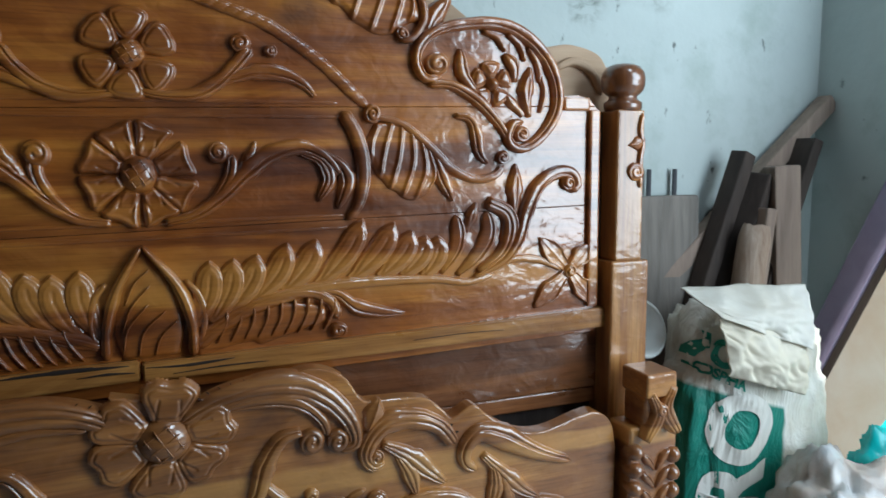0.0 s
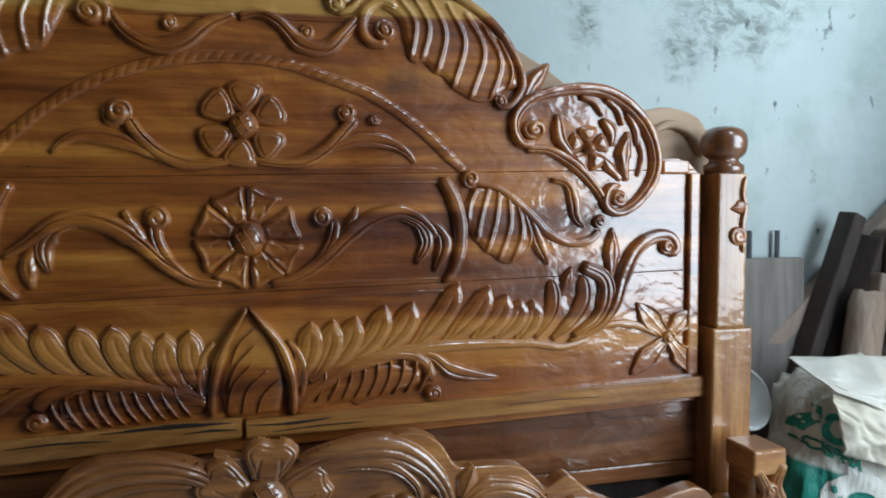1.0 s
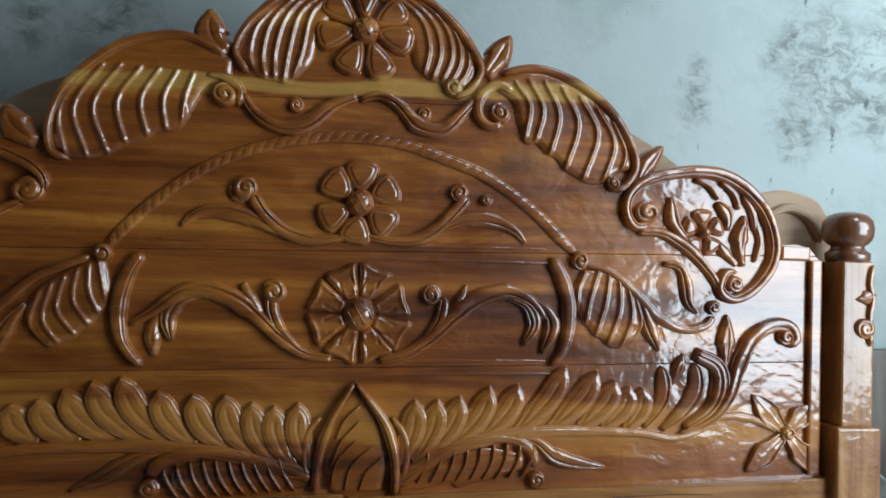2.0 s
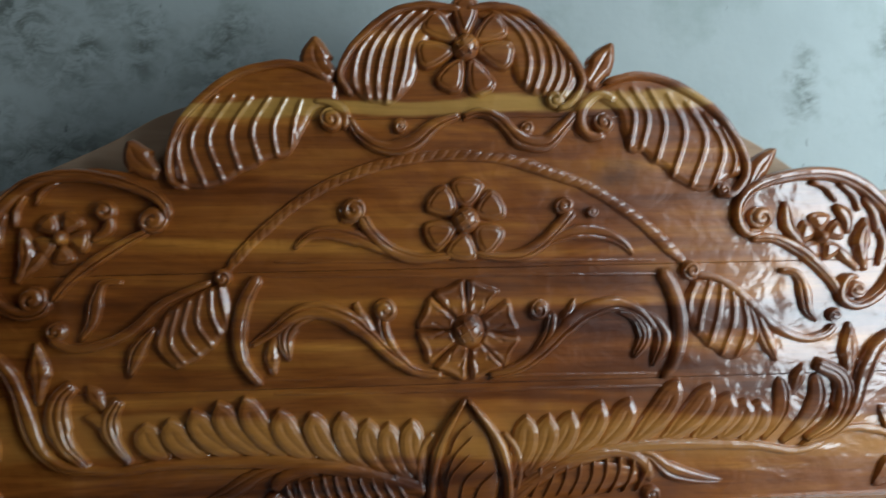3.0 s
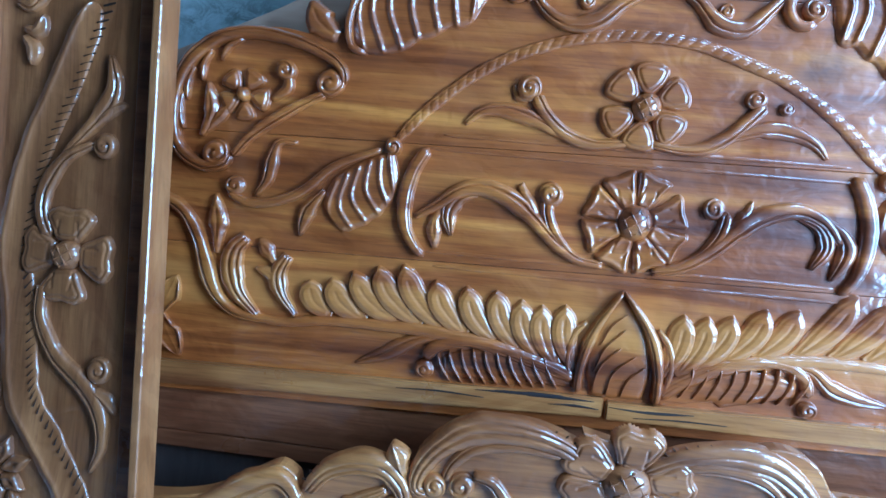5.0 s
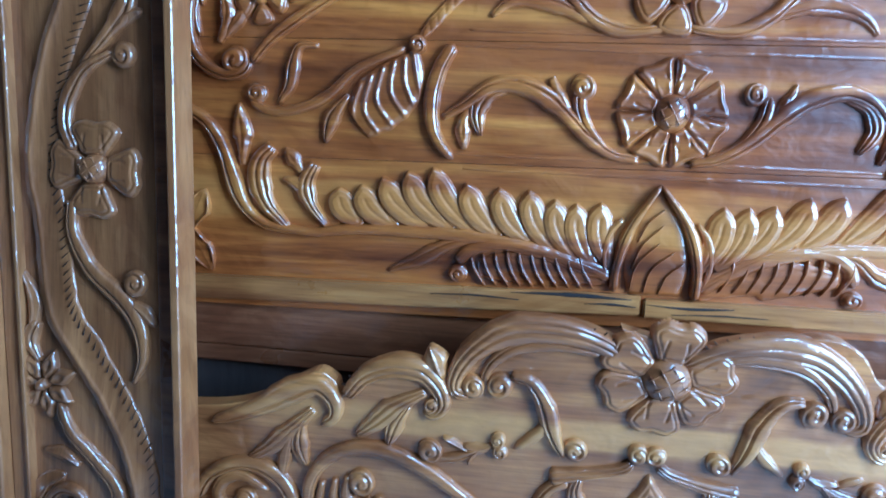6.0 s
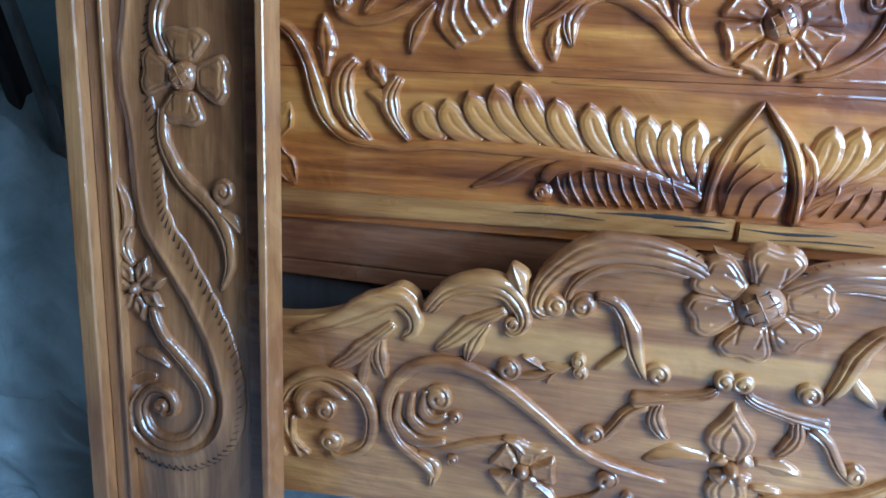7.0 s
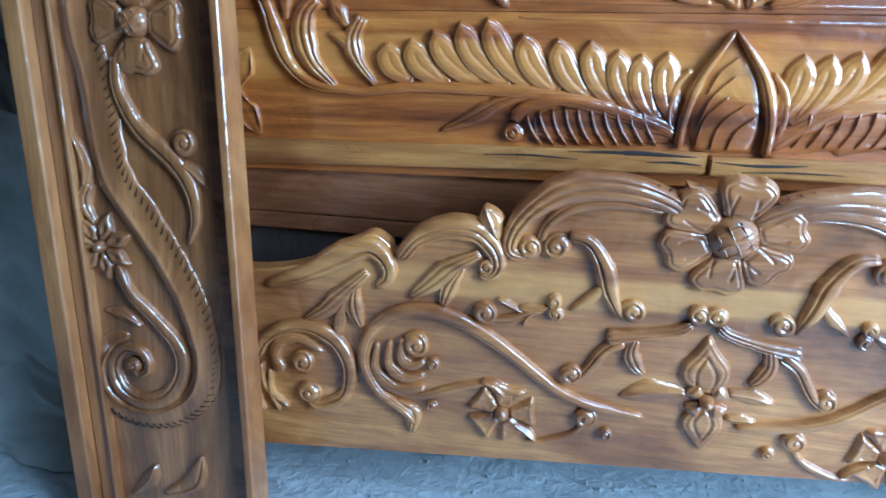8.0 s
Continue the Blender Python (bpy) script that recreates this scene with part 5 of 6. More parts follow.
plate(HB, "shell_body", [(0.19, 1.272), (0.215, 1.29), (0.261, 1.303), (0.312, 1.294), (0.366, 1.265), (0.405, 1.229), (0.43, 1.186), (0.434, 1.151), (0.413, 1.143), (0.394, 1.129), (0.376, 1.123), (0.356, 1.124), (0.336, 1.134), (0.32, 1.143), (0.304, 1.161), (0.288, 1.168), (0.272, 1.183), (0.261, 1.181), (0.25, 1.187), (0.24, 1.215), (0.232, 1.245), (0.21, 1.262)], 0.01, 0.009, ridges=[(q, 0.0030, 0.0055) for q in between(CREST_RIGHT_RIBS, 7)])
CREST_LEFT_RIBS = [[(-0.257, 1.258), (-0.268, 1.222), (-0.271, 1.18)], [(-0.292, 1.262), (-0.314, 1.218), (-0.304, 1.17)], [(-0.332, 1.263), (-0.363, 1.209), (-0.348, 1.148)], [(-0.373, 1.266), (-0.412, 1.2), (-0.386, 1.128)], [(-0.406, 1.259), (-0.442, 1.195), (-0.43, 1.126)]]
plate(HB, "shell_body", [(-0.2, 1.288), (-0.269, 1.313), (-0.319, 1.309), (-0.36, 1.294), (-0.398, 1.266), (-0.437, 1.223), (-0.452, 1.178), (-0.447, 1.14), (-0.43, 1.126), (-0.408, 1.123), (-0.386, 1.128), (-0.367, 1.134), (-0.348, 1.148), (-0.326, 1.155), (-0.304, 1.17), (-0.287, 1.171), (-0.271, 1.18), (-0.252, 1.215), (-0.235, 1.245), (-0.205, 1.255)], 0.01, 0.009, ridges=[(q, 0.0030, 0.0055) for q in between(CREST_LEFT_RIBS, 7)])
TOP_LEFT_RIBS = [[(-0.049, 1.4), (-0.087, 1.365), (-0.1, 1.306), (-0.113, 1.258)], [(-0.084, 1.403), (-0.124, 1.358), (-0.14, 1.304), (-0.14, 1.257)], [(-0.123, 1.392), (-0.167, 1.34), (-0.177, 1.294), (-0.169, 1.268)]]
plate(HB, "shell_body", [(-0.02, 1.4), (-0.075, 1.406), (-0.117, 1.394), (-0.157, 1.364), (-0.183, 1.333), (-0.194, 1.297), (-0.169, 1.268), (-0.155, 1.258), (-0.14, 1.257), (-0.127, 1.253), (-0.113, 1.258), (-0.085, 1.29), (-0.07, 1.345), (-0.035, 1.385)], 0.009, 0.009, ridges=[(q, 0.0030, 0.0055) for q in between(TOP_LEFT_RIBS, 5)])
TOP_RIGHT_RIBS = [[(0.031, 1.405), (0.078, 1.37), (0.094, 1.326), (0.087, 1.281)], [(0.067, 1.405), (0.116, 1.363), (0.13, 1.314), (0.115, 1.271)], [(0.101, 1.391), (0.147, 1.349), (0.158, 1.302), (0.138, 1.26)]]
plate(HB, "shell_body", [(0.0, 1.4), (0.041, 1.407), (0.083, 1.399), (0.127, 1.368), (0.159, 1.33), (0.174, 1.294), (0.158, 1.265), (0.138, 1.26), (0.127, 1.261), (0.115, 1.271), (0.101, 1.272), (0.087, 1.281), (0.07, 1.3), (0.06, 1.345), (0.025, 1.385)], 0.009, 0.009, ridges=[(q, 0.0030, 0.0055) for q in between(TOP_RIGHT_RIBS, 5)])
SIDE_RIGHT_RIBS = [[(0.361, 0.986), (0.347, 0.956), (0.345, 0.92)], [(0.385, 0.983), (0.373, 0.938), (0.363, 0.892)], [(0.407, 0.974), (0.405, 0.925), (0.387, 0.872)], [(0.429, 0.959), (0.434, 0.911), (0.414, 0.857)], [(0.445, 0.943), (0.456, 0.902), (0.445, 0.872)]]
plate(HB, "shell_body", [(0.352, 0.985), (0.385, 0.988), (0.412, 0.978), (0.433, 0.962), (0.45, 0.943), (0.462, 0.902), (0.445, 0.872), (0.429, 0.861), (0.414, 0.857), (0.4, 0.861), (0.387, 0.872), (0.375, 0.878), (0.363, 0.892), (0.354, 0.902), (0.345, 0.92), (0.338, 0.95)], 0.009, 0.009, ridges=[(q, 0.0026, 0.005) for q in between(SIDE_RIGHT_RIBS, 6)])
SIDE_LEFT_RIBS = [[(-0.379, 0.977), (-0.374, 0.948), (-0.366, 0.915)], [(-0.396, 0.97), (-0.395, 0.929), (-0.378, 0.895)], [(-0.416, 0.96), (-0.424, 0.914), (-0.396, 0.876)], [(-0.438, 0.946), (-0.448, 0.894), (-0.424, 0.857)], [(-0.459, 0.929), (-0.47, 0.884), (-0.45, 0.853)]]
plate(HB, "shell_body", [(-0.372, 0.985), (-0.398, 0.974), (-0.42, 0.964), (-0.443, 0.95), (-0.465, 0.932), (-0.478, 0.89), (-0.45, 0.853), (-0.437, 0.851), (-0.424, 0.857), (-0.41, 0.863), (-0.396, 0.876), (-0.387, 0.881), (-0.378, 0.895), (-0.372, 0.901), (-0.366, 0.915), (-0.362, 0.945)], 0.009, 0.009, ridges=[(q, 0.0026, 0.005) for q in between(SIDE_LEFT_RIBS, 6)])
# headboard: leaves beside the shells
stem(HB, "leaf", [(0.451, 0.941), (0.468, 0.897), (0.487, 0.855)], (0.0046, 0.0138, 0.0023), 0.013, "groove", "leaf")
stem(HB, "leaf", [(-0.477, 0.912), (-0.502, 0.878), (-0.513, 0.838)], (0.0046, 0.01495, 0.0023), 0.013, "groove", "leaf")
# headboard: large shells on the crest
stem(HB, "shell_rim", [(0.21, 1.292), (0.261, 1.304), (0.312, 1.295), (0.366, 1.266), (0.405, 1.23), (0.432, 1.186), (0.438, 1.151), (0.419, 1.121), (0.395, 1.116)], (0.006, 0.009, 0.006), 0.018, "round", "taper")
stem(HB, "shell_scroll", [(0.233, 1.264), (0.204, 1.274), (0.179, 1.253), (0.176, 1.226), (0.192, 1.208), (0.216, 1.209)], (0.0069, 0.01035, 0.0069), 0.016, "round", "taper")
bead(HB, "bead", (0.211, 1.229), 0.017, 0.018)
bead(HB, "bead", (0.402, 1.126), 0.012, 0.016)
stem(HB, "shell_rim", [(-0.214, 1.293), (-0.269, 1.315), (-0.319, 1.31), (-0.36, 1.295), (-0.398, 1.267), (-0.437, 1.224), (-0.454, 1.178), (-0.451, 1.136), (-0.426, 1.123)], (0.006, 0.01, 0.006), 0.018, "round", "taper")
bead(HB, "bead", (-0.211, 1.231), 0.019, 0.018)
stem(HB, "shell_scroll", [(-0.242, 1.259), (-0.212, 1.257), (-0.189, 1.239), (-0.192, 1.215)], (0.0046, 0.0092, 0.0069), 0.014, "round", "taper")
# headboard: top crest
flower(HB, "carved_flower", (-0.005, 1.344), 7, 0.078, 0.022, 90, "tear", 0.0235, 0.016)
stem(HB, "crest_rim", [(-0.009, 1.402), (-0.045, 1.407), (-0.075, 1.408), (-0.117, 1.396), (-0.157, 1.365), (-0.185, 1.333), (-0.198, 1.297), (-0.179, 1.267)], (0.006, 0.009, 0.006), 0.018, "round", "taper")
stem(HB, "crest_rim", [(-0.009, 1.402), (0.017, 1.407), (0.041, 1.409), (0.083, 1.401), (0.127, 1.369), (0.161, 1.33), (0.178, 1.294), (0.16, 1.261), (0.135, 1.249)], (0.006, 0.009, 0.006), 0.018, "round", "taper")
bead(HB, "bead", (0.135, 1.265), 0.015, 0.016)
leaf_plate(HB, "leaf", [(-0.208, 1.294), (-0.234, 1.317), (-0.237, 1.36)], (0.0138, 0.0253, 0.0023), 0.014, "leaf", 0.0, 0.0045)
leaf_plate(HB, "leaf", [(0.185, 1.286), (0.205, 1.318), (0.226, 1.355)], (0.0115, 0.0207, 0.0023), 0.014, "leaf", 0.0, 0.0045)
leaf_plate(HB, "leaf", [(0.44, 1.122), (0.461, 1.161), (0.488, 1.191)], (0.0069, 0.0161, 0.0023), 0.012, "leaf", 0.0, 0.0045)
leaf_plate(HB, "leaf", [(-0.471, 1.144), (-0.502, 1.167), (-0.517, 1.197)], (0.0092, 0.023, 0.00345), 0.012, "leaf", 0.0, 0.0045)
stem(HB, "ribbon", [(-0.185, 1.232), (-0.164, 1.205), (-0.129, 1.188), (-0.088, 1.195), (-0.053, 1.224), (-0.014, 1.24)], (0.0069, 0.01495, 0.00575), 0.014, "groove", "leaf")
stem(HB, "ribbon", [(-0.009, 1.237), (0.019, 1.245), (0.049, 1.233), (0.082, 1.202), (0.121, 1.198), (0.148, 1.223), (0.168, 1.245)], (0.00575, 0.01495, 0.0069), 0.014, "groove", "leaf")
bead(HB, "bead", (0.091, 1.22), 0.012, 0.012)
bead(HB, "bead", (-0.106, 1.222), 0.012, 0.012)
# footboard: centre flower and tulips
flower(FB, "carved_flower", (0.015, 0.543), 6, 0.098, 0.034, 0, "blunt", 0.0370, 0.016, (82, 148, 202, 262, 318, 14), 0.85)
plate(FB, "tulip", [(0.006, 0.297), (-0.020, 0.315), (-0.024, 0.340), (-0.008, 0.366), (0.008, 0.392), (0.026, 0.368), (0.046, 0.342), (0.044, 0.316), (0.028, 0.298)], 0.014, 0.008, 0.0, 0.0095, cuts=[([(0.004, 0.302), (-0.002, 0.330), (0.008, 0.358)], 0.0018, 0.005), ([(0.022, 0.302), (0.026, 0.330), (0.010, 0.358)], 0.0018, 0.005)])
plate(FB, "tulip", [(0.008, 0.275), (-0.010, 0.258), (-0.012, 0.236), (0.004, 0.215), (0.022, 0.196), (0.038, 0.216), (0.050, 0.238), (0.046, 0.260), (0.030, 0.275)], 0.014, 0.008, 0.0, 0.0090, cuts=[([(0.014, 0.270), (0.006, 0.245), (0.020, 0.216)], 0.0018, 0.005), ([(0.024, 0.270), (0.032, 0.245), (0.022, 0.216)], 0.0018, 0.005)])
flower(FB, "carved_flower", (0.019, 0.285), 4, 0.034, 0.011, 45, "tear", 0.0160, 0.017)
stem(FB, "leaf", [(-0.011, 0.293), (-0.056, 0.291), (-0.107, 0.276)], (0.00732, 0.02196, 0.00244), 0.011, "vee", "leaf")
stem(FB, "leaf", [(0.048, 0.301), (0.08, 0.299), (0.116, 0.291)], (0.00732, 0.01586, 0.00244), 0.012, "vee", "leaf")
stem(FB, "leaf", [(0.051, 0.258), (0.072, 0.257), (0.095, 0.257)], (0.00488, 0.0122, 0.00244), 0.01, "vee", "leaf")
# footboard: antler stems
for m in (-1, 1):
    stem(FB, "antler", [(m * 0.016, 0.410), (m * 0.034, 0.397), (m * 0.070, 0.386), (m * 0.108, 0.378), (m * 0.138, 0.372)], (0.0085, 0.0100, 0.0150), 0.015, "lines")
    stem(FB, "antler_tassel", [(m * 0.094, 0.376), (m * 0.098, 0.352), (m * 0.088, 0.330), (m * 0.074, 0.318)], (0.009, 0.0145, 0.005), 0.014, "lines", "leaf")
    stem(FB, "antler", [(m * 0.108, 0.372), (m * 0.136, 0.352), (m * 0.152, 0.326), (m * 0.166, 0.306), (m * 0.184, 0.294)], (0.0110, 0.0105, 0.0080), 0.015, "groove")
bead(FB, "bead", (-0.012, 0.423), 0.016, 0.016)
bead(FB, "bead", (0.013, 0.423), 0.016, 0.016)
bead(FB, "bead", (-0.182, 0.305), 0.018, 0.016)
bead(FB, "bead", (0.182, 0.305), 0.018, 0.016)
# footboard: top arches and falling leaves
stem(FB, "arch_band", [(-0.037, 0.565), (-0.086, 0.59), (-0.148, 0.601), (-0.208, 0.595), (-0.252, 0.567), (-0.28, 0.529), (-0.284, 0.498), (-0.259, 0.49)], (0.0122, 0.02318, 0.00976), 0.016, "lines", "taper")
stem(FB, "arch_band", [(0.037, 0.565), (0.086, 0.59), (0.148, 0.601), (0.208, 0.595), (0.252, 0.567), (0.28, 0.529), (0.284, 0.498), (0.259, 0.49)], (0.0122, 0.02318, 0.00976), 0.016, "lines", "taper")
stem(FB, "arch_band", [(-0.077, 0.573), (-0.145, 0.581), (-0.198, 0.572), (-0.233, 0.544), (-0.244, 0.515)], (0.00488, 0.0122, 0.00732), 0.012, "groove", "taper")
stem(FB, "arch_band", [(0.077, 0.573), (0.145, 0.581), (0.198, 0.572), (0.233, 0.544), (0.244, 0.515)], (0.00488, 0.0122, 0.00732), 0.012, "groove", "taper")
bead(FB, "bead", (-0.258, 0.506), 0.018, 0.016)
bead(FB, "bead", (0.258, 0.506), 0.018, 0.016)
bead(FB, "bead", (-0.219, 0.511), 0.02, 0.016)
bead(FB, "bead", (0.219, 0.511), 0.02, 0.016)
stem(FB, "horn", [(-0.203, 0.528), (-0.174, 0.521), (-0.152, 0.489), (-0.138, 0.446), (-0.12, 0.409)], (0.00732, 0.01708, 0.00488), 0.018, "groove", "leaf")
stem(FB, "horn", [(0.203, 0.528), (0.174, 0.521), (0.152, 0.489), (0.138, 0.446), (0.12, 0.409)], (0.00732, 0.01708, 0.00488), 0.018, "groove", "leaf")
stem(FB, "horn", [(-0.146, 0.458), (-0.162, 0.437), (-0.192, 0.412)], (0.00732, 0.00976, 0.00366), 0.014, "round", "taper")
stem(FB, "horn", [(0.146, 0.458), (0.162, 0.437), (0.192, 0.412)], (0.00732, 0.00976, 0.00366), 0.014, "round", "taper")
bead(FB, "bead", (-0.102, 0.42), 0.018, 0.016)
bead(FB, "bead", (0.102, 0.42), 0.018, 0.016)
stem(FB, "arch_band", [(-0.45, 0.47), (-0.421, 0.506), (-0.38, 0.523), (-0.338, 0.522), (-0.311, 0.5), (-0.301, 0.474), (-0.314, 0.455), (-0.331, 0.46)], (0.0122, 0.01952, 0.00854), 0.016, "lines", "taper")
stem(FB, "arch_band", [(0.45, 0.47), (0.421, 0.506), (0.38, 0.523), (0.338, 0.522), (0.311, 0.5), (0.301, 0.474), (0.314, 0.455), (0.331, 0.46)], (0.0122, 0.01952, 0.00854), 0.016, "lines", "taper")
bead(FB, "bead", (-0.318, 0.469), 0.013, 0.014)
bead(FB, "bead", (0.318, 0.469), 0.013, 0.014)
stem(FB, "falling_leaf", [(-0.329, 0.489), (-0.37, 0.464), (-0.403, 0.433), (-0.433, 0.408)], (0.00732, 0.01952, 0.00488), 0.013, "lines", "leaf")
stem(FB, "falling_leaf", [(0.329, 0.489), (0.37, 0.464), (0.403, 0.433), (0.433, 0.408)], (0.00732, 0.01952, 0.00488), 0.013, "lines", "leaf")
stem(FB, "falling_leaf", [(-0.353, 0.466), (-0.373, 0.432), (-0.383, 0.396)], (0.0061, 0.01586, 0.00366), 0.013, "lines", "leaf")
stem(FB, "falling_leaf", [(0.353, 0.466), (0.373, 0.432), (0.383, 0.396)], (0.0061, 0.01586, 0.00366), 0.013, "lines", "leaf")
stem(FB, "leaf", [(-0.304, 0.514), (-0.313, 0.532), (-0.325, 0.562)], (0.00732, 0.01952, 0.00244), 0.014, "vee", "leaf")
stem(FB, "leaf", [(0.304, 0.514), (0.313, 0.532), (0.325, 0.562)], (0.00732, 0.01952, 0.00244), 0.014, "vee", "leaf")
stem(FB, "arch_band", [(-0.666, 0.407), (-0.599, 0.433), (-0.535, 0.469), (-0.495, 0.483), (-0.469, 0.462), (-0.468, 0.436), (-0.488, 0.419)], (0.00732, 0.02196, 0.00854), 0.016, "groove", "taper")
stem(FB, "arch_band", [(0.666, 0.407), (0.599, 0.433), (0.535, 0.469), (0.495, 0.483), (0.469, 0.462), (0.468, 0.436), (0.488, 0.419)], (0.00732, 0.02196, 0.00854), 0.016, "groove", "taper")
stem(FB, "falling_leaf", [(-0.5, 0.443), (-0.532, 0.411), (-0.57, 0.373), (-0.607, 0.35)], (0.00732, 0.0183, 0.00366), 0.013, "lines", "leaf")
stem(FB, "falling_leaf", [(0.5, 0.443), (0.532, 0.411), (0.57, 0.373), (0.607, 0.35)], (0.00732, 0.0183, 0.00366), 0.013, "lines", "leaf")
stem(FB, "falling_leaf", [(-0.518, 0.424), (-0.523, 0.383), (-0.51, 0.347)], (0.0061, 0.01708, 0.00366), 0.013, "lines", "leaf")
stem(FB, "falling_leaf", [(0.518, 0.424), (0.523, 0.383), (0.51, 0.347)], (0.0061, 0.01708, 0.00366), 0.013, "lines", "leaf")
stem(FB, "falling_leaf", [(-0.535, 0.401), (-0.547, 0.361), (-0.55, 0.324)], (0.00488, 0.0122, 0.00366), 0.012, "round", "leaf")
stem(FB, "falling_leaf", [(0.535, 0.401), (0.547, 0.361), (0.55, 0.324)], (0.00488, 0.0122, 0.00366), 0.012, "round", "leaf")
bead(FB, "bead", (-0.318, 0.395), 0.019, 0.016)
bead(FB, "bead", (0.318, 0.395), 0.019, 0.016)
bead(FB, "bead", (-0.216, 0.424), 0.012, 0.014)
bead(FB, "bead", (0.216, 0.424), 0.012, 0.014)
bead(FB, "bead", (-0.212, 0.405), 0.012, 0.014)
bead(FB, "bead", (0.212, 0.405), 0.012, 0.014)
stem(FB, "sprig", [(-0.223, 0.415), (-0.245, 0.405), (-0.269, 0.408)], (0.00366, 0.0122, 0.00366), 0.01, "vee", "leaf")
stem(FB, "sprig", [(0.223, 0.415), (0.245, 0.405), (0.269, 0.408)], (0.00366, 0.0122, 0.00366), 0.01, "vee", "leaf")
stem(FB, "sprig", [(-0.241, 0.408), (-0.255, 0.393), (-0.259, 0.379)], (0.00366, 0.00732, 0.00244), 0.01, "vee", "leaf")
stem(FB, "sprig", [(0.241, 0.408), (0.255, 0.393), (0.259, 0.379)], (0.00366, 0.00732, 0.00244), 0.01, "vee", "leaf")
for m in (-1, 1):
    stem(FB, "sprig", [(m * 0.318, 0.384), (m * 0.298, 0.384), (m * 0.272, 0.390), (m * 0.245, 0.404)], (0.006, 0.009, 0.004), 0.010, "groove", "leaf")
    stem(FB, "sprig", [(m * 0.262, 0.402), (m * 0.284, 0.412), (m * 0.300, 0.420)], (0.004, 0.008, 0.002), 0.010, "vee", "leaf")
for m in (-1, 1):
    hatching(FB, "hatch_cut", [(m * 0.070, 0.584), (m * 0.110, 0.594), (m * 0.148, 0.598), (m * 0.208, 0.592), (m * 0.252, 0.564)], 0.020, 0.015, 0.0085, -m)
    hatching(FB, "hatch_cut", [(m * 0.440, 0.484), (m * 0.421, 0.503), (m * 0.380, 0.520), (m * 0.338, 0.519)], 0.017, 0.014, 0.0085, m)
# footboard: ring scroll and spiral shell
stem(FB, "ring_scroll", [(-0.693, 0.27), (-0.673, 0.31), (-0.632, 0.337), (-0.589, 0.338), (-0.552, 0.316), (-0.533, 0.273), (-0.542, 0.221), (-0.582, 0.196), (-0.606, 0.203)], (0.00976, 0.01586, 0.00976), 0.017, "groove", "taper")
stem(FB, "ring_scroll", [(0.693, 0.27), (0.673, 0.31), (0.632, 0.337), (0.589, 0.338), (0.552, 0.316), (0.533, 0.273), (0.542, 0.221), (0.582, 0.196), (0.606, 0.203)], (0.00976, 0.01586, 0.00976), 0.017, "groove", "taper")
stem(FB, "ring_scroll", [(-0.647, 0.251), (-0.659, 0.282), (-0.644, 0.31), (-0.614, 0.317), (-0.573, 0.297)], (0.00976, 0.0122, 0.00488), 0.014, "round", "taper")
stem(FB, "ring_scroll", [(0.647, 0.251), (0.659, 0.282), (0.644, 0.31), (0.614, 0.317), (0.573, 0.297)], (0.00976, 0.0122, 0.00488), 0.014, "round", "taper")
bead(FB, "bead", (-0.611, 0.276), 0.02, 0.018)
bead(FB, "bead", (0.611, 0.276), 0.02, 0.018)
bead(FB, "bead", (-0.602, 0.219), 0.02, 0.018)
bead(FB, "bead", (0.602, 0.219), 0.02, 0.018)
stem(FB, "ring_rib", [(-0.684, 0.263), (-0.679, 0.22), (-0.64, 0.185)], (0.004, 0.007, 0.003), 0.012, "round", "leaf")
stem(FB, "ring_rib", [(0.684, 0.263), (0.679, 0.22), (0.64, 0.185)], (0.004, 0.007, 0.003), 0.012, "round", "leaf")
stem(FB, "ring_rib", [(-0.669, 0.254), (-0.67, 0.21), (-0.657, 0.176)], (0.004, 0.007, 0.003), 0.012, "round", "leaf")
stem(FB, "ring_rib", [(0.669, 0.254), (0.67, 0.21), (0.657, 0.176)], (0.004, 0.007, 0.003), 0.012, "round", "leaf")
stem(FB, "ring_rib", [(-0.698, 0.24), (-0.696, 0.196), (-0.683, 0.173)], (0.004, 0.007, 0.003), 0.012, "round", "leaf")
stem(FB, "ring_rib", [(0.698, 0.24), (0.696, 0.196), (0.683, 0.173)], (0.004, 0.007, 0.003), 0.012, "round", "leaf")
stem(FB, "long_stem", [(-0.066, 0.244), (-0.144, 0.255), (-0.201, 0.276), (-0.261, 0.321), (-0.314, 0.357), (-0.367, 0.382), (-0.416, 0.389), (-0.465, 0.374), (-0.5, 0.334), (-0.507, 0.284), (-0.482, 0.235), (-0.441, 0.206), (-0.42, 0.181)], (0.00732, 0.01342, 0.00854), 0.018, "round", "taper")
stem(FB, "long_stem", [(0.066, 0.244), (0.144, 0.255), (0.201, 0.276), (0.261, 0.321), (0.314, 0.357), (0.367, 0.382), (0.416, 0.389), (0.465, 0.374), (0.5, 0.334), (0.507, 0.284), (0.482, 0.235), (0.441, 0.206), (0.42, 0.181)], (0.00732, 0.01342, 0.00854), 0.018, "round", "taper")
stem(FB, "tail_leaf", [(-0.456, 0.221), (-0.428, 0.204), (-0.429, 0.164)], (0.00488, 0.01464, 0.00488), 0.014, "lines", "leaf")
stem(FB, "tail_leaf", [(0.456, 0.221), (0.428, 0.204), (0.429, 0.164)], (0.00488, 0.01464, 0.00488), 0.014, "lines", "leaf")
stem(FB, "spiral_rib", [(-0.485, 0.324), (-0.489, 0.276), (-0.456, 0.245), (-0.408, 0.251)], (0.00488, 0.0122, 0.00488), 0.015, "round", "leaf")
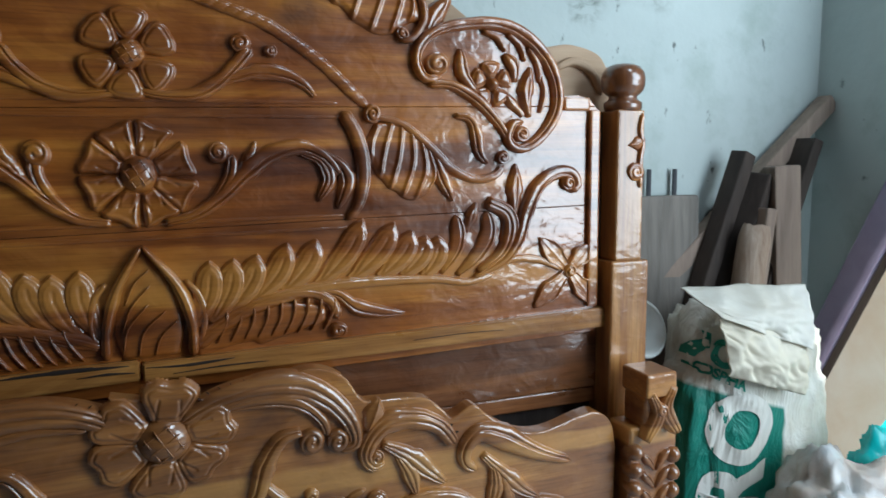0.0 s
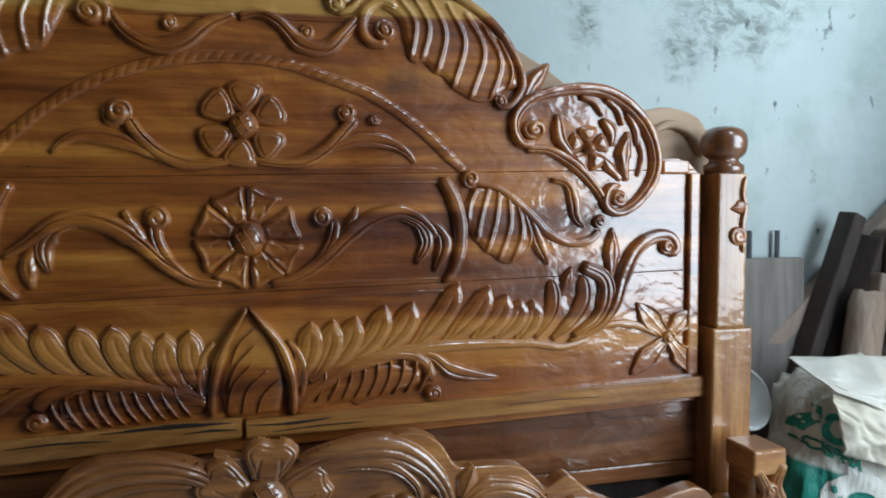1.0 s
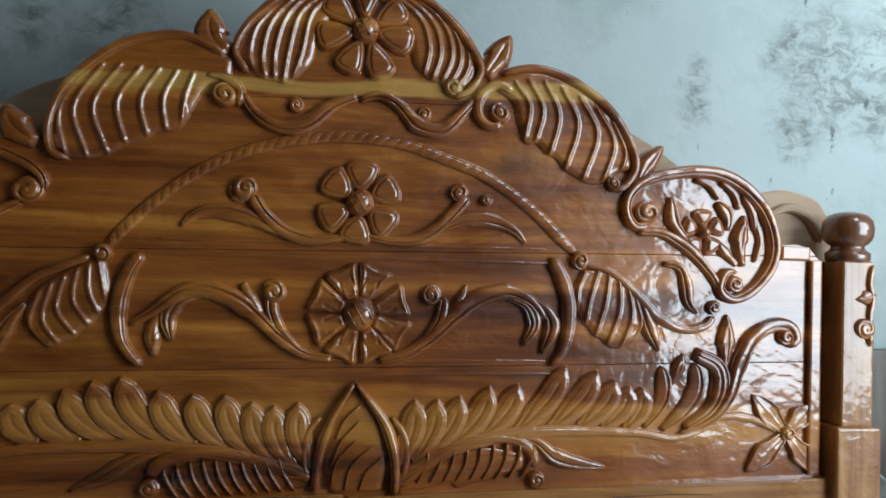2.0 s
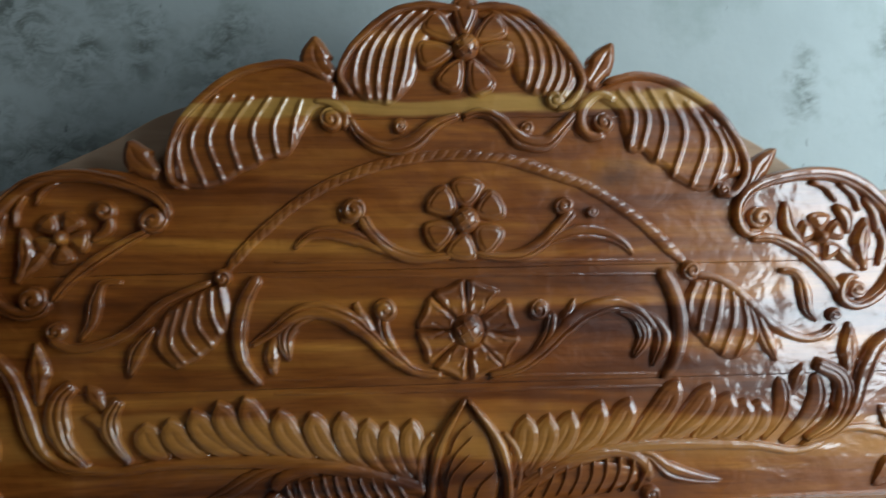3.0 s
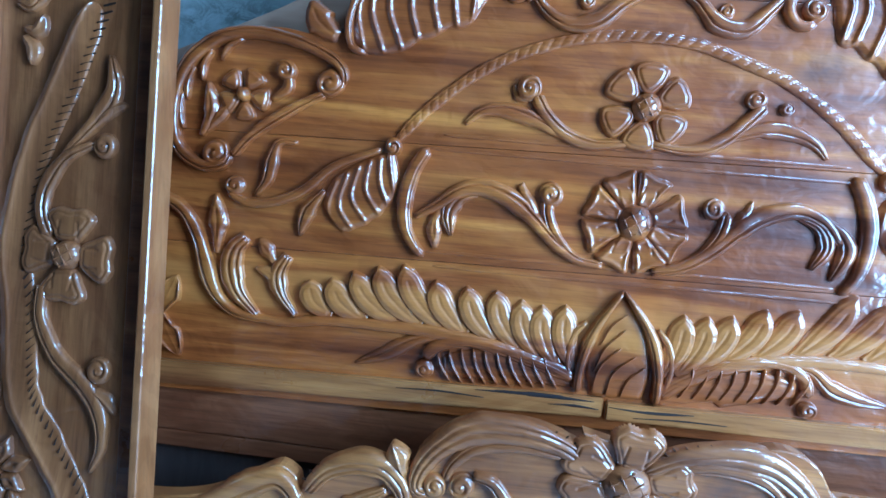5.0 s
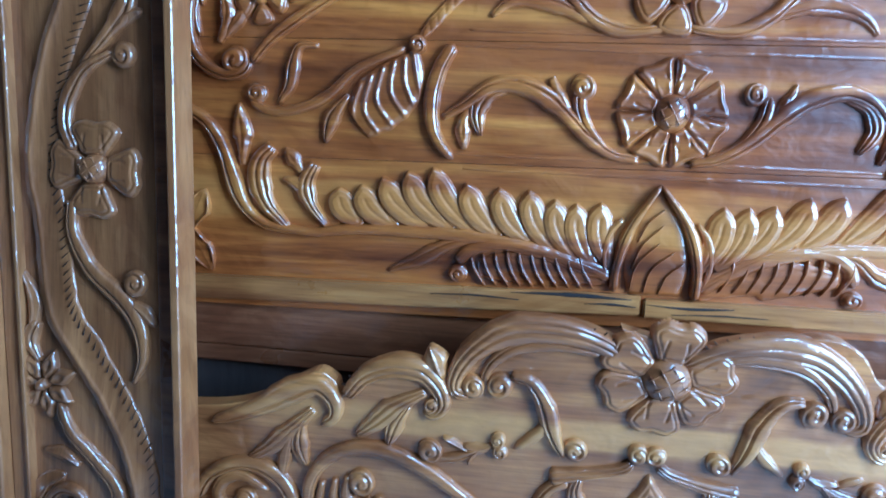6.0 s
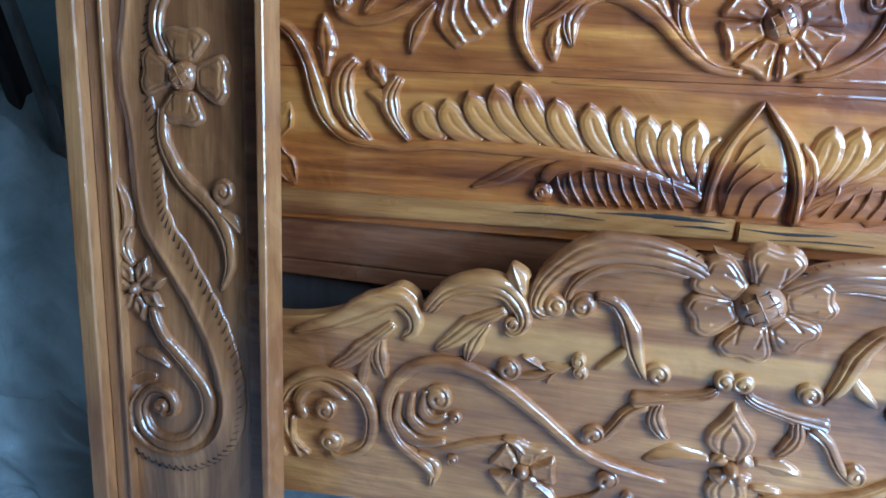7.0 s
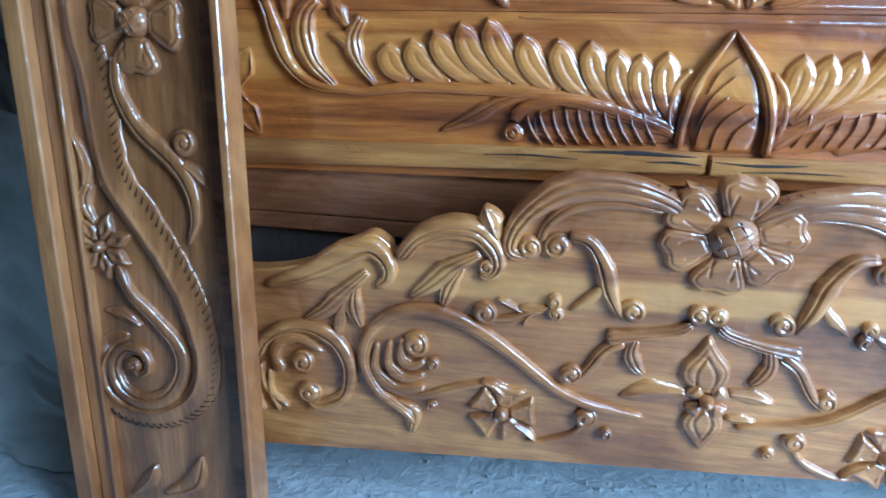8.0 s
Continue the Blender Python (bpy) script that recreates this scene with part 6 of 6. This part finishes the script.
stem(FB, "spiral_rib", [(0.485, 0.324), (0.489, 0.276), (0.456, 0.245), (0.408, 0.251)], (0.00488, 0.0122, 0.00488), 0.015, "round", "leaf")
stem(FB, "spiral_rib", [(-0.465, 0.33), (-0.467, 0.289), (-0.443, 0.267), (-0.408, 0.276)], (0.00488, 0.0122, 0.00488), 0.015, "round", "leaf")
stem(FB, "spiral_rib", [(0.465, 0.33), (0.467, 0.289), (0.443, 0.267), (0.408, 0.276)], (0.00488, 0.0122, 0.00488), 0.015, "round", "leaf")
stem(FB, "spiral_rib", [(-0.445, 0.337), (-0.447, 0.304), (-0.43, 0.29), (-0.408, 0.301)], (0.00488, 0.0122, 0.00488), 0.015, "round", "leaf")
stem(FB, "spiral_rib", [(0.445, 0.337), (0.447, 0.304), (0.43, 0.29), (0.408, 0.301)], (0.00488, 0.0122, 0.00488), 0.015, "round", "leaf")
bead(FB, "bead", (-0.423, 0.329), 0.022, 0.018)
bead(FB, "bead", (0.423, 0.329), 0.022, 0.018)
bead(FB, "bead", (-0.396, 0.296), 0.012, 0.014)
bead(FB, "bead", (0.396, 0.296), 0.012, 0.014)
bead(FB, "bead", (-0.396, 0.22), 0.01, 0.014)
bead(FB, "bead", (0.396, 0.22), 0.01, 0.014)
stem(FB, "vine", [(-0.456, 0.234), (-0.405, 0.237), (-0.35, 0.259), (-0.312, 0.272)], (0.00366, 0.01098, 0.00488), 0.01, "round", "leaf")
stem(FB, "vine", [(0.456, 0.234), (0.405, 0.237), (0.35, 0.259), (0.312, 0.272)], (0.00366, 0.01098, 0.00488), 0.01, "round", "leaf")
stem(FB, "leaf", [(-0.318, 0.275), (-0.296, 0.27), (-0.279, 0.253)], (0.00488, 0.0122, 0.00366), 0.016, "vee", "leaf")
stem(FB, "leaf", [(0.318, 0.275), (0.296, 0.27), (0.279, 0.253)], (0.00488, 0.0122, 0.00366), 0.016, "vee", "leaf")
flower(FB, "carved_flower", (-0.283, 0.222), 5, 0.052, 0.013, 80, "fan", 0.0260, 0.014)
flower(FB, "carved_flower", (0.283, 0.222), 5, 0.052, 0.013, 100, "fan", 0.0260, 0.014)
stem(FB, "leaf", [(-0.264, 0.206), (-0.245, 0.193), (-0.227, 0.178)], (0.00488, 0.00976, 0.00366), 0.014, "vee", "leaf")
stem(FB, "leaf", [(0.264, 0.206), (0.245, 0.193), (0.227, 0.178)], (0.00488, 0.00976, 0.00366), 0.014, "vee", "leaf")
bead(FB, "bead", (-0.153, 0.231), 0.018, 0.016)
bead(FB, "bead", (0.153, 0.231), 0.018, 0.016)
bead(FB, "bead", (-0.12, 0.205), 0.011, 0.014)
bead(FB, "bead", (0.12, 0.205), 0.011, 0.014)
stem(FB, "vine", [(-0.152, 0.222), (-0.173, 0.195), (-0.216, 0.176), (-0.243, 0.176)], (0.00488, 0.00732, 0.00366), 0.01, "round", "taper")
stem(FB, "vine", [(0.152, 0.222), (0.173, 0.195), (0.216, 0.176), (0.243, 0.176)], (0.00488, 0.00732, 0.00366), 0.01, "round", "taper")
# side rail: long ribbon with spiral end
stem(SR, "ribbon", [(-0.792, 1.156), (-0.83, 1.041), (-0.861, 0.958), (-0.878, 0.877), (-0.886, 0.795), (-0.872, 0.714), (-0.859, 0.595), (-0.817, 0.526), (-0.776, 0.46), (-0.744, 0.388), (-0.729, 0.311), (-0.744, 0.251), (-0.794, 0.211), (-0.854, 0.206), (-0.899, 0.232), (-0.91, 0.279), (-0.887, 0.323), (-0.856, 0.340)], (0.0253, 0.0299, 0.0170), 0.013, "ribbon", "taper")
bead(SR, "spiral_boss", (-0.850, 0.291), 0.013, 0.016)
flower(SR, "carved_flower", (-0.804, 0.799), 4, 0.067, 0.022, 0, "blunt", 0.0360, 0.013, (88, 176, 266, 358))
stem(SR, "vine", [(-0.837, 0.752), (-0.836, 0.705), (-0.809, 0.655), (-0.764, 0.615), (-0.737, 0.574), (-0.732, 0.531), (-0.746, 0.493)], (0.0092, 0.0161, 0.00345), 0.013, "groove", "leaf")
bead(SR, "bead", (-0.743, 0.64), 0.019, 0.015)
stem(SR, "leaf", [(-0.761, 0.615), (-0.737, 0.603), (-0.712, 0.58)], (0.0046, 0.0138, 0.00345), 0.011, "vee", "leaf")
stem(SR, "vine", [(-0.832, 0.823), (-0.846, 0.856), (-0.842, 0.896), (-0.815, 0.937), (-0.774, 0.96)], (0.01035, 0.01265, 0.00575), 0.013, "groove", "taper")
bead(SR, "bead", (-0.759, 0.957), 0.018, 0.015)
stem(SR, "leaf", [(-0.776, 0.987), (-0.754, 1.01), (-0.733, 1.016)], (0.0046, 0.01265, 0.00345), 0.011, "vee", "leaf")
stem(SR, "leaf", [(-0.82, 0.942), (-0.776, 0.992), (-0.753, 1.038), (-0.762, 1.084)], (0.0046, 0.0161, 0.00345), 0.013, "groove", "leaf")
# side rail: small star flower and its stem
flower(SR, "carved_flower", (-0.886, 0.479), 7, 0.052, 0.01, 75, "leaf", 0.013, 0.014)
stem(SR, "vine", [(-0.864, 0.455), (-0.845, 0.41), (-0.803, 0.366), (-0.773, 0.328), (-0.771, 0.285), (-0.797, 0.243), (-0.840, 0.229), (-0.875, 0.250), (-0.883, 0.288), (-0.863, 0.317), (-0.834, 0.313), (-0.824, 0.288), (-0.842, 0.273), (-0.852, 0.286)], (0.009, 0.0155, 0.006), 0.014, "groove", "taper")
stem(SR, "leaf", [(-0.891, 0.513), (-0.908, 0.546), (-0.894, 0.573)], (0.0046, 0.0138, 0.0069), 0.013, "groove", "leaf")
stem(SR, "leaf", [(-0.908, 0.537), (-0.9, 0.6), (-0.919, 0.65)], (0.00575, 0.01265, 0.0023), 0.012, "vee", "leaf")
stem(SR, "leaf", [(-0.832, 0.357), (-0.856, 0.372), (-0.889, 0.378)], (0.00345, 0.0115, 0.0023), 0.011, "vee", "leaf")
# side rail: foot leaves and the upper mirror half
stem(SR, "leaf", [(-0.871, 0.057), (-0.84, 0.088), (-0.828, 0.115)], (0.0069, 0.0161, 0.00345), 0.012, "vee", "leaf")
stem(SR, "leaf", [(-0.81, 0.067), (-0.763, 0.095), (-0.746, 0.142)], (0.0069, 0.0184, 0.00345), 0.012, "groove", "leaf")
stem(SR, "leaf", [(-0.903, 1.149), (-0.882, 1.146), (-0.856, 1.192)], (0.0069, 0.0138, 0.00345), 0.013, "groove", "leaf")
stem(SR, "leaf", [(-0.891, 1.113), (-0.874, 1.11), (-0.863, 1.134)], (0.0069, 0.0138, 0.00345), 0.013, "vee", "leaf")
stem(SR, "leaf", [(-0.892, 1.101), (-0.879, 1.086), (-0.878, 1.062)], (0.0069, 0.0138, 0.00345), 0.013, "vee", "leaf")
hatching(SR, "hatch_cut", [(-0.792, 1.156), (-0.83, 1.041), (-0.861, 0.958), (-0.878, 0.877), (-0.886, 0.795), (-0.872, 0.714), (-0.859, 0.595), (-0.817, 0.526), (-0.776, 0.46), (-0.744, 0.388), (-0.729, 0.311)], 0.027, 0.0125, 0.0075, -1.0)
hatching(SR, "hatch_cut", [(-0.729, 0.311), (-0.744, 0.251), (-0.794, 0.211), (-0.854, 0.206), (-0.899, 0.232), (-0.91, 0.279), (-0.887, 0.323)], 0.022, 0.0105, 0.0075, -1.0)

# ---- unfinished headboard behind ----
BK = [(-0.86, 0.90), (-0.86, 1.02), (-0.82, 1.085), (-0.739, 1.126), (-0.58, 1.199), (-0.468, 1.257), (-0.30, 1.30), (0.0, 1.34), (0.28, 1.30), (0.469, 1.219), (0.55, 1.169), (0.62, 1.125), (0.699, 1.130), (0.750, 1.137), (0.808, 1.124), (0.832, 1.099), (0.851, 1.058), (0.858, 0.90)]
RAWB = new("unfinished_headboard")
tagged(RAWB, "unfinished pale wooden headboard standing behind the varnished one", "headboard")
part("board", slab([tuple(p) for p in catmull(BK, 5)] + [(0.858, 0.42), (-0.86, 0.42)], 0.060, 0.095, bevel=0.003), M_RAW, RAWB)
for x in (-0.86, 0.79):
    part("leg", box(x, x + 0.068, 0.062, 0.093, 0.0, 0.4195, 0.003), M_RAW, RAWB)
WOOD["unfinished_headboard"] = M_RAW
for s in (stem(RAWB, "scroll", [(0.715, 1.09), (0.755, 1.105), (0.795, 1.09), (0.82, 1.045)], (0.006, 0.010, 0.005), 0.012, "round"),):
    s.location.y = 0.060

# ---- timber in the corner ----
plank = part("grey_plank", box(-0.165, 0.092, -0.012, 0.012, 0, 0.842, 0.008), M_GREYWOOD)
plank.matrix_world = pose(1.075, 0.150, 0.0, -2.6, 0, 0)
tagged(plank, "weathered grey wooden plank with rounded corner leaning on the wall", "plank")
for x in (1.047, 1.118):
    bm = bmesh.new()
    bmesh.ops.create_cone(bm, cap_ends=True, segments=12, radius1=0.0055, radius2=0.0055, depth=0.9)
    rod = part("steel_rod", bm, M_STEEL, smooth=True)
    rod.location = (x, 0.205, 0.45)
    tagged(rod, "thin dull steel rod standing behind the grey plank", "rod", "steel rods")


def timber(name, a, b, w, d, mat, label, twist=0.0, jag=0.0, group="timber in the corner"):
    return tagged(part(name, beam(a, b, w, d, 0.005, twist, jag), mat), label, "timber", group)


timber("dark_timber", (0.92, 0.14, 0.0), (1.265, 0.150, 0.935), 0.042, 0.04, M_BLACKWOOD, "old dark squared timber leaning on the wall", 10)
timber("dark_timber", (0.99, 0.145, 0.0), (1.315, 0.155, 0.885), 0.075, 0.04, M_BLACKWOOD, "old dark squared timber leaning on the wall", 20)
timber("dark_timber", (1.10, 0.15, 0.0), (1.455, 0.150, 0.965), 0.075, 0.03, M_BLACKWOOD, "old dark board leaning in the corner", 0)
timber("brown_beam", (1.40, 0.10, 0.0), (1.352, 0.125, 0.905), 0.064, 0.06, M_BEAM, "squared dusty brown beam standing in the corner", 8)
timber("brown_beam", (0.36, 0.190, 0.03), (1.56, 0.188, 1.060), 0.042, 0.04, M_BEAM, "squared brown beam leaning across into the corner", 0)
timber("short_board", (1.19, 0.12, 0.0), (1.295, 0.125, 0.81), 0.075, 0.03, M_BEAM, "brown sawn board leaning in the corner", 0)


def log_post():
    n, rows_n = 20, 26
    a, b = Vector((1.13, 0.09, 0.0)), Vector((1.25, 0.088, 0.775))
    q = (b - a).to_track_quat("Z", "Y").to_matrix()
    verts, faces = [], []
    for j in range(rows_n + 1):
        u = j / rows_n
        c = a.lerp(b, u)
        for k in range(n):
            an = 2 * math.pi * k / n
            r = 0.034 * (1 + 0.10 * noise.noise(Vector((math.cos(an) * 1.5, math.sin(an) * 1.5, u * 9)))) * (1.0 if u < 0.97 else 0.8)
            verts.append(tuple(c + q @ Vector((r * math.cos(an), r * math.sin(an), 0.008 * noise.noise(Vector((an * 2, 3, 1))) if j == rows_n else 0))))
    for j in range(rows_n):
        for k in range(n):
            faces.append((j * n + k, j * n + (k + 1) % n, (j + 1) * n + (k + 1) % n, (j + 1) * n + k))
    faces.append(tuple(range(n))[::-1])
    faces.append(tuple(rows_n * n + k for k in range(n)))
    return tagged(obj("log", verts, faces, M_BARK), "rough round log with a splintered pale end", "log")


log_post()


def door_leaf():
    """Cream panel with a mauve edge, leaning slantwise on the side wall."""
    th = new("leaning_door_leaf")
    tagged(th, "cream door leaf with a mauve edge leaning on the wall", "door leaf")
    part("panel", box(-0.42, 0.0, 0.0, 0.03, 0.0, 1.3, 0.002), M_CREAM, th)
    part("edge_strip", box(0.004, 0.075, -0.012, 0.034, 0.0, 1.3, 0.004), M_PURPLE, th, "mauve painted edge")
    part("dark_edge_strip", box(-0.014, 0.002, -0.006, 0.032, 0.0, 1.3, 0.001), M_BLACKWOOD, th, "dark joint")
    th.matrix_world = Matrix.Translation((1.51, 0.285, 0.02)) @ pose(0, 0, 0, 0, 0, 0) @ Matrix(((0, 1, 0, 0), (1, 0, 0, 0), (0, 0, 1, 0), (0, 0, 0, 1))) @ pose(0, 0, 0, 0, -24.5, 0)
    return th


door_leaf()

# ---- sacks and bags ----
sack = lump("fertiliser_sack", (1.165, 0.03, 0.300), (0.185, 0.10, 0.312), M_SACK, amp=0.16, freq=1.7, square=0.66, seed=4.2, folds=0.11, seg=110)
tagged(sack, "white woven fertiliser sack with green print, folded over, on the floor", "sack")


def on_sack(name, text, size, at, turn, mat, label=""):
    """Print wrapped on the sack: flat letters laid onto its front."""
    cu = bpy.data.curves.new(name, "FONT")
    cu.body, cu.size, cu.align_x, cu.align_y = text, size, "CENTER", "CENTER"
    cu.offset = size * 0.045
    tmp = bpy.data.objects.new(name, cu)
    scene.collection.objects.link(tmp)
    bpy.context.view_layer.update()
    me = bpy.data.meshes.new_from_object(tmp)
    bpy.data.objects.remove(tmp)
    bm = bmesh.new()
    bm.from_mesh(me)
    bmesh.ops.triangulate(bm, faces=bm.faces)
    bmesh.ops.subdivide_edges(bm, edges=list(bm.edges), cuts=3, use_grid_fill=True)
    tree = BVHTree.FromPolygons([v.co for v in sack.data.vertices], [p.vertices for p in sack.data.polygons])
    m = Matrix.Rotation(radians(turn), 3, "Y")
    for v in bm.verts:
        q = m @ Vector((v.co.x, 0, v.co.y)) + Vector((at[0], -1.0, at[1]))
        hit = tree.ray_cast(q, Vector((0, 1, 0)))
        v.co = hit[0] + Vector((0, -0.0025, 0)) if hit[0] else Vector((q.x, 0, q.z))
    return part(name, bm, mat, sack, label)


on_sack("printed_letters", "RO", 0.180, (-0.085, 0.030), -82, M_PRINT_W, "large white printed letters")
on_sack("printed_bar", "I", 0.14, (-0.120, -0.13), -82, M_PRINT_W)
on_sack("printed_bar", "I", 0.072, (-0.150, 0.250), 24, M_PRINT_G)
on_sack("printed_ring", "O", 0.072, (-0.112, 0.232), 24, M_PRINT_G)
on_sack("printed_word", "OSPHA", 0.028, (-0.118, 0.190), 26, M_PRINT_G, "small green printed letters")


def cloth_sheet(name, corners, sag, seed, mat, rumple=0.012):
    """A creased loose sheet of sacking spanned between four corners (top left, top right, low right, low left)."""
    verts, faces = [], []
    nx, nz = 46, 34
    tl, tr, br, bl = [Vector(q) for q in corners]
    for j in range(nz + 1):
        for i in range(nx + 1):
            u, w = i / nx, j / nz
            q = tl.lerp(tr, u).lerp(bl.lerp(br, u), w)
            edge = 0.005 * noise.noise(Vector((u * 3, w * 3, seed)))
            fold = abs(noise.noise(Vector((u * 3.1 + w * 1.2, w * 2.2 - u, seed + 5)))) + 0.5 * abs(noise.noise(Vector((u * 7 - w * 3, w * 6 + u * 2, seed + 9))))
            q += Vector((edge, -sag * math.sin(math.pi * w) * (0.5 + 0.5 * math.sin(math.pi * u)) + 2.2 * rumple * fold - rumple, edge * 0.8))
            verts.append(tuple(q))
    n = nx + 1
    for j in range(nz):
        for i in range(nx):
            faces.append((j * n + i, j * n + i + 1, (j + 1) * n + i + 1, (j + 1) * n + i))
    ob = obj(name, verts, faces, mat)
    so = ob.modifiers.new("thick", "SOLIDIFY")
    so.thickness = 0.002
    ob.parent = sack
    ob.matrix_parent_inverse = Matrix.Translation(sack.location).inverted()
    return ob


M_FLAP = plain("white_woven_flap", (0.60, 0.55, 0.45), (0.82, 0.80, 0.74), 11, 0.55, 0.5, 0.006)
M_LINING = plain("cream_sack_lining", (0.60, 0.52, 0.38), (0.80, 0.75, 0.64), 9, 0.5, 0.5, 0.006)
cloth_sheet("sack_mouth", ((0.985, -0.090, 0.632), (1.205, -0.094, 0.566), (1.195, -0.104, 0.455), (1.012, -0.098, 0.512)), 0.018, 2.0, M_LINING, 0.008)
cloth_sheet("sack_flap", ((0.955, -0.015, 0.672), (1.228, -0.060, 0.668), (1.206, -0.112, 0.545), (0.982, -0.104, 0.628)), 0.022, 4.0, M_FLAP, 0.008)

bag = lump("plastic_bag", (1.215, -0.19, 0.165), (0.125, 0.10, 0.178), M_BAG, amp=0.25, freq=2.2, square=0.8, seed=9.0, folds=0.2)
tagged(bag, "milky clear plastic bag with orange contents on the floor", "bag")
teal = lump("teal_bag", (1.37, -0.20, 0.175), (0.095, 0.09, 0.19), M_TEAL, amp=0.3, freq=2.4, square=0.75, seed=3.0, folds=0.25)
tagged(teal, "crumpled shiny teal plastic bag on the floor", "bag")

# ---- bucket behind the post ----
BU = new("bucket")
tagged(BU, "white plastic bucket with a rolled rim behind the bed post", "bucket")
v, f = lathe(0, 0, [(0.0, 0.085), (0.30, 0.108), (0.30, 0.103), (0.01, 0.080)], 36)
obj("bucket_body", v, f[:-2] + [f[-2]], M_BUCKET, BU)
v, f = lathe(0, 0, [(0.290, 0.107), (0.288, 0.116), (0.296, 0.119), (0.306, 0.116), (0.306, 0.104), (0.292, 0.103)], 36)
obj("rim", v, f[:-2], M_BUCKET, BU)
BU.matrix_world = pose(0.888, 0.18, 0.525, 68, 0, 12) @ Matrix.Scale(0.52, 4)
crate = tagged(part("wooden_crate", box(0.885, 0.965, 0.09, 0.20, 0.0, 0.475, 0.004), M_BLACKWOOD), "old dark wooden block under the bucket", "block")

# ---- grey heap beyond the side rail ----
heap = lump("grey_sack", (-1.38, 0.075, 0.325), (0.34, 0.12, 0.35), M_GREYBAG, amp=0.2, freq=1.8, square=0.7, seed=1.0, folds=0.12)
tagged(heap, "dusty grey filled sack slumped against the wall", "sack")


def tarpaulin():
    verts, faces = [], []
    nx, nz = 90, 80
    for j in range(nz + 1):
        for i in range(nx + 1):
            u, w = i / nx, j / nz
            x = -2.1 + 1.12 * u
            top = max(0.05, min(0.95, 0.33 - 1.08 * (x + 1.225)))
            z = top * w
            y = -0.12 + 0.20 * w + 0.035 * noise.noise(Vector((u * 5, w * 5, 3))) + 0.012 * noise.noise(Vector((u * 17, w * 14, 5))) + 0.02 * abs(noise.noise(Vector((u * 6 + w * 5, w * 3, 9))))
            verts.append((x, y, z))
    n = nx + 1
    for j in range(nz):
        for i in range(nx):
            faces.append((j * n + i, j * n + i + 1, (j + 1) * n + i + 1, (j + 1) * n + i))
    ob = obj("grey_tarpaulin", verts, faces, M_SHEET)
    so = ob.modifiers.new("thick", "SOLIDIFY")
    so.thickness = 0.006
    return tagged(ob, "grey dusty stiff sheet leaning with a slanted edge", "sheet")


tarpaulin()
timber("dark_timber", (-1.00, 0.05, 0.0), (-1.55, 0.17, 1.25), 0.06, 0.03, M_BLACKWOOD, "dark board leaning on the wall beyond the rail", 0, group="boards beyond the rail")
timber("dark_timber", (-0.98, 0.10, 0.0), (-1.25, 0.19, 1.35), 0.16, 0.02, M_BLACKWOOD, "dark board leaning on the wall beyond the rail", 0, group="boards beyond the rail")
timber("grey_batten", (-0.95, 0.0, 0.0), (-1.42, 0.12, 1.20), 0.022, 0.02, M_GREYWOOD, "thin grey batten leaning on the wall beyond the rail", 0, group="boards beyond the rail")


def rubble():
    """Small stones and crumbs of cement lying on the floor."""
    rnd = random.Random(5)
    verts, faces = [], []
    for _ in range(420):
        x, y = rnd.uniform(-1.0, 1.0), rnd.uniform(-0.25, 0.2)
        r = rnd.choice((0.0015, 0.002, 0.003, 0.0045))
        b = len(verts)
        for k in range(6):
            d = [(1, 0, 0), (-1, 0, 0), (0, 1, 0), (0, -1, 0), (0, 0, 1), (0, 0, -1)][k]
            s = r * rnd.uniform(0.6, 1.3)
            verts.append((x + d[0] * s, y + d[1] * s, 0.001 + (d[2] * s if d[2] > 0 else d[2] * r * 0.8)))
        for a, c, e in ((0, 2, 4), (2, 1, 4), (1, 3, 4), (3, 0, 4), (2, 0, 5), (1, 2, 5), (3, 1, 5), (0, 3, 5)):
            faces.append((b + a, b + c, b + e))
    return tagged(obj("rubble", verts, faces, M_RUBBLE, smooth=False), "grey cement crumbs and small stones on the floor", "rubble", kind="stuff")


rubble()
